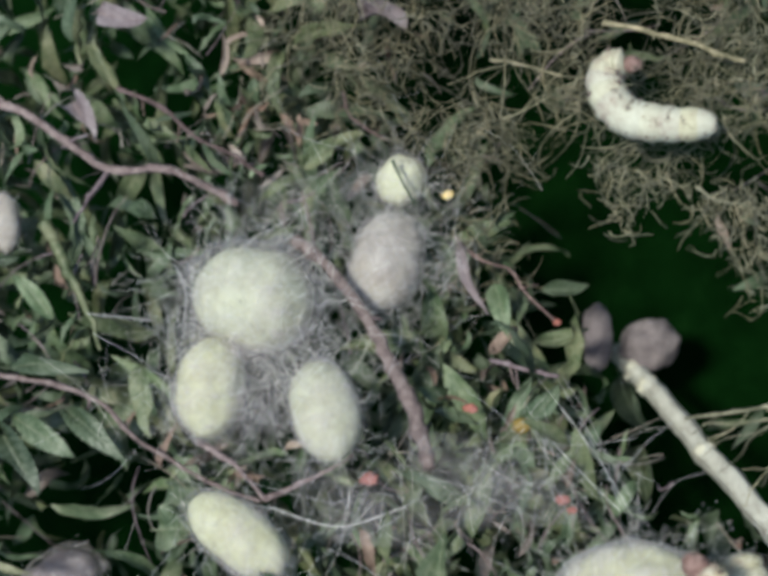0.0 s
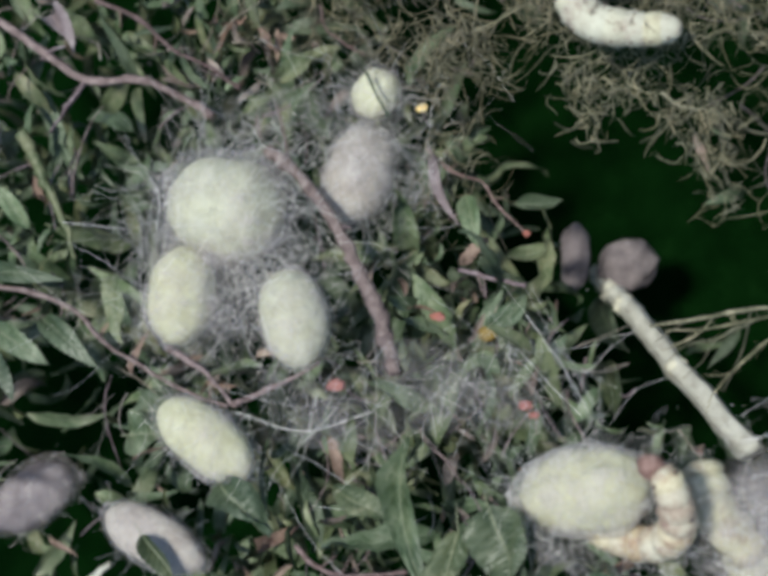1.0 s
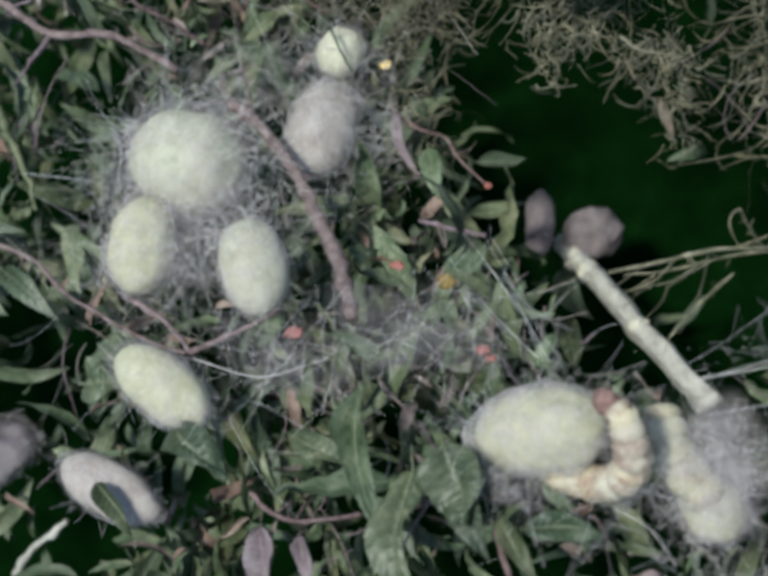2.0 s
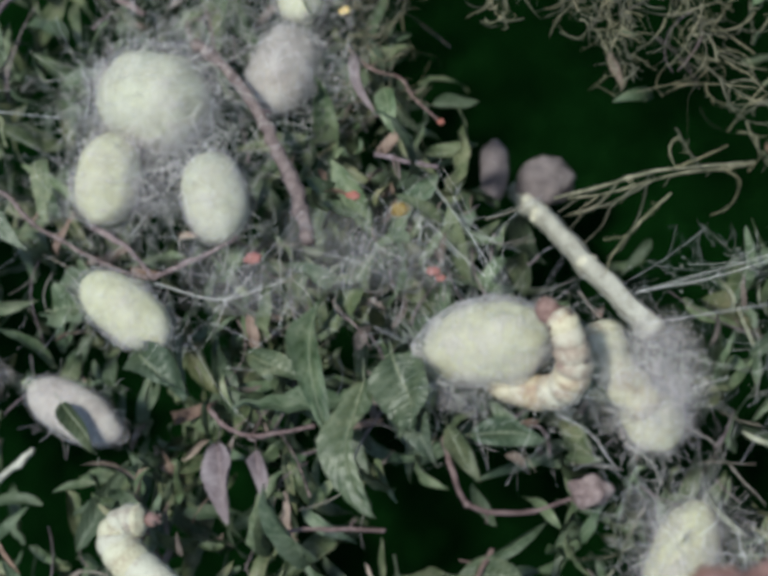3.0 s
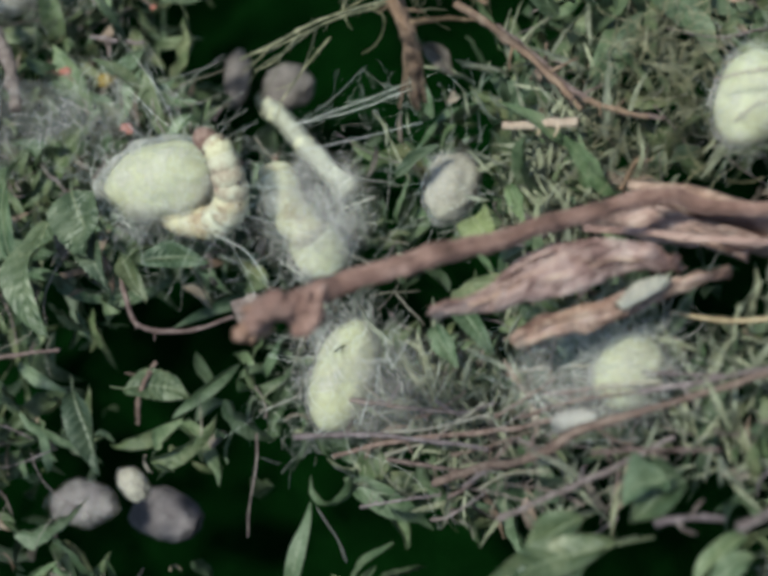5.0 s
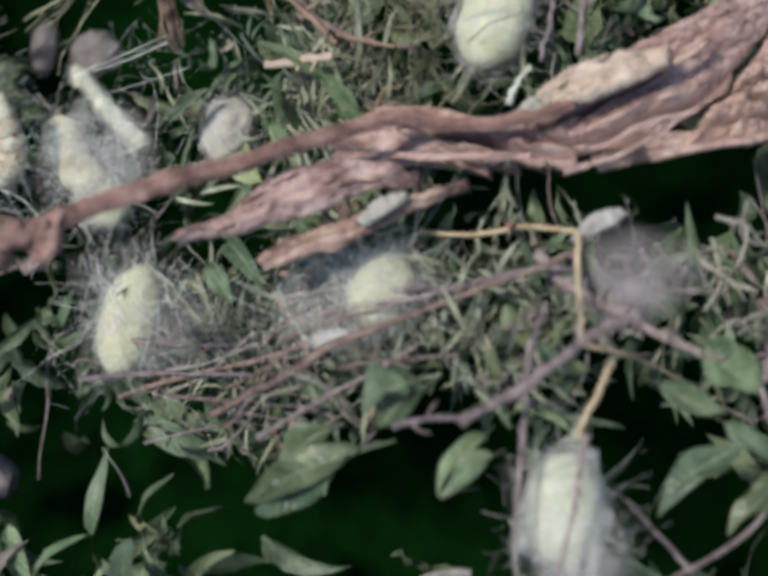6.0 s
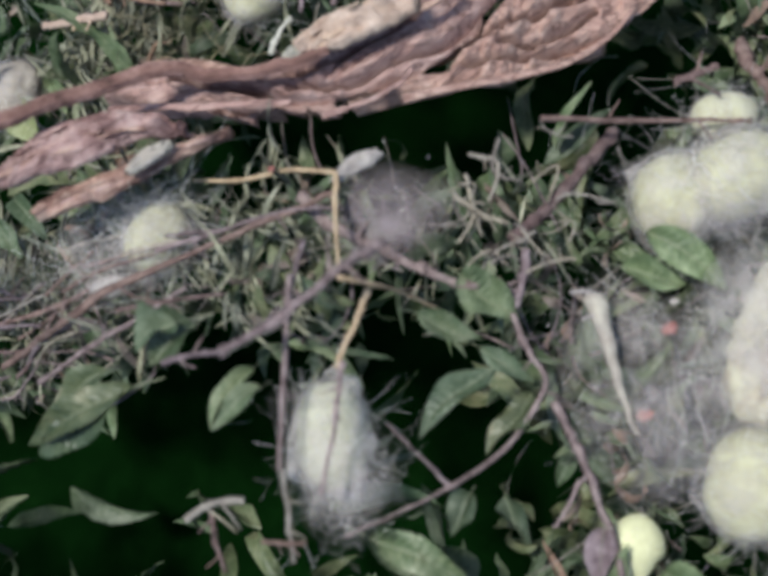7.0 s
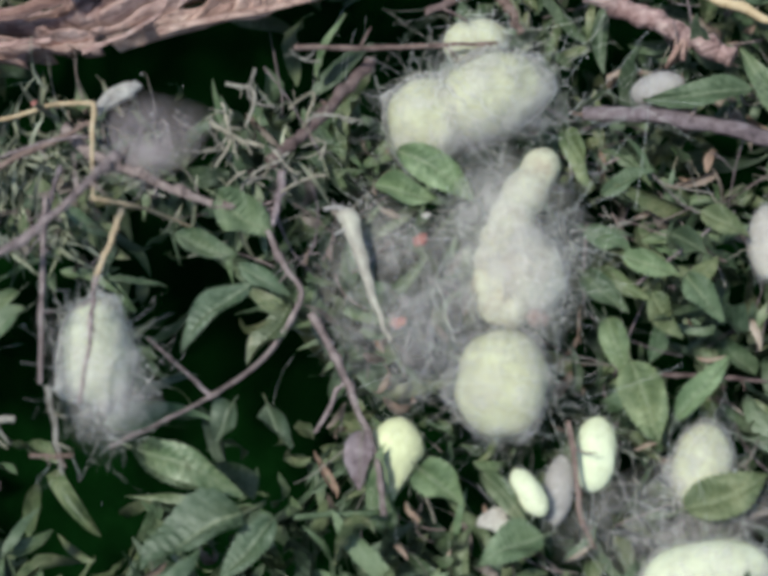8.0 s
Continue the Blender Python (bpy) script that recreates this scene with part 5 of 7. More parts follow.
# tufts of rootlets at the rim of the dark hollow
rng = np.random.default_rng(26)
for x, y in ((0.0806, 0.0338), (0.0871, 0.026), (0.0832, 0.0205), (0.0765, 0.0366), (0.0935, 0.0314), (0.1109, 0.0207), (0.1171, 0.0131), (0.124, 0.0216), (0.127, 0.0038), (0.1163, 0.0244), (0.1284, -0.0073), (0.1294, 0.0149), (0.0331, 0.04), (0.0287, 0.0472)):
    e = thing("rootlet_tuft", (x, y, 0.010), "curly olive rootlet tuft hanging at the dark hollow", "rootlets")
    n = 26
    st = rng.normal(0, 1, (n, 3)) * (0.0032, 0.0042, 0.003)
    p = curly(n, 8, rng.uniform(0.0006, 0.0017, n), 0.34, rng, st, rng.normal(0, 1, (n, 3)) + (0.2, -0.5, 0))
    v, f = strands(p, rng.uniform(0.0001, 0.00032, (n, 1)) * np.linspace(1.1, 0.5, 8), 4)
    obj("tangle", v, f, ROOT, e)["kind"] = "stuff"
# rootlets hanging over the dark hollow
rng = np.random.default_rng(27)
for k in range(34):
    c = np.array((0.1483, -0.0009, 0.004)) + np.array((0.0487, -0.0243, 0.0)) * rng.uniform(0, 1) + rng.normal(0, 1, 3) * (0.008, 0.010, 0.004)
    p = curly(1, 7, np.array([rng.uniform(0.002, 0.006)]), 0.22, rng, c[None], rng.normal(0, 1, (1, 3)) * (1, 1, 0.3))[0]
    fork = curly(1, 4, np.array([0.003]), 0.3, rng, p[3][None], rng.normal(0, 1, (1, 3)) * (1, 1, 0.3))[0]
    twig([tuple(q) for q in p], rng.uniform(0.0003, 0.0005), "fine forked olive rootlet over the dark hollow", ROOT, taper=0.5, stubs=2, name="rootlet", category="rootlet", side=[([tuple(q) for q in fork], 0.0006)])
twig([(0.1719, -0.0462, 0.0160), (0.1621, -0.0464, 0.0116), (0.1489, -0.0452, 0.0072), (0.1355, -0.0462, 0.0028), (0.1217, -0.0478, -0.0016), (0.1074, -0.0473, -0.0060)], 0.0010, "thin olive rootlet hanging over the dark hollow", ROOT, taper=0.5, wob=0.25, stubs=6, name="rootlet", category="rootlet")
twig([(0.1373, -0.0464, 0.0040), (0.1252, -0.0509, -0.0007), (0.1144, -0.0522, -0.0053), (0.1068, -0.0571, -0.0100)], 0.0005, "thin olive rootlet hanging over the dark hollow", ROOT, taper=0.5, wob=0.25, stubs=6, name="rootlet", category="rootlet")
twig([(0.1325, -0.0479, 0.0040), (0.1236, -0.0525, -0.0007), (0.1195, -0.0575, -0.0053), (0.1120, -0.0625, -0.0100)], 0.0005, "thin olive rootlet hanging over the dark hollow", ROOT, taper=0.5, wob=0.25, stubs=6, name="rootlet", category="rootlet")
twig([(0.1438, -0.0510, 0.0040), (0.1369, -0.0554, 0.0010), (0.1301, -0.0608, -0.0020), (0.1232, -0.0679, -0.0050), (0.1203, -0.0736, -0.0080)], 0.0006, "thin olive rootlet hanging over the dark hollow", ROOT, taper=0.5, wob=0.25, stubs=6, name="rootlet", category="rootlet")
twig([(0.1336, -0.0583, 0.0000), (0.1281, -0.0617, -0.0040), (0.1191, -0.0617, -0.0080)], 0.0004, "thin olive rootlet hanging over the dark hollow", ROOT, taper=0.5, wob=0.25, stubs=6, name="rootlet", category="rootlet")
twig([(0.1188, -0.0491, 0.0000), (0.1114, -0.0525, -0.0040), (0.1055, -0.0534, -0.0080)], 0.0004, "thin olive rootlet hanging over the dark hollow", ROOT, taper=0.5, wob=0.25, stubs=6, name="rootlet", category="rootlet")
twig([(0.1548, -0.0461, 0.0140), (0.1504, -0.0400, 0.0160), (0.1475, -0.0339, 0.0180)], 0.0006, "thin olive rootlet hanging over the dark hollow", ROOT, taper=0.5, wob=0.25, stubs=6, name="rootlet", category="rootlet")
twig([(0.1609, -0.0464, 0.0140), (0.1666, -0.0504, 0.0107), (0.1631, -0.0573, 0.0073), (0.1564, -0.0591, 0.0040)], 0.0005, "thin olive rootlet hanging over the dark hollow", ROOT, taper=0.5, wob=0.25, stubs=6, name="rootlet", category="rootlet")
twig([(0.0858, 0.0346, 0.0120), (0.0828, 0.0274, 0.0087), (0.0863, 0.0199, 0.0053), (0.0832, 0.0159, 0.0020)], 0.0006, "thin olive rootlet hanging over the dark hollow", ROOT, taper=0.5, wob=0.25, stubs=6, name="rootlet", category="rootlet")
twig([(0.0891, 0.0336, 0.0120), (0.0930, 0.0290, 0.0070), (0.0945, 0.0237, 0.0020)], 0.0005, "thin olive rootlet hanging over the dark hollow", ROOT, taper=0.5, wob=0.25, stubs=6, name="rootlet", category="rootlet")
twig([(0.0794, 0.0367, 0.0120), (0.0804, 0.0309, 0.0087), (0.0781, 0.0253, 0.0053), (0.0807, 0.0211, 0.0020)], 0.0005, "thin olive rootlet hanging over the dark hollow", ROOT, taper=0.5, wob=0.25, stubs=6, name="rootlet", category="rootlet")
twig([(0.1084, 0.0262, 0.0140), (0.1160, 0.0211, 0.0133), (0.1251, 0.0192, 0.0127), (0.1308, 0.0143, 0.0120)], 0.0013, "thin olive rootlet hanging over the dark hollow", ROOT, taper=0.5, wob=0.25, stubs=6, name="rootlet", category="rootlet")
twig([(0.1127, 0.0233, 0.0120), (0.1091, 0.0162, 0.0087), (0.1038, 0.0125, 0.0053), (0.1009, 0.0085, 0.0020)], 0.0006, "thin olive rootlet hanging over the dark hollow", ROOT, taper=0.5, wob=0.25, stubs=6, name="rootlet", category="rootlet")
twig([(0.1205, 0.0204, 0.0120), (0.1230, 0.0107, 0.0087), (0.1210, 0.0020, 0.0053), (0.1236, -0.0069, 0.0020)], 0.0007, "thin olive rootlet hanging over the dark hollow", ROOT, taper=0.5, wob=0.25, stubs=6, name="rootlet", category="rootlet")
twig([(0.1266, 0.0177, 0.0120), (0.1266, 0.0078, 0.0070), (0.1282, -0.0023, 0.0020)], 0.0006, "thin olive rootlet hanging over the dark hollow", ROOT, taper=0.5, wob=0.25, stubs=6, name="rootlet", category="rootlet")
twig([(0.0986, 0.0322, 0.0120), (0.1015, 0.0244, 0.0100), (0.1043, 0.0215, 0.0080), (0.1103, 0.0201, 0.0060)], 0.0005, "thin olive rootlet hanging over the dark hollow", ROOT, taper=0.5, wob=0.25, stubs=6, name="rootlet", category="rootlet")
cocoon((0.1840, -0.0875, -0.0234), (0.1785, -0.1110, -0.0234), 0.0175, "mauve-white torn cocoon end among green leaves", DULLSILK, 66, 120, 1.1, THINVEIL, 0.16, COC, 1.3)

cocoon((0.0073, -0.1899, -0.0759), (0.0358, -0.1936, -0.0683), 0.0157, "dim mauve-white cocoon low in a hollow", SHADESILK, 60, 0, 0.9, THINVEIL, 0.25, group=hollow_cocoons)
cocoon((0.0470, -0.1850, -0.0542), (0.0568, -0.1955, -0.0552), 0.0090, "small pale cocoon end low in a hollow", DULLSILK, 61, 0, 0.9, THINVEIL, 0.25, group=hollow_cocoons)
cocoon((0.0217, -0.1835, -0.1107), (0.0557, -0.1941, -0.1000), 0.0196, "cocoon deep in a hollow, its shade put into the colour", SHADESILK, 62, 0, 0, THINVEIL, 0.25, group=hollow_cocoons)
leaf((0.2019, -0.1281, 0.0140), (0.2111, -0.1401, 0.0140), 0.0110, YOUNG, "pale yellow-green young leaf under the branch", 0.3, 0.4, 1.0, 150)

silk_film([(0.0092, -0.0505, 0.006), (0.0600, -0.0500, 0.004), (0.0760, -0.0800, 0.010), (0.0150, -0.0850, 0.008)], 401, "mauve silk film stretched over the leaves by the stem")
silk_film([(-0.0300, -0.0600, 0.006), (0.0180, -0.0600, 0.006), (0.0240, -0.0900, 0.006), (-0.0250, -0.0860, 0.006)], 403, "torn silk film below the three cocoons")
silk_film([(0.1294, -0.0834, -0.012), (0.1475, -0.1003, -0.012), (0.1529, -0.1324, -0.008), (0.1313, -0.1244, -0.004)], 405, "white silk film over the spinning caterpillar", 0.002)
silk_film([(0.0620, -0.1080, 0.012), (0.0900, -0.1200, 0.020), (0.0920, -0.1290, 0.018), (0.0660, -0.1220, 0.012)], 407, "ragged silk skirt under the wide cocoon", 0.002)
silk_film([(-0.0760, 0.0150, 0.004), (-0.0250, 0.0180, -0.006), (-0.0100, -0.0500, 0.004), (-0.0780, -0.0500, 0.008)], 408, "clear silk film between the three cocoons")
silk_film([(0.3980, -0.2300, -0.008), (0.4200, -0.2300, -0.012), (0.4200, -0.2900, -0.012), (0.3900, -0.2800, -0.010)], 409, "mauve silk film beside the woolly caterpillar")
silk_film([(0.2900, -0.2450, 0.026), (0.3150, -0.2400, 0.026), (0.3280, -0.2800, 0.014), (0.2980, -0.2820, 0.014)], 410, "grey silk film over the cocoon behind the stalks")
silk_film([(0.1250, -0.1430, -0.012), (0.1620, -0.1400, -0.012), (0.1600, -0.1700, -0.012), (0.1300, -0.1760, -0.018)], 411, "silk film hung under the branch end")
silk_film([(0.2200, -0.1760, 0.014), (0.2680, -0.1700, 0.018), (0.2660, -0.2020, 0.026), (0.2220, -0.2040, 0.018)], 412, "silk film round the nested cocoon")
silk_film([(0.1285, -0.1423, -0.0160), (0.1940, -0.1568, -0.0160), (0.1915, -0.1889, -0.0160), (0.1497, -0.1902, -0.0160)], 414, "pale silk film under the long cocoon")
silk_film([(0.3928, -0.1759, -0.012), (0.4498, -0.1679, -0.012), (0.4618, -0.2018, -0.014), (0.4077, -0.208, -0.01)], 416, "silk film over the bright cocoons", 0.002)
strand_fan((0.0175, -0.0834, 0.0080), (0.045, 0.03), 18, 310, "bright silk strands crossing below the stem")

# ======== branch and bark ========
br = twig([(0.1716, -0.1922, 0.1000), (0.1798, -0.1919, 0.1060), (0.1838, -0.1897, 0.1040), (0.1922, -0.1831, 0.0980), (0.2058, -0.1764, 0.0900), (0.2189, -0.1688, 0.0800), (0.2346, -0.1605, 0.0680), (0.2510, -0.1506, 0.0560), (0.2700, -0.1429, 0.0460), (0.2828, -0.1444, 0.0400), (0.3035, -0.1483, 0.0420), (0.3224, -0.1466, 0.0440)], 0.0078, "thick pink-brown branch with a knobbly broken end", BRANCH, taper=0.45, sides=20, knots=0.05, name="branch", category="branch", stubs=0, side=[([(0.1663, -0.1956, 0.0980), (0.1680, -0.1932, 0.0980), (0.1712, -0.1907, 0.0980)], 0.0063)])


def knob(name, a, b, width, seed, label, mat=BRANCH):
    """A rough swelling of the branch between two ends, lumped and furrowed."""
    a, b = Vector(a), Vector(b)
    q = (b - a).to_track_quat("X", "Z").to_matrix()
    bm = bmesh.new()
    bmesh.ops.create_icosphere(bm, subdivisions=5, radius=1)
    for v in bm.verts:
        p = v.co.copy()
        w = Vector((p.x * 0.8, p.y * 1.3, p.z * 1.3)) + Vector((seed, 0, 0))
        k = 1 + 0.55 * noise.noise(w * 1.3) + 0.32 * noise.noise(w * 3.1) + 0.16 * noise.noise(w * 8) + 0.08 * noise.noise(w * 20)
        v.co = q @ Vector((p.x * (b - a).length / 2, p.y * width / 2, p.z * width / 2)) * k
    part(name, bm, mat, br, label).location = (a + b) / 2 - br.location


knob("knot", (0.1844, -0.1957, 0.099), (0.1901, -0.1856, 0.102), 0.0078, 71, "swollen ring behind the branch end")
knob("broken_end", (0.1685, -0.1889, 0.098), (0.1828, -0.19, 0.102), 0.0075, 74, "rough knob of the broken branch end")
knob("bark_lump", (0.168, -0.1956, 0.096), (0.172, -0.1889, 0.097), 0.0062, 79, "rough bark lump by the broken end")
# No opening here: a near-black lump draws the notch's shade.
knob("rot_hole", (0.1786, -0.1955, 0.101), (0.1818, -0.1923, 0.102), 0.0036, 83, "rotten notch in the broken end, its shade drawn as a black lump", SOIL)

root = thing("tree_root", (0.3064, -0.1384, 0.0165), "broad pink-brown root with deeply furrowed flaking bark", "root")
ro = np.array(root.location)


def root_mass(up, lo, cracks, thick, seed, n=300, m=96):
    """The root's body between its two long edges: domed, with ropy ridges and flaking plates along the grain, and deep cracks."""
    ua, la = smooth_path(up, n), smooth_path(lo, n)
    lines = [smooth_path(c, 60)[:, :2] for c in cracks]
    run = np.concatenate([[0], np.cumsum(np.linalg.norm(np.diff((ua + la) / 2, axis=0), axis=1))])
    verts = []
    for i in range(n):
        a, b, s = ua[i], la[i], run[i]
        w = float(np.linalg.norm(b - a))
        rag = noise.noise(Vector((s * 90, 1.5, seed))) * 0.0022 + noise.noise(Vector((s * 300, 4.5, seed))) * 0.0008
        for j in range(m):
            top = j < m - 12
            f = j / (m - 12) if top else 1 - (j - (m - 12)) / 12
            q = f * w
            p = a + (b - a) * f + (0, rag * (2 * f - 1), 0)
            dome = max(0.0, math.sin(math.pi * f)) ** 0.45
            if not top:
                verts.append((p[0], p[1], p[2] - thick * 0.9 * dome))
                continue
            bend = 0.006 * noise.noise(Vector((s * 25, q * 40, seed)))
            rope = 2.2 * abs(noise.noise(Vector((s * 9, (q + bend) * 120, seed + 2)))) ** 0.6 - 1
            cord = 2.0 * abs(noise.noise(Vector((s * 26, (q + bend) * 330, seed + 4)))) ** 0.6 - 1
            flake = noise.noise(Vector((s * 75, (q + bend) * 190, seed + 6)))
            h = thick * dome + (0.0022 * rope + 0.0019 * cord + 0.0013 * min(1, max(-1, flake * 6)) + 0.0005 * noise.noise(Vector((s * 320, q * 900, seed + 8)))) * (0.3 + 0.7 * dome)
            for line in lines:
                d = float(np.min(np.hypot(line[:, 0] - p[0], line[:, 1] - p[1])))
                h -= 0.012 * math.exp(-((d / 0.0011) ** 2))
            verts.append((p[0], p[1], p[2] + h))
    faces = [(i * m + (j + 1) % m, (i + 1) * m + (j + 1) % m, (i + 1) * m + j, i * m + j) for i in range(n - 1) for j in range(m)]
    faces += [tuple(range(m))[::-1], tuple(range((n - 1) * m, n * m))]
    obj("root_body", np.array(verts) - ro, faces, BARK, root)
    for a, b in zip(ua[::12], la[::12]):
        for q in (0.1, 0.3, 0.5, 0.7, 0.9):
            CLEAR.append((*(a + (b - a) * q), 0.12 * float(np.linalg.norm(b - a)) + 0.002))


def root_strip(p, w, seed):
    v, f = stick_mesh(np.array(p) - ro, w / 2, w * 0.3, np.random.default_rng(seed), 10, 34, 0.12, 0.25, 0.45)
    obj("bark_strip", v, f, BARK, root)


root_mass(
    [(0.2375, -0.1314, 0.0159), (0.2563, -0.1291, 0.0176), (0.2804, -0.1366, 0.0226), (0.3028, -0.1410, 0.0261), (0.3116, -0.1355, 0.0266), (0.3217, -0.1289, 0.0265), (0.3306, -0.1227, 0.0238), (0.3529, -0.1100, 0.0159), (0.3700, -0.0990, 0.0040), (0.3830, -0.0930, -0.0050)],
    [(0.2375, -0.1350, 0.0159), (0.2600, -0.1440, 0.0188), (0.2850, -0.1512, 0.0240), (0.3023, -0.1535, 0.0270), (0.3165, -0.1562, 0.0287), (0.3280, -0.1545, 0.0270), (0.3380, -0.1515, 0.0240), (0.3481, -0.1456, 0.0195), (0.3562, -0.1372, 0.0150), (0.3666, -0.1204, 0.0080), (0.3742, -0.1089, 0.0030), (0.3850, -0.0950, -0.0060)],
    [[(0.2620, -0.1335, 0), (0.2802, -0.1425, 0), (0.2960, -0.1490, 0)], [(0.2960, -0.1440, 0), (0.3150, -0.1450, 0), (0.3330, -0.1370, 0), (0.3500, -0.1250, 0)], [(0.2832, -0.1439, 0), (0.2968, -0.1501, 0), (0.3066, -0.1545, 0), (0.3164, -0.1560, 0)], [(0.3052, -0.1495, 0), (0.3226, -0.1520, 0), (0.3369, -0.1459, 0), (0.3512, -0.1392, 0), (0.3622, -0.1285, 0)], [(0.2759, -0.1465, 0), (0.2933, -0.1547, 0), (0.3096, -0.1599, 0), (0.3222, -0.1612, 0)], [(0.3294, -0.1552, 0), (0.3437, -0.1496, 0), (0.3574, -0.1425, 0)]], 0.0075, 60)
root_mass(
    [(0.3225, -0.1575, 0.0265), (0.3288, -0.1558, 0.0255), (0.3388, -0.1527, 0.0230), (0.3492, -0.1467, 0.0182), (0.3576, -0.1383, 0.0135), (0.3680, -0.1215, 0.0068), (0.3757, -0.1100, 0.0018), (0.3900, -0.0945, -0.0090), (0.4086, -0.0834, -0.0186), (0.4300, -0.0780, -0.0260)],
    [(0.3230, -0.1584, 0.0260), (0.3370, -0.1570, 0.0240), (0.3483, -0.1552, 0.0200), (0.3656, -0.1502, 0.0091), (0.3834, -0.1425, -0.0029), (0.3990, -0.1320, -0.0105), (0.4120, -0.1180, -0.0190), (0.4320, -0.1050, -0.0240)],
    [[(0.3947, -0.1249, 0), (0.3844, -0.1331, 0), (0.3760, -0.1375, 0), (0.3680, -0.1376, 0)], [(0.4100, -0.1000, 0), (0.3960, -0.1130, 0), (0.3840, -0.1230, 0)], [(0.3692, -0.117, 0), (0.3574, -0.1265, 0), (0.3425, -0.1405, 0), (0.3327, -0.1478, 0)], [(0.4062, -0.13, 0), (0.3806, -0.1397, 0), (0.3575, -0.1459, 0), (0.3373, -0.1499, 0)], [(0.3974, -0.118, 0), (0.3708, -0.131, 0), (0.3502, -0.1403, 0)]], 0.0070, 66)
root_strip([(0.2563, -0.1300, 0.0296), (0.2802, -0.1400, 0.0356), (0.3025, -0.1480, 0.0401), (0.3208, -0.1452, 0.0420), (0.3353, -0.1397, 0.0390), (0.3499, -0.1331, 0.0340), (0.3582, -0.1252, 0.0290)], 0.0042, 80)
root_strip([(0.3152, -0.1618, 0.0325), (0.3255, -0.1604, 0.0311), (0.3367, -0.1562, 0.0300), (0.3440, -0.1510, 0.0300)], 0.0024, 82)
root_strip([(0.3400, -0.1600, 0.0291), (0.3529, -0.1559, 0.0225), (0.3720, -0.1495, 0.0095), (0.3865, -0.1424, -0.0005), (0.3974, -0.1349, -0.0067), (0.4070, -0.1235, -0.0106)], 0.0032, 83)
root_strip([(0.2417, -0.1413, 0.0267), (0.2664, -0.1477, 0.0307), (0.2902, -0.1543, 0.0353), (0.3062, -0.1571, 0.0373)], 0.0034, 84)
root_strip([(0.2930, -0.1445, 0.0390), (0.2990, -0.1480, 0.0400), (0.3060, -0.1500, 0.0415)], 0.0024, 85)
bark_piece([(0.2091, -0.1791, 0.0660), (0.2220, -0.1731, 0.0610), (0.2318, -0.1622, 0.0560), (0.2435, -0.1559, 0.0510), (0.2597, -0.1548, 0.0460), (0.2714, -0.1584, 0.0410), (0.2730, -0.1604, 0.0360)], [(0.2100, -0.1818, 0.0670), (0.2240, -0.1803, 0.0620), (0.2369, -0.1763, 0.0570), (0.2499, -0.1720, 0.0520), (0.2600, -0.1656, 0.0470), (0.2687, -0.1636, 0.0420), (0.2735, -0.1618, 0.0370)], 0.0055, 91, "splintered pink-brown bark slab beside the branch", mat=TORN, ridge=0.6)
bark_piece([(0.2269, -0.1815, 0.0460), (0.2325, -0.1762, 0.0443), (0.2409, -0.1742, 0.0427), (0.2523, -0.1710, 0.0410), (0.2621, -0.1669, 0.0393), (0.2748, -0.1644, 0.0377), (0.2867, -0.1634, 0.0360)], [(0.2279, -0.1861, 0.0470), (0.2360, -0.1835, 0.0453), (0.2472, -0.1812, 0.0437), (0.2570, -0.1777, 0.0420), (0.2653, -0.1735, 0.0403), (0.2765, -0.1684, 0.0387), (0.2873, -0.1651, 0.0370)], 0.004, 92, "torn red-brown bark piece with a long point", mat=TORN, ridge=0.7)
bark_piece([(0.3100, -0.1405, 0.0408), (0.3200, -0.1351, 0.0422), (0.3330, -0.1320, 0.0415), (0.3484, -0.1296, 0.0364)], [(0.3127, -0.1458, 0.0433), (0.3257, -0.1467, 0.0436), (0.3381, -0.1427, 0.0413), (0.3488, -0.1364, 0.0371)], 0.005, 94, "pale tan crumbling bark flake on the root", TAN, 0.6)
bark_piece([(0.3011, -0.1375, 0.0281), (0.3051, -0.1350, 0.0282), (0.3097, -0.1343, 0.0284)], [(0.3034, -0.1414, 0.0286), (0.3073, -0.1401, 0.0287), (0.3118, -0.1381, 0.0287)], 0.005, 95, "pale broken wood chip", PALE)
bark_piece([(0.2577, -0.1747, 0.0480), (0.2615, -0.1697, 0.0473), (0.2671, -0.1674, 0.0467), (0.2720, -0.1675, 0.0460)], [(0.2588, -0.1772, 0.0480), (0.2644, -0.1748, 0.0473), (0.2693, -0.1719, 0.0467), (0.2723, -0.1690, 0.0460)], 0.003, 96, "white papery silk-lined scrap", DULLSILK, 0.2)
bark_piece([(0.3148, -0.1810, 0.0269), (0.3198, -0.1743, 0.0254), (0.3253, -0.1723, 0.0241), (0.3301, -0.1729, 0.0229)], [(0.3169, -0.1828, 0.0267), (0.3217, -0.1800, 0.0255), (0.3265, -0.1779, 0.0242), (0.3304, -0.1745, 0.0229)], 0.003, 97, "white papery scrap caught below the root", DULLSILK, 0.2)
cocoon((0.2314, -0.1992, 0.0186), (0.2455, -0.2000, 0.0235), 0.0067, "small pale cocoon end under the nested one", DULLSILK, 63, 40, 0.8, THINVEIL, 0.2, COC)
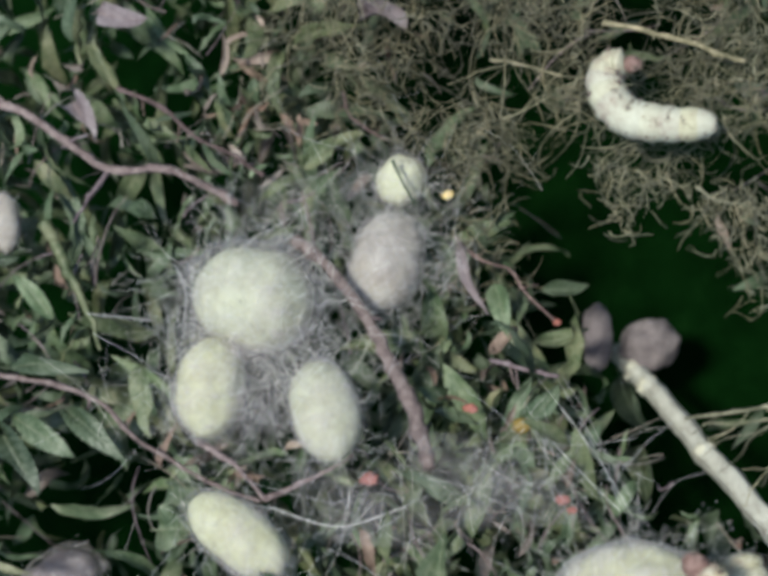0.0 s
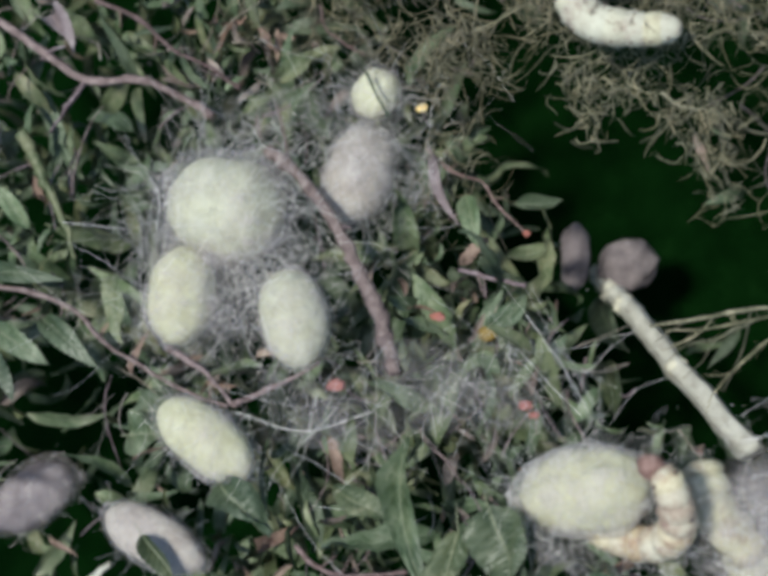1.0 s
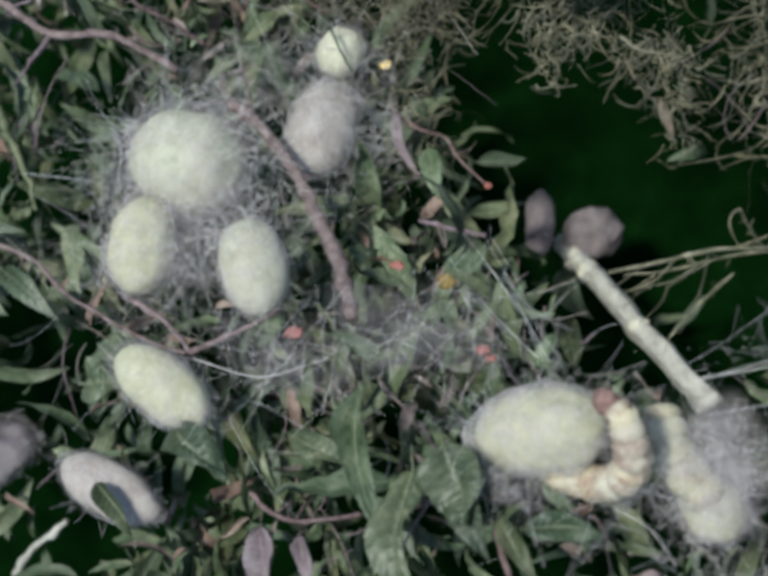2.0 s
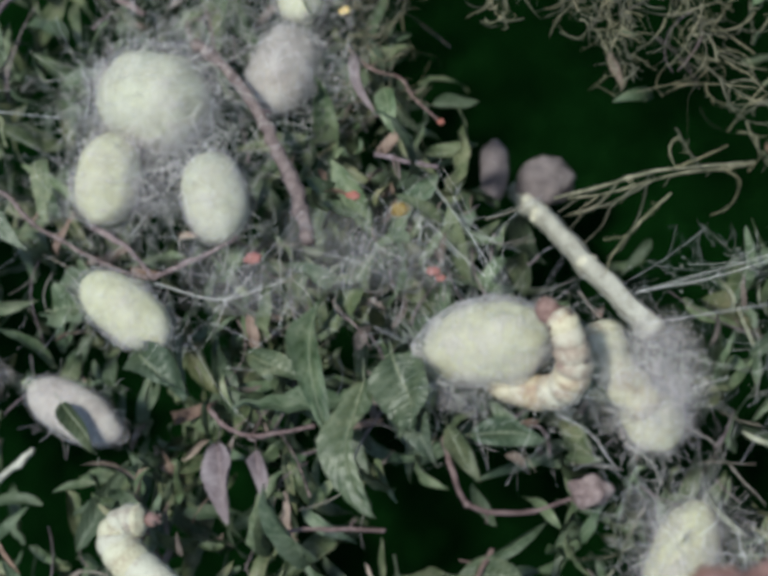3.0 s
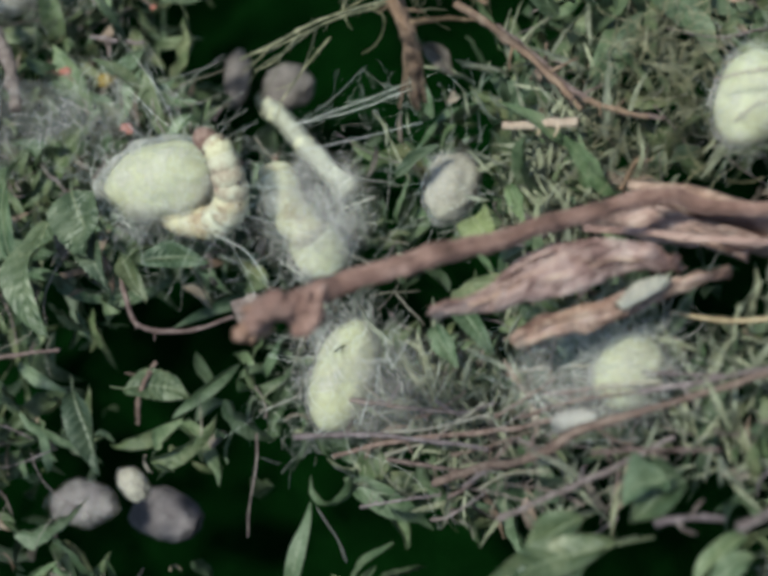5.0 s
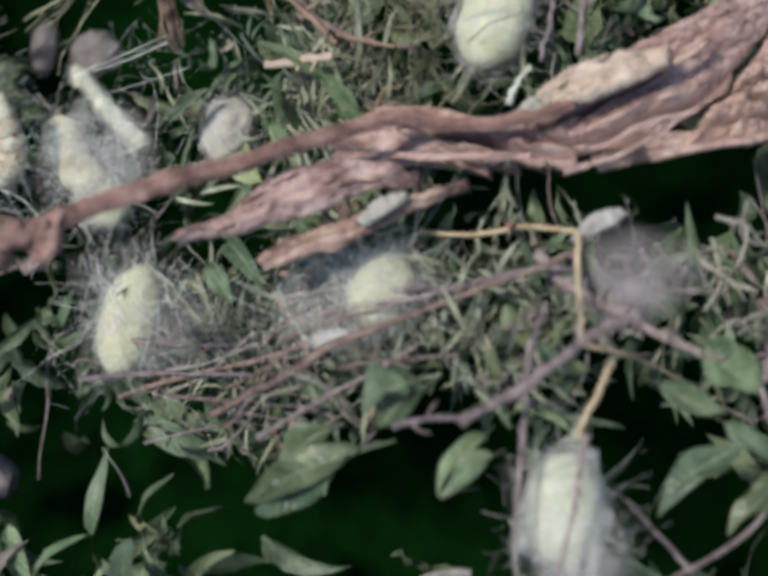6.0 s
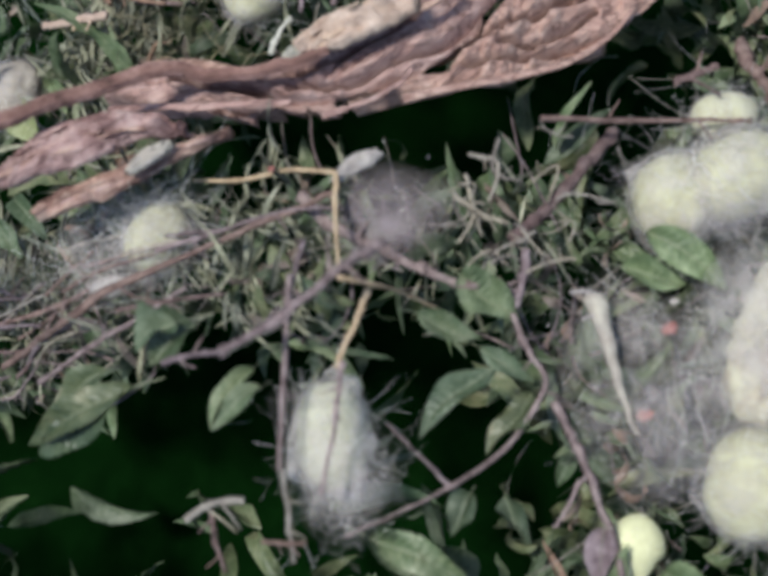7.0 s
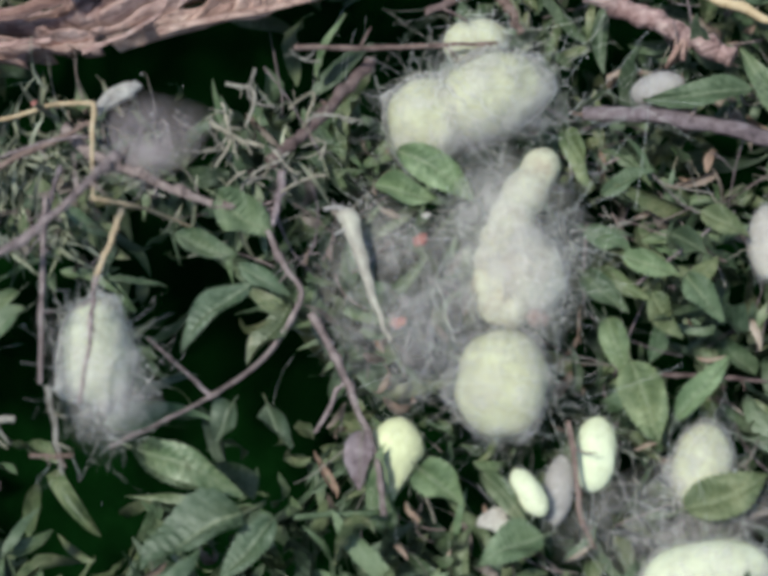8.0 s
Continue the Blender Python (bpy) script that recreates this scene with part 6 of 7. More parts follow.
# straws and sticks round the root
twig([(0.2103, -0.0961, 0.0099), (0.2226, -0.0982, 0.0127), (0.2361, -0.1004, 0.0157)], 0.0036, "pale pinkish broken straw", TAN, taper=1.0, knots=0.05, name="straw", category="straw")
twig([(0.2077, -0.0610, 0.0137), (0.2201, -0.0726, 0.0138), (0.2341, -0.0882, 0.0150), (0.2475, -0.0980, 0.0159), (0.2638, -0.1028, 0.0168)], 0.0027, "thin brown stick lying in grass-like litter", BROWN)
twig([(0.2384, -0.0941, 0.0180), (0.2522, -0.1013, 0.0208), (0.2605, -0.1051, 0.0222)], 0.0019, "short brown straw piece in the litter", FIBRE, name="straw", category="straw")
twig([(0.2514, -0.1275, 0.0208), (0.2547, -0.1215, 0.0213), (0.2588, -0.1157, 0.0219)], 0.0020, "short upright broken straw", FIBRE, name="straw", category="straw")
twig([(0.2978, -0.1349, 0.0276), (0.3009, -0.1274, 0.0275), (0.3055, -0.1233, 0.0277)], 0.0024, "pale splinter leaning on the root", PALE)
twig([(0.3085, -0.1222, 0.0278), (0.3118, -0.1096, 0.0276), (0.3138, -0.0966, 0.0276)], 0.0024, "pinkish thin stick beside a cocoon", TWIG)
twig([(0.3206, -0.1243, 0.0315), (0.3225, -0.1098, 0.0307), (0.3253, -0.0934, 0.0300)], 0.0027, "pinkish bent stick behind the root", TWIG)
twig([(0.2847, -0.1060, 0.0437), (0.2937, -0.1057, 0.0448), (0.3041, -0.1055, 0.0455), (0.3100, -0.1025, 0.0456)], 0.0008, "dark hair-thin rootlet over a cocoon", TWIG)
twig([(0.2899, -0.1199, 0.0422), (0.2975, -0.1152, 0.0430), (0.3063, -0.1145, 0.0436)], 0.0008, "dark hair-thin rootlet across a cocoon", TWIG)

cocoon((0.1509, -0.1460, -0.0235), (0.1366, -0.1818, -0.0311), 0.0207, "long bright cream cocoon under the branch end", seed=15, floss=160, veil=0.6, veil_mat=THINVEIL, group=COC, spread=1.4)
cocoon((0.2586, -0.1736, 0.0142), (0.2481, -0.1955, 0.0199), 0.0190, "cream cocoon in a woolly nest of floss", seed=16, floss=260, veil=1.0, veil_mat=THINVEIL, group=COC, spread=1.5)
cocoon((0.2970, -0.0871, 0.0211), (0.2868, -0.1162, 0.0199), 0.0220, "cream cocoon crossed by thin dark rootlets", seed=17, floss=160, veil=0.8, veil_mat=THINVEIL, group=COC)
silk_web((0.2556, -0.1863, 0.0235), (0.0185, 0.0195, 0.014), 220, 59, "woolly white silk halo round the nested cocoon", sheet=FILM, flat=1.0)
silk_web((0.2372, -0.1832, 0.0123), (0.03, 0.025, 0.01), 300, 38, "grey silk wool beside the nested cocoon", sheet=THINVEIL)
silk_web((0.1448, -0.1629, -0.0235), (0.028, 0.034, 0.01), 260, 39, "fine silk threads round the long cocoon")

# ======== last stretch: cluster ========
cocoon((0.3089, -0.2424, 0.0228), (0.3068, -0.2728, 0.0120), 0.0209, "cream cocoon in a grey tent behind two stalks", seed=18, floss=160, veil=1.3, group=COC)
cocoon((0.4183, -0.1575, -0.0278), (0.4390, -0.1572, -0.0333), 0.0155, "bright cream cocoon under a red stick", seed=19, floss=90, veil=0.5, veil_mat=THINVEIL, group=COC)
cocoon((0.3981, -0.1840, -0.0188), (0.4234, -0.1857, -0.0294), 0.0275, "bright cream cocoon joined to its neighbour", seed=20, floss=120, veil=1.0, veil_mat=VEIL, group=COC)
cocoon((0.4148, -0.1877, -0.0201), (0.4475, -0.1736, -0.0318), 0.0266, "large bright cream cocoon in a dull veil", seed=21, floss=160, veil=1.1, veil_mat=VEIL, group=COC)
cocoon((0.4270, -0.2616, -0.0263), (0.4171, -0.2940, -0.0262), 0.0282, "large smooth pale cocoon below the caterpillar", seed=22, floss=200, veil=1.0, veil_mat=THINVEIL, group=COC, dent=0.04)
cocoon((0.3877, -0.2814, -0.0285), (0.3797, -0.3075, -0.0347), 0.0185, "bright white cocoon held between leaves", LITSILK, seed=23, floss=60, veil=0, group=COC, tail=0.8)
cocoon((0.4480, -0.2903, -0.0391), (0.4420, -0.3133, -0.0400), 0.0132, "bright white cocoon behind a dark stalk", LITSILK, seed=24, floss=60, veil=0, group=COC)
cocoon((0.4800, -0.2975, -0.0469), (0.4710, -0.3226, -0.0476), 0.0176, "cream cocoon in grey silk beside leaves", seed=25, floss=90, veil=0.9, group=COC)
cocoon((0.4213, -0.3053, -0.0279), (0.4284, -0.3202, -0.0302), 0.0087, "narrow bright cocoon half under a leaf", LITSILK, seed=26, floss=30, veil=0, group=COC)
cocoon((0.4347, -0.2994, -0.0427), (0.4288, -0.3203, -0.0423), 0.0093, "mauve-grey cocoon beside the bright one", DULLSILK, 27, 30, 0.5, THINVEIL, group=COC)
cocoon((0.4528, -0.3436, -0.0381), (0.4899, -0.3429, -0.0453), 0.0190, "large bright cocoon under strands of silk", LITSILK, seed=28, floss=120, veil=0.6, group=COC)
cocoon((0.4749, -0.1819, -0.0470), (0.4922, -0.1800, -0.0490), 0.0104, "pale silk-covered cocoon under a green leaf", DULLSILK, 64, 30, 0.6, THINVEIL, group=COC)
cocoon((0.5107, -0.2299, -0.0487), (0.5067, -0.2548, -0.0473), 0.0123, "pale cocoon among green leaves", DULLSILK, 29, 40, 0.6, THINVEIL, group=COC)
caterpillar([(0.4342, -0.2592, -0.0220), (0.4262, -0.2538, -0.0197), (0.4266, -0.2425, -0.0194), (0.4306, -0.2322, -0.0204), (0.4382, -0.2195, -0.0229), (0.4489, -0.2039, -0.0270)], 0.0150, "cream caterpillar dimly seen in dense floss", 45, 0.5, False, False, 9, 0.0, 0.085, WORM, 8)
cocoon((0.4179, -0.2471, -0.0240), (0.4472, -0.2455, -0.0240), 0.0250, "cream half-spun cocoon round a caterpillar", WORM, 65, 200, 0.8, THINVEIL, 0.14, COC, 1.5)
silk_web((0.4312, -0.2389, -0.0207), (0.03, 0.042, 0.016), 260, 50, "dense woolly silk round a caterpillar", sheet=VEIL, flat=0.9)
silk_web((0.3911, -0.2439, -0.0186), (0.03, 0.045, 0.012), 120, 51, "grey silk gauze with caught scraps", sheet=THINVEIL)
silk_web((0.4244, -0.1776, -0.0297), (0.06, 0.035, 0.012), 200, 52, "silk threads round the bright cocoons")
silk_web((0.4608, -0.3239, -0.0459), (0.045, 0.02, 0.012), 120, 53, "fine silk strands over the lower cocoons", sheet=THINVEIL)


# twigs, stalks and leaves of the last stretch
twig([(0.1339, -0.1892, -0.0121), (0.1542, -0.1884, -0.0162), (0.1725, -0.1906, -0.0166), (0.2080, -0.2029, 0.0074)], 0.0028, "thin pinkish twig along the lower leaves")
twig([(0.1835, -0.2067, -0.0138), (0.2014, -0.2068, 0.0007), (0.2284, -0.2139, 0.0325), (0.2454, -0.2066, 0.0349), (0.2649, -0.2024, 0.0366), (0.2880, -0.1968, 0.0365), (0.3100, -0.1903, 0.0342), (0.3186, -0.1865, 0.0328)], 0.0038, "long reddish-mauve twig below the nested cocoon", BROWN)
twig([(0.2187, -0.2302, 0.0286), (0.2428, -0.2245, 0.0394), (0.2593, -0.2174, 0.0381), (0.2708, -0.2108, 0.0361)], 0.0026, "thin pinkish-brown twig on the leaves")
twig([(0.1450, -0.1945, -0.0196), (0.1665, -0.1900, -0.0210), (0.2028, -0.1941, -0.0031), (0.2348, -0.1990, 0.0219)], 0.0023, "thin brown twig under the others", BROWN)
twig([(0.2613, -0.1967, 0.0351), (0.2806, -0.1958, 0.0371), (0.3001, -0.1925, 0.0363), (0.3185, -0.1929, 0.0334)], 0.0022, "thin mauve stalk beside the long twig")
twig([(0.2952, -0.2463, 0.0720), (0.3078, -0.2376, 0.0650), (0.3160, -0.2325, 0.0640), (0.3257, -0.2260, 0.0634), (0.3340, -0.2245, 0.0690), (0.3440, -0.2261, 0.0788)], 0.0038, "mauve-grey forked twig standing over leaves", taper=1.1)
twig([(0.2693, -0.2393, 0.0521), (0.2776, -0.2378, 0.0507), (0.2870, -0.2378, 0.0487)], 0.0025, "short mauve twig end", TWIG)
twig([(0.2653, -0.1659, 0.0140), (0.2744, -0.1699, 0.0190), (0.2857, -0.1737, 0.0240), (0.3028, -0.1760, 0.0290), (0.3187, -0.1821, 0.0340)], 0.0016, "thin yellow bent straw stalk", STRAW, taper=1.0, knots=0.06, side=[([(0.3187, -0.1821, 0.0340), (0.3196, -0.2015, 0.0395), (0.3214, -0.2199, 0.0450)], 0.0024), ([(0.3214, -0.2199, 0.0450), (0.3315, -0.2204, 0.0333), (0.3370, -0.2210, 0.0217), (0.3433, -0.2227, 0.0100)], 0.0020)], name="straw", category="straw")
twig([(0.3279, -0.2224, 0.0400), (0.3240, -0.2312, 0.0387), (0.3197, -0.2374, 0.0373), (0.3162, -0.2436, 0.0360)], 0.0024, "thin yellowish-brown hanging stalk", STRAW)
twig([(0.3112, -0.2065, 0.0446), (0.3083, -0.2168, 0.0460), (0.3063, -0.2283, 0.0463), (0.3033, -0.2470, 0.0436)], 0.0021, "grey upright stalk before a cocoon")
twig([(0.3077, -0.2175, 0.0482), (0.3052, -0.2375, 0.0473), (0.3015, -0.2573, 0.0426), (0.2981, -0.2713, 0.0379)], 0.0022, "grey withered stalk in silk beside a cocoon", TWIG)
twig([(0.3216, -0.2456, 0.0462), (0.3192, -0.2534, 0.0446), (0.3162, -0.2635, 0.0419), (0.3102, -0.2799, 0.0376)], 0.0024, "grey withered stalk crossing a cocoon", TWIG)
twig([(0.2955, -0.2685, 0.0280), (0.2950, -0.2816, 0.0223), (0.2942, -0.2935, 0.0178)], 0.0020, "thin pale stalk with a white tip",CURL)
twig([(0.2633, -0.2775, 0.0228), (0.2711, -0.2741, 0.0225), (0.2809, -0.2734, 0.0202)], 0.0031, "pale brown broken twig over a dark hollow",CURL)
twig([(0.2708, -0.2754, 0.0220), (0.2705, -0.2833, 0.0183), (0.2715, -0.2928, 0.0138)], 0.0023, "brown stalk hanging in the dark hollow", BROWN)
twig([(0.3635, -0.1998, 0.0013), (0.3739, -0.1880, -0.0070), (0.3856, -0.1717, -0.0167), (0.3933, -0.1584, -0.0239)], 0.0056, "straight red-brown twig beside the bright cocoons", BROWN, taper=0.9)
twig([(0.3765, -0.1629, 0.0044), (0.3964, -0.1626, -0.0072), (0.4179, -0.1633, -0.0156), (0.4374, -0.1648, -0.0215)], 0.0025, "straight red stick over the bright cocoons", BROWN, taper=0.6, knots=0.08)
twig([(0.4362, -0.1366, -0.0230), (0.4390, -0.1440, -0.0241), (0.4426, -0.1504, -0.0256), (0.4450, -0.1590, -0.0273)], 0.0067, "split red-brown wood sliver", BROWN, taper=0.5)
twig([(0.4151, -0.1459, -0.0231), (0.4217, -0.1441, -0.0247), (0.4301, -0.1418, -0.0263)], 0.0040, "brown twig stub above the cocoons", BROWN)
twig([(0.3045, -0.1832, 0.0262), (0.3111, -0.1921, 0.0269), (0.3244, -0.2019, 0.0243), (0.3299, -0.2050, 0.0223), (0.3404, -0.2122, 0.0174), (0.3535, -0.2158, 0.0101)], 0.0046, "smooth mauve twig over the dark leaves")
twig([(0.3674, -0.2043, 0.0029), (0.3662, -0.2127, 0.0031), (0.3639, -0.2191, 0.0038), (0.3612, -0.2246, 0.0044)], 0.0037, "pale mauve twig stub in silk")
twig([(0.3623, -0.2253, 0.0077), (0.3655, -0.2362, 0.0039), (0.3691, -0.2443, 0.0004), (0.3659, -0.2514, 0.0003), (0.3555, -0.2640, 0.0015), (0.3390, -0.2747, 0.0066), (0.3248, -0.2815, 0.0120), (0.3099, -0.2875, 0.0169)], 0.0029, "curved mauve twig over the leaves", side=[([(0.3388, -0.2745, 0.0059), (0.3336, -0.2672, 0.0114), (0.3253, -0.2570, 0.0201)], 0.0018)])
twig([(0.3698, -0.2504, -0.0050), (0.3739, -0.2626, -0.0103), (0.3764, -0.2748, -0.0141), (0.3812, -0.2935, -0.0189), (0.3812, -0.3130, -0.0217)], 0.0040, "dark mauve twig holding a cocoon", side=[([(0.3736, -0.2730, -0.0128), (0.3695, -0.2801, -0.0131), (0.3642, -0.2862, -0.0127)], 0.0023)])
twig([(0.3854, -0.2202, -0.0022), (0.3870, -0.2314, -0.0045), (0.3891, -0.2470, -0.0083), (0.3921, -0.2623, -0.0124)], 0.0074, "pale frayed pointed stalk coated with silk", DULLSILK, taper=0.14, knots=0.05, sides=12, stubs=0, side=[([(0.3866, -0.2212, -0.0030), (0.3833, -0.2192, -0.0010), (0.3794, -0.2194, 0.0010)], 0.0031), ([(0.3868, -0.2267, -0.0037), (0.3840, -0.2266, -0.0023), (0.3814, -0.2277, -0.0011)], 0.0023)])
twig([(0.4582, -0.1851, -0.045), (0.4755, -0.1903, -0.045), (0.4937, -0.1979, -0.045), (0.5182, -0.2105, -0.045)], 0.0072, "dull mauve-brown smooth fallen stick", TWIG, taper=1.0, knots=0.05)
twig([(0.4678, -0.1448, -0.0370), (0.4819, -0.1541, -0.0429), (0.4961, -0.1653, -0.0452), (0.5101, -0.1771, -0.0457)], 0.0085, "thick brown root beyond the cocoons", TORN, taper=0.8, name="root", category="root")
twig([(0.5049, -0.1526, -0.0454), (0.5163, -0.1613, -0.0458), (0.5271, -0.1716, -0.0459)], 0.0046, "pale tan stick over the root", STRAW)
twig([(0.4405, -0.2941, -0.0256), (0.4404, -0.3076, -0.0270), (0.4395, -0.3225, -0.0275), (0.4423, -0.3334, -0.0277)], 0.0021, "dark thin stalk before a bright cocoon", BROWN)
twig([(0.4686, -0.2817, -0.0367), (0.4822, -0.2842, -0.0396), (0.5001, -0.2890, -0.0423)], 0.0018, "thin brown twig among green leaves", BROWN)
twig([(0.4668, -0.2512, -0.0367), (0.4802, -0.2431, -0.0398), (0.5004, -0.2311, -0.0438)], 0.0012, "thin grey stalk among green leaves", TWIG)
twig([(0.2862, -0.2871, 0.0226), (0.2930, -0.2878, 0.0203), (0.2985, -0.2884, 0.0184)], 0.0021, "short reddish twig piece", BROWN)
twig([(0.3544, -0.3101, -0.0157), (0.3657, -0.3106, -0.0196), (0.3787, -0.3115, -0.0230)], 0.0024, "green leaf stalk by the cocoon", FRESH)
for seed, (a, b, w) in enumerate((([(0.3541, -0.1730, 0.0106), (0.3621, -0.1764, 0.0060), (0.3585, -0.1889, 0.0083)], 0, 10), ([(0.3627, -0.1674, 0.0054), (0.3606, -0.1783, 0.0070), (0.3672, -0.1817, 0.0030)], 0, 9), ([(0.3496, -0.1880, 0.0152), (0.3561, -0.1933, 0.0117), (0.3639, -0.1967, 0.0071)], 0, 14), ([(0.3708, -0.1806, -0.0012), (0.3781, -0.1749, -0.0060), (0.3743, -0.1877, -0.0033)], 0, 8), ([(0.3534, -0.1836, 0.0111), (0.3540, -0.1941, 0.0108), (0.3493, -0.2025, 0.0132)], 0, 10))):
    twig(a, 0.0002 * w * 0.8, "pale curly dry rootlet below the root", CURL)
rng = np.random.default_rng(19)
for k in range(18):
    c = np.array((0.3590, -0.1926, 0.0100)) + rng.normal(0, 1, 3) * (0.018, 0.013, 0.002)
    p = curly(1, 6, np.array([rng.uniform(0.002, 0.0045)]), 0.35, rng, c[None], rng.normal(0, 1, (1, 3)) * (1, 1, 0.2))[0]
    fork = curly(1, 4, np.array([0.0022]), 0.35, rng, p[3][None], rng.normal(0, 1, (1, 3)) * (1, 1, 0.2))[0]
    twig([tuple(q) for q in p], rng.uniform(0.0007, 0.0014), "pale curly forked rootlet in the brushwood", CURL, taper=0.5, stubs=1, side=[([tuple(q) for q in fork], 0.0008)])
rng = np.random.default_rng(8)
for k in range(20):
    a, b = np.array((0.1565, -0.1962, -0.0193)), np.array((0.2651, -0.1951, 0.0290))
    across = np.array((b[1] - a[1], a[0] - b[0], 0)) / np.linalg.norm(b - a)
    c = a + (b - a) * rng.uniform(-0.1, 0.95) + across * rng.uniform(-0.022, 0.026)
    d = (b - a) * rng.uniform(0.15, 0.4) + across * rng.normal(0, 0.006)
    pts = [c, c + d * 0.4 + rng.normal(0, 0.001, 3), c + d]
    pts = [(q[0], q[1], float(bed(q[0], q[1])) + 0.004 + rng.uniform(0, 0.004)) for q in pts]
    twig(pts, rng.uniform(0.0012, 0.0024), "thin pinkish broken twig in the brushwood", (TWIG, BROWN, CURL)[k % 3], knots=0.12)
silk_web((0.3305, -0.1927, 0.0238), (0.026, 0.018, 0.006), 30, 54, "dusty mauve silk tent in the shade", sheet=MAUVEVEIL)
silk_web((0.3094, -0.2684, 0.0168), (0.02, 0.026, 0.01), 200, 55, "grey silk tent round a cocoon", sheet=THINVEIL)
for at, sz in (((0.3946, -0.2558, -0.0140), 0.0043), ((0.4050, -0.2301, -0.0146), 0.0047), ((0.2275, -0.1833, 0.0460), 0.0016), ((0.0282, -0.0400, -0.0115), 0.0040), ((0.0665, -0.0756, 0.0005), 0.0031), ((0.2989, -0.1773, 0.0351), 0.0020)):
    bud(at, sz)
for at, sz in (((0.4069, -0.2204, -0.0188), 0.0026), ((0.4125, -0.3179, -0.0328), 0.0089)):
    bud(at, sz, DULLSILK, "small white silk scrap on the leaves", "silk_scrap", "silk scrap")
# pale petals and scraps
leaf((-0.0113, -0.1308, -0.0054), (-0.0085, -0.1580, -0.0095), 0.0102, PETAL, "papery mauve-white withered petal", 0.7, 0.8, 2.2, 1)
leaf((0.0024, -0.1325, -0.0047), (0.0078, -0.1533, -0.0065), 0.0055, PETAL, "narrow mauve-white withered petal", 0.9, 0.9, 2.2, 2)
leaf((-0.0189, 0.1081, -0.0194), (-0.0018, 0.1011, -0.0199), 0.0090, PETAL, "small mauve withered petal", 0.9, 0.9, 2.2, 3)
leaf((-0.1133, 0.1072, 0.0074), (-0.0921, 0.1051, 0.0055), 0.0090, PETAL, "small pinkish withered petal", 0.9, 0.9, 2.2, 4)
leaf((-0.1206, 0.0726, 0.0073), (-0.1109, 0.0572, 0.0063), 0.0090, PETAL, "pinkish-grey dry petal among leaves", 0.9, 0.9, 2.2, 5)
# larger leaves
BIG = "large dull green leaf with ribbed veins lying in the heap"
LONG = "long narrow dull green curled leaf"
SMALL = "small wilted green leaf on top of the heap"
GREEN = "fresh bright green leaf beside the cocoons"
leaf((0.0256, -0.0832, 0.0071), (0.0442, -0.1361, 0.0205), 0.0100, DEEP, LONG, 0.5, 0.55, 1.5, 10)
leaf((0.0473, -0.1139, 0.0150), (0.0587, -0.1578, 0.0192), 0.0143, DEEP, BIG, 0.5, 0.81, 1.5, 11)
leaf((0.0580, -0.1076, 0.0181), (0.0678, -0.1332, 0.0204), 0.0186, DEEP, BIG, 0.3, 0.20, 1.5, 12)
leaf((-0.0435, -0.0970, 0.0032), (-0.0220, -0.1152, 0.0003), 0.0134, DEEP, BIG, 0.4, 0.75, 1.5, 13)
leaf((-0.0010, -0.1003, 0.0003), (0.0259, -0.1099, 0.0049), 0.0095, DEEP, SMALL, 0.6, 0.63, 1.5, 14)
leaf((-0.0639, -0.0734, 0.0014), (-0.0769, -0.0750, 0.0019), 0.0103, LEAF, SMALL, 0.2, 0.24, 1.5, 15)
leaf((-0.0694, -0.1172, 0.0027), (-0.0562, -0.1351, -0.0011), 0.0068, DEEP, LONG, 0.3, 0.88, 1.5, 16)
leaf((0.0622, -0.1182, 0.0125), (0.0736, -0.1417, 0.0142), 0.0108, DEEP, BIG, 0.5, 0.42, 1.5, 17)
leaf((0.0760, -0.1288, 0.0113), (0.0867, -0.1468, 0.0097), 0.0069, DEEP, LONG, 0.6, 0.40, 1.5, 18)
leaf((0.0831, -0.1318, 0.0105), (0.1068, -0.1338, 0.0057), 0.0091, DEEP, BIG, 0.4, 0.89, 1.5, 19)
leaf((-0.0872, -0.0263, 0.0042), (-0.0795, -0.0525, 0.0054), 0.0079, LEAF, LONG, 0.8, 0.25, 1.5, 20)
leaf((-0.1396, -0.0252, 0.0047), (-0.1081, -0.0293, 0.0040), 0.0070, LEAF, LONG, 0.7, 0.61, 1.5, 21)
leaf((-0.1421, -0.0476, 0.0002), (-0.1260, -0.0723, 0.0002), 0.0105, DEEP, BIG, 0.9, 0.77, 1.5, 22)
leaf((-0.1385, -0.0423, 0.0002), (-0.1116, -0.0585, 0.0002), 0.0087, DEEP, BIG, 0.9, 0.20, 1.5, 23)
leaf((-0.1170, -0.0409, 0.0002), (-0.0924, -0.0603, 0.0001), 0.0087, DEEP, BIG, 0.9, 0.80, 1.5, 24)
leaf((-0.1247, -0.0071, 0.0020), (-0.1428, 0.0094, 0.0046), 0.0064, LEAF, LONG, 0.6, 0.57, 1.5, 25)
leaf((-0.0403, 0.0520, -0.0219), (-0.0185, 0.0649, -0.0288), 0.0083, LEAF, LONG, 0.8, 0.28, 1.5, 26)
leaf((-0.0448, 0.0973, -0.0179), (-0.0192, 0.1038, -0.0206), 0.0062, FRESH, LONG, 0.6, 0.89, 1.5, 27)
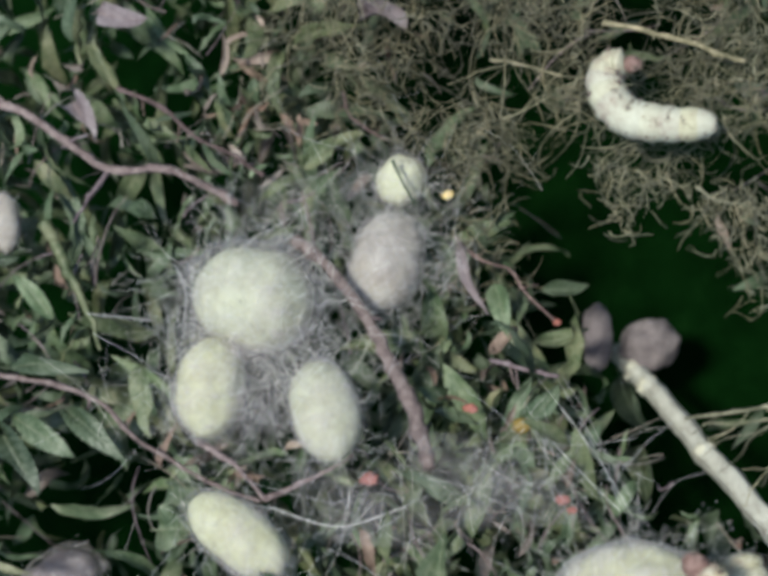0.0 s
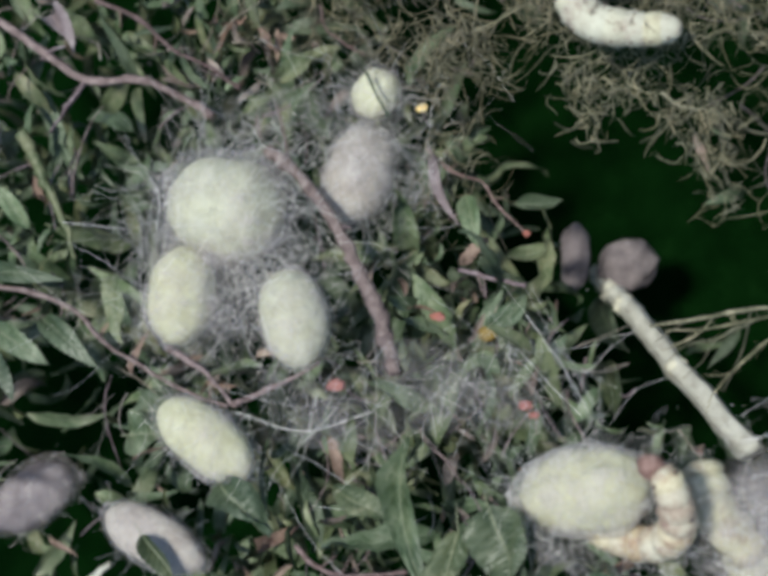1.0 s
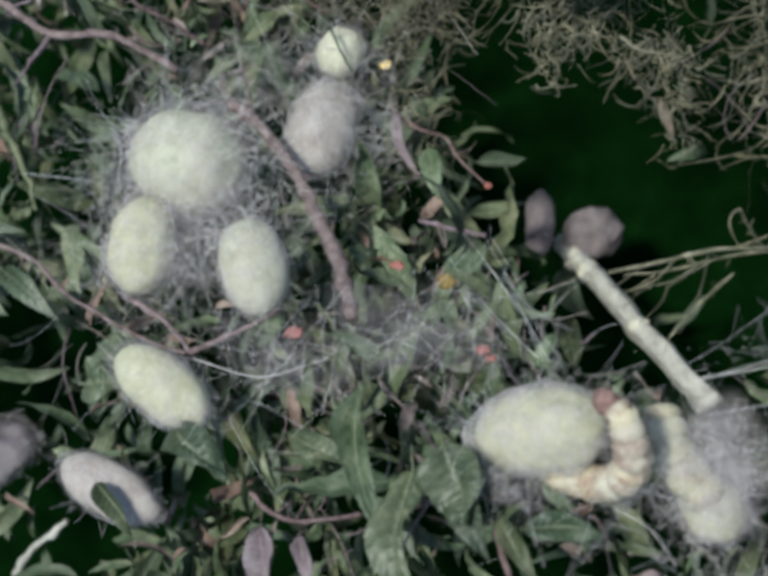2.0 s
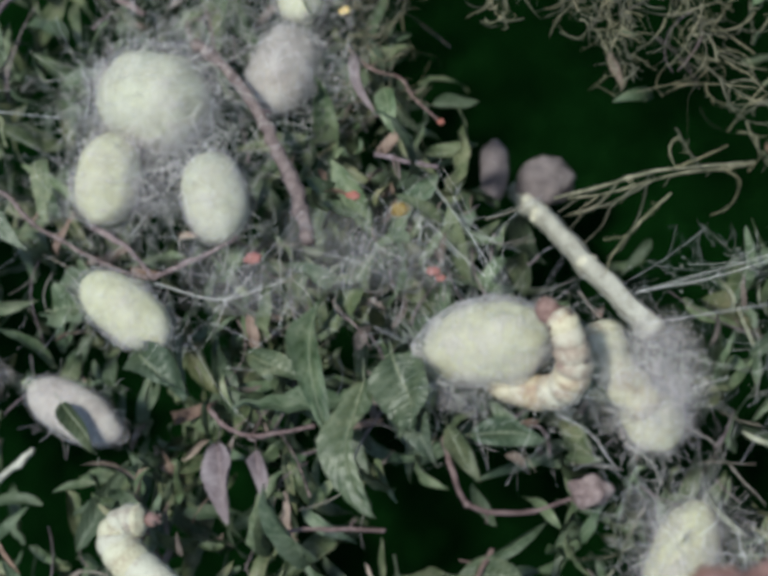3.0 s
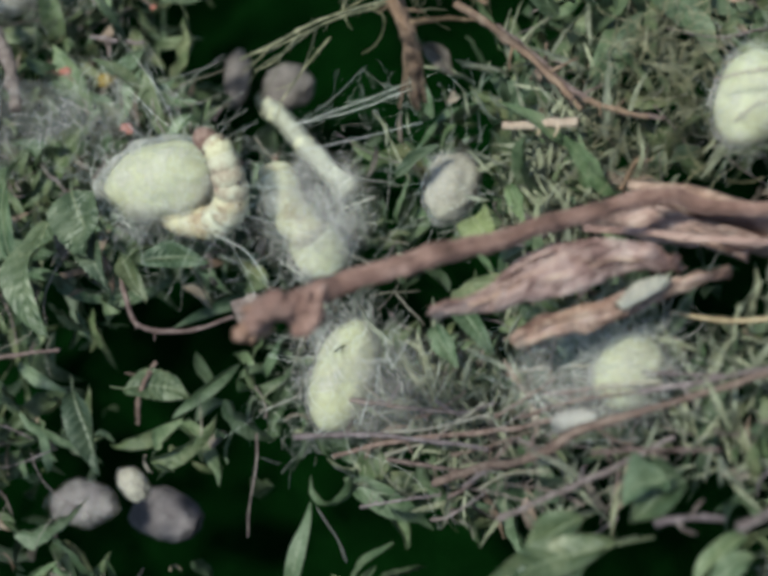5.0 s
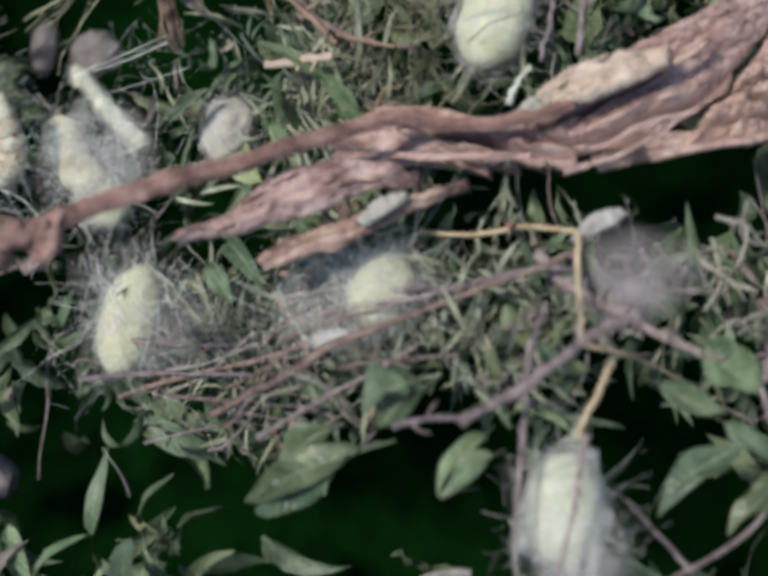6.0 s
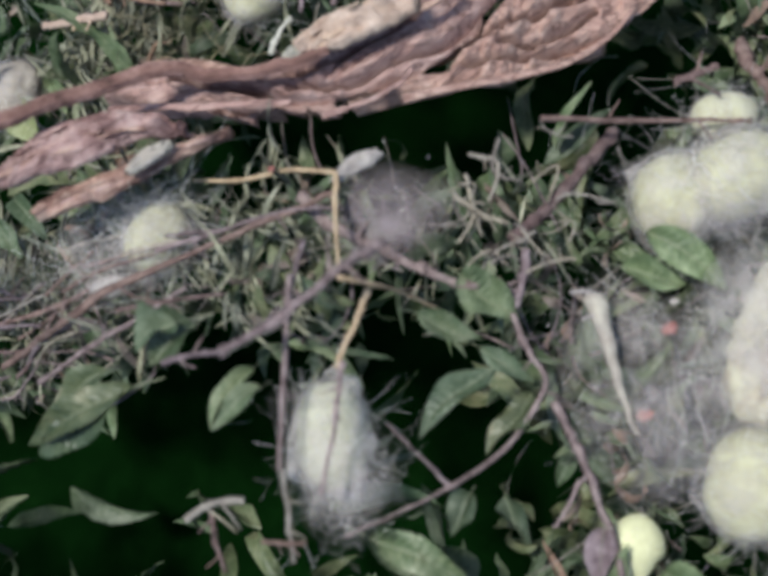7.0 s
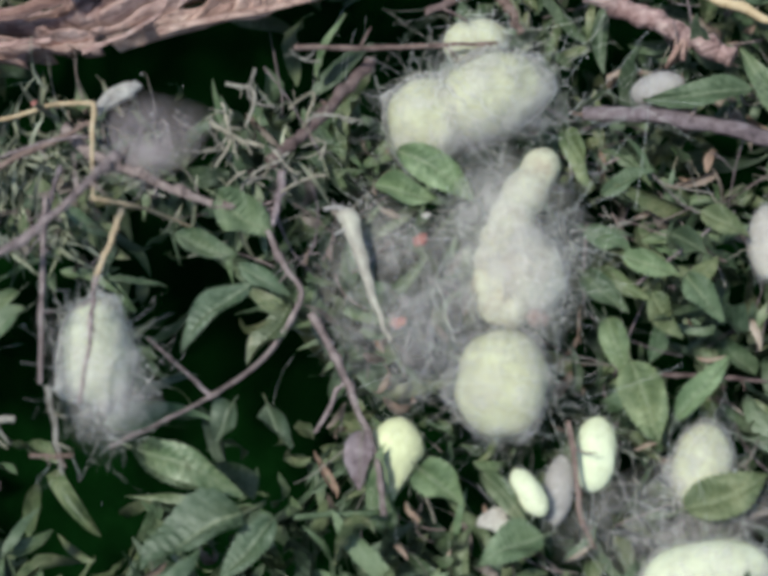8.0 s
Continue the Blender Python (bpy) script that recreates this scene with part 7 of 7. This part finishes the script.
leaf((-0.0340, 0.0398, -0.0195), (-0.0254, 0.0506, -0.0232), 0.0043, LEAF, SMALL, 0.5, 0.36, 1.5, 28)
leaf((0.0319, 0.0061, -0.0260), (0.0382, -0.0144, -0.0205), 0.0075, LEAF, LONG, 0.5, 0.45, 1.5, 29)
leaf((0.0466, -0.0461, -0.0138), (0.0561, -0.0304, -0.0189), 0.0076, LEAF, SMALL, 0.4, 0.87, 1.5, 30)
leaf((-0.0787, -0.0826, 0.0018), (-0.0652, -0.0825, 0.0013), 0.0152, LEAF, BIG, 0.2, 0.23, 1.5, 31)
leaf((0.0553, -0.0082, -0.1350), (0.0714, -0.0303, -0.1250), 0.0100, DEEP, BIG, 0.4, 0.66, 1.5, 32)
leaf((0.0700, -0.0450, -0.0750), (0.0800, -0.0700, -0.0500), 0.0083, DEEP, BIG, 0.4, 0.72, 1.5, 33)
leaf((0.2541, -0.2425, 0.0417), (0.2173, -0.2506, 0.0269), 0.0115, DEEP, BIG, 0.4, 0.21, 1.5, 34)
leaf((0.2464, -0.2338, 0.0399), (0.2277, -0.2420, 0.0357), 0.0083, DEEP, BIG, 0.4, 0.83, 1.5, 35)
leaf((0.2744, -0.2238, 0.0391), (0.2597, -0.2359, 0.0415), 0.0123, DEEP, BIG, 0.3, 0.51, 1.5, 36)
leaf((0.1816, -0.1551, -0.0121), (0.1907, -0.1699, -0.0121), 0.0071, LEAF, SMALL, 0.5, 0.32, 1.5, 37)
leaf((0.1919, -0.1511, -0.0032), (0.2042, -0.1694, -0.0033), 0.0071, LEAF, SMALL, 0.5, 0.90, 1.5, 38)
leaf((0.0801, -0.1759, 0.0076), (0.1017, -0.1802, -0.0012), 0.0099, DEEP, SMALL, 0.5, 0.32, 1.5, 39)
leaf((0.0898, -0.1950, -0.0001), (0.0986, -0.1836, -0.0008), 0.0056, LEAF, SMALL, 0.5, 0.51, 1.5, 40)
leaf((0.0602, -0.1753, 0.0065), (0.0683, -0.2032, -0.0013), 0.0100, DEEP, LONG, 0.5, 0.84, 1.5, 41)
leaf((0.2915, -0.2440, 0.0322), (0.2765, -0.2555, 0.0328), 0.0067, LEAF, SMALL, 0.6, 0.21, 1.5, 42)
leaf((0.2107, -0.1148, 0.0042), (0.2167, -0.1287, 0.0061), 0.0054, FRESH, SMALL, 0.3, 0.72, 1.5, 43)
leaf((0.1690, -0.1036, -0.0029), (0.1836, -0.0937, -0.0014), 0.0050, LEAF, LONG, 0.4, 0.67, 1.5, 44)
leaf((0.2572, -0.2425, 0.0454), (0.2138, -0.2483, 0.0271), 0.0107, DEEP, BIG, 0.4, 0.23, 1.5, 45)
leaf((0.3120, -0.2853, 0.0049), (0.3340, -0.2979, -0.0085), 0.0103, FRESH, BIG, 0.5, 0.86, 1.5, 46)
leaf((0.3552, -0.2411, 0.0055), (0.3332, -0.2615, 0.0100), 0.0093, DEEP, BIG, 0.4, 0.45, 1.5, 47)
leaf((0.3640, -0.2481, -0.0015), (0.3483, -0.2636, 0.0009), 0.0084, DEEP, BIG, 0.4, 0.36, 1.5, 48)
leaf((0.2886, -0.2378, 0.0303), (0.2747, -0.2542, 0.0297), 0.0057, LEAF, SMALL, 0.7, 0.90, 1.5, 49)
leaf((0.3518, -0.2343, 0.0074), (0.3650, -0.2434, -0.0024), 0.0064, LEAF, SMALL, 0.6, 0.28, 1.5, 50)
leaf((0.3361, -0.2244, 0.0182), (0.3535, -0.2315, 0.0073), 0.0078, LEAF, SMALL, 0.5, 0.57, 1.5, 51)
leaf((0.2715, -0.2254, 0.0456), (0.2598, -0.2330, 0.0474), 0.0116, LEAF, BIG, 0.3, 0.80, 1.5, 52)
leaf((0.3490, -0.2124, 0.0129), (0.3636, -0.2241, 0.0032), 0.0132, FRESH, GREEN, 0.4, 0.20, 1.5, 53)
leaf((0.3428, -0.2754, -0.0024), (0.3357, -0.2876, -0.0027), 0.0087, LEAF, SMALL, 0.5, 0.77, 1.5, 54)
leaf((0.3526, -0.2756, -0.0073), (0.3567, -0.2898, -0.0127), 0.0064, LEAF, SMALL, 0.6, 0.61, 1.5, 55)
leaf((0.4024, -0.2000, -0.0104), (0.4222, -0.2202, -0.0191), 0.0114, FRESH, GREEN, 0.3, 0.25, 1.5, 56)
leaf((0.3937, -0.2096, -0.0100), (0.4117, -0.2148, -0.0187), 0.0088, FRESH, GREEN, 0.3, 0.89, 1.5, 57)
leaf((0.4616, -0.2775, -0.0327), (0.4647, -0.3044, -0.0371), 0.0135, FRESH, GREEN, 0.3, 0.60, 1.5, 58)
leaf((0.3408, -0.3086, -0.0077), (0.3107, -0.3254, 0.0013), 0.0163, LEAF, BIG, 0.5, 0.41, 1.5, 59)
leaf((0.3488, -0.3104, -0.0135), (0.3304, -0.3264, -0.0080), 0.0104, LEAF, BIG, 0.6, 0.88, 1.5, 60)
leaf((0.3137, -0.2866, 0.0057), (0.3395, -0.3039, -0.0103), 0.0105, LEAF, BIG, 0.7, 0.24, 1.5, 61)
leaf((0.5142, -0.1906, -0.0437), (0.4786, -0.1853, -0.0416), 0.0090, FRESH, GREEN, 0.4, 0.63, 1.5, 62)
leaf((0.4522, -0.1953, -0.0344), (0.4584, -0.2167, -0.0354), 0.0073, FRESH, GREEN, 0.5, 0.75, 1.5, 63)
leaf((0.4712, -0.2971, -0.0374), (0.4923, -0.2790, -0.0386), 0.0075, FRESH, GREEN, 0.6, 0.20, 1.5, 64)
leaf((0.4694, -0.3243, -0.0375), (0.4952, -0.3167, -0.0393), 0.0133, FRESH, GREEN, 0.4, 0.81, 1.5, 65)
leaf((0.3936, -0.3008, -0.0245), (0.4050, -0.3146, -0.0276), 0.0120, FRESH, GREEN, 0.5, 0.55, 1.5, 66)
leaf((0.4272, -0.3266, -0.0297), (0.4067, -0.3334, -0.0260), 0.0119, FRESH, GREEN, 0.5, 0.29, 1.5, 67)
leaf((0.4117, -0.3042, -0.0279), (0.4233, -0.3238, -0.0289), 0.0066, LEAF, LONG, 0.3, 0.90, 1.5, 68)
leaf((0.3780, -0.2865, -0.0190), (0.3734, -0.3036, -0.0226), 0.0091, TWIG, "mauve-brown dry leaf beside a twig", 0.4, 0.35, 1.5, 69)
leaf((0.4608, -0.2188, -0.0378), (0.4787, -0.2126, -0.0424), 0.0063, FRESH, GREEN, 0.6, 0.47, 1.5, 70)
leaf((0.4555, -0.2461, -0.0346), (0.4705, -0.2568, -0.0373), 0.0062, FRESH, GREEN, 0.6, 0.86, 1.5, 71)
leaf((0.4810, -0.2568, -0.0393), (0.4934, -0.2454, -0.0419), 0.0068, FRESH, GREEN, 0.6, 0.22, 1.5, 72)
leaf((0.4516, -0.2469, -0.03), (0.4638, -0.2607, -0.036), 0.008, FRESH, GREEN, 0.6, 0.6, 1.5, 80)
leaf((0.4568, -0.2628, -0.03), (0.4605, -0.2811, -0.036), 0.0085, FRESH, GREEN, 0.6, 0.6, 1.5, 81)
leaf((0.4715, -0.258, -0.03), (0.4788, -0.2721, -0.036), 0.008, FRESH, GREEN, 0.6, 0.6, 1.5, 82)
leaf((0.4646, -0.2432, -0.03), (0.4809, -0.2514, -0.036), 0.0075, FRESH, GREEN, 0.6, 0.6, 1.5, 83)
leaf((0.4828, -0.254, -0.03), (0.4915, -0.2685, -0.036), 0.009, FRESH, GREEN, 0.6, 0.6, 1.5, 84)
leaf((0.4546, -0.2325, -0.03), (0.467, -0.2415, -0.036), 0.007, FRESH, GREEN, 0.6, 0.6, 1.5, 85)
leaf((0.4908, -0.2344, -0.03), (0.5037, -0.2434, -0.036), 0.008, FRESH, GREEN, 0.6, 0.6, 1.5, 86)
leaf((0.4806, -0.2403, -0.03), (0.4905, -0.2486, -0.036), 0.007, FRESH, GREEN, 0.6, 0.6, 1.5, 87)


# top leaves of the heap, one by one
def leaf_heap(n, seed):
    rng = np.random.default_rng(seed)
    e = thing("leaf_heap", (0.2, -0.13, 0.0), "heap of wilted dull green leaves on brushwood", "leaf heap")
    meshes = []
    for k in range(20):
        v, f = leaf_blade(1.0, rng.uniform(0.17, 0.29), rng.normal(0.5, 0.9), rng.uniform(0.3, 1.4), rng.uniform(0.7, 1.6), rng, 13, 2, 0.75, rng.normal(0, 0.9))
        me = bpy.data.meshes.new("leaf")
        me.from_pydata([tuple(q - np.array((0.5, 0, 0))) for q in v], [], f)
        me.polygons.foreach_set("use_smooth", [True] * len(me.polygons))
        me.materials.append(LEAF)
        set_uv(me, blade_uv(13, 2))
        meshes.append(me)
    x, y = strip_points(7 * n, rng, 0.13, 0.12)
    z = bed(x, y) - rng.uniform(0.0, 0.006, len(x))
    size = rng.uniform(0.020, 0.046, len(x))
    ok = ~gappy(x, y, z, -0.1) & ~in_hollow(x, y, z, 1.1) & ~covered(x, y, z, 0.56 * size) & (mossiness(x, y) < 0.3)
    turn = turned(len(x), rng, 0.45)
    for i in np.nonzero(ok)[0][:n]:
        o = new("leaf", meshes[i % 20])
        o.parent = e
        o.matrix_local = Matrix.Translation(Vector((x[i], y[i], z[i])) - e.location) @ Matrix(turn[i].tolist()).to_4x4() @ Matrix.Scale(size[i], 4)


leaf_heap(300, 77)

# loose litter, last
litter("leaf_litter", 9500, LEAF, 11, 0.016, 0.046, 0.020, 0.7, "heaped dull green wilted leaves of the brushwood", "leaves")
litter("leaf_understorey", 5000, LEAF, 13, 0.014, 0.036, 0.020, 0.8, "shaded wilted leaves and scraps deeper in the brushwood", "leaves", 0.045, -0.6, 0.028)
litter("dry_leaf_litter", 2600, DRY, 12, 0.008, 0.024, 0.014, 0.7, "brown dry leaf scraps among the green ones", "leaves")
DRYGRASS = [((0.2050, -0.0900, 0.0),), ((0.2150, -0.1150, 0.0),), ((0.1900, -0.1020, 0.0),), ((0.1914, -0.1816, -0.0150),), ((0.1555, -0.1677, -0.0189),), ((0.2435, -0.2173, 0.0305),), ((0.3409, -0.1952, 0.0135),), ((0.2867, -0.2142, 0.0301),), ((0.2254, -0.1024, 0.0034),), ((0.2733, -0.1157, 0.0121),), ((0.1876, -0.1783, -0.0165),), ((0.2772, -0.1808, 0.0197),), ((0.2621, -0.1551, 0.0117),), ((0.3726, -0.1729, -0.0046),)]
litter("dry_grass_litter", 2900, GRASS, 14, 0.010, 0.026, 0.004, 0.5, "faded olive dry grass blades on the brushwood", "grass", patches=DRYGRASS, slim=0.42)
debris("fine_twig_litter", 1300, TWIG, 21, (0.012, 0.045), (0.0002, 0.0005), 0.014, "thin mauve-grey twiglets scattered through the leaves", "twigs")
debris("leaf_stalk_litter", 1600, CURL, 22, (0.008, 0.03), (0.00016, 0.0004), 0.012, "pale brown leaf stalks among the leaves", "leaf stalks")
debris("rootlet_tangle", 88000, ROOT, 23, (0.008, 0.030), (0.00004, 0.00033), 0.010, "dense tangle of curly olive-brown rootlets", "rootlets", 3, 0.24, True, 0.0)


def motions():
    # the worm on the wide cocoon sways its head as it spins
    base = worm_head.matrix_basis.copy()
    sway = ((0.0, 0), (0.9, 5), (1.7, -6), (2.5, 4), (3.0, -5), (3.5, 3), (4.0, -4), (4.8, 6), (5.5, -3), (6.5, 5), (7.3, -4), (8.0, 0))
    walk(worm_head, [(t, base @ pose(0, 0, 0, 0, 0, 2.2 * a) @ pose(0, 0, 0, a, 0, 0)) for t, a in sway])


motions()
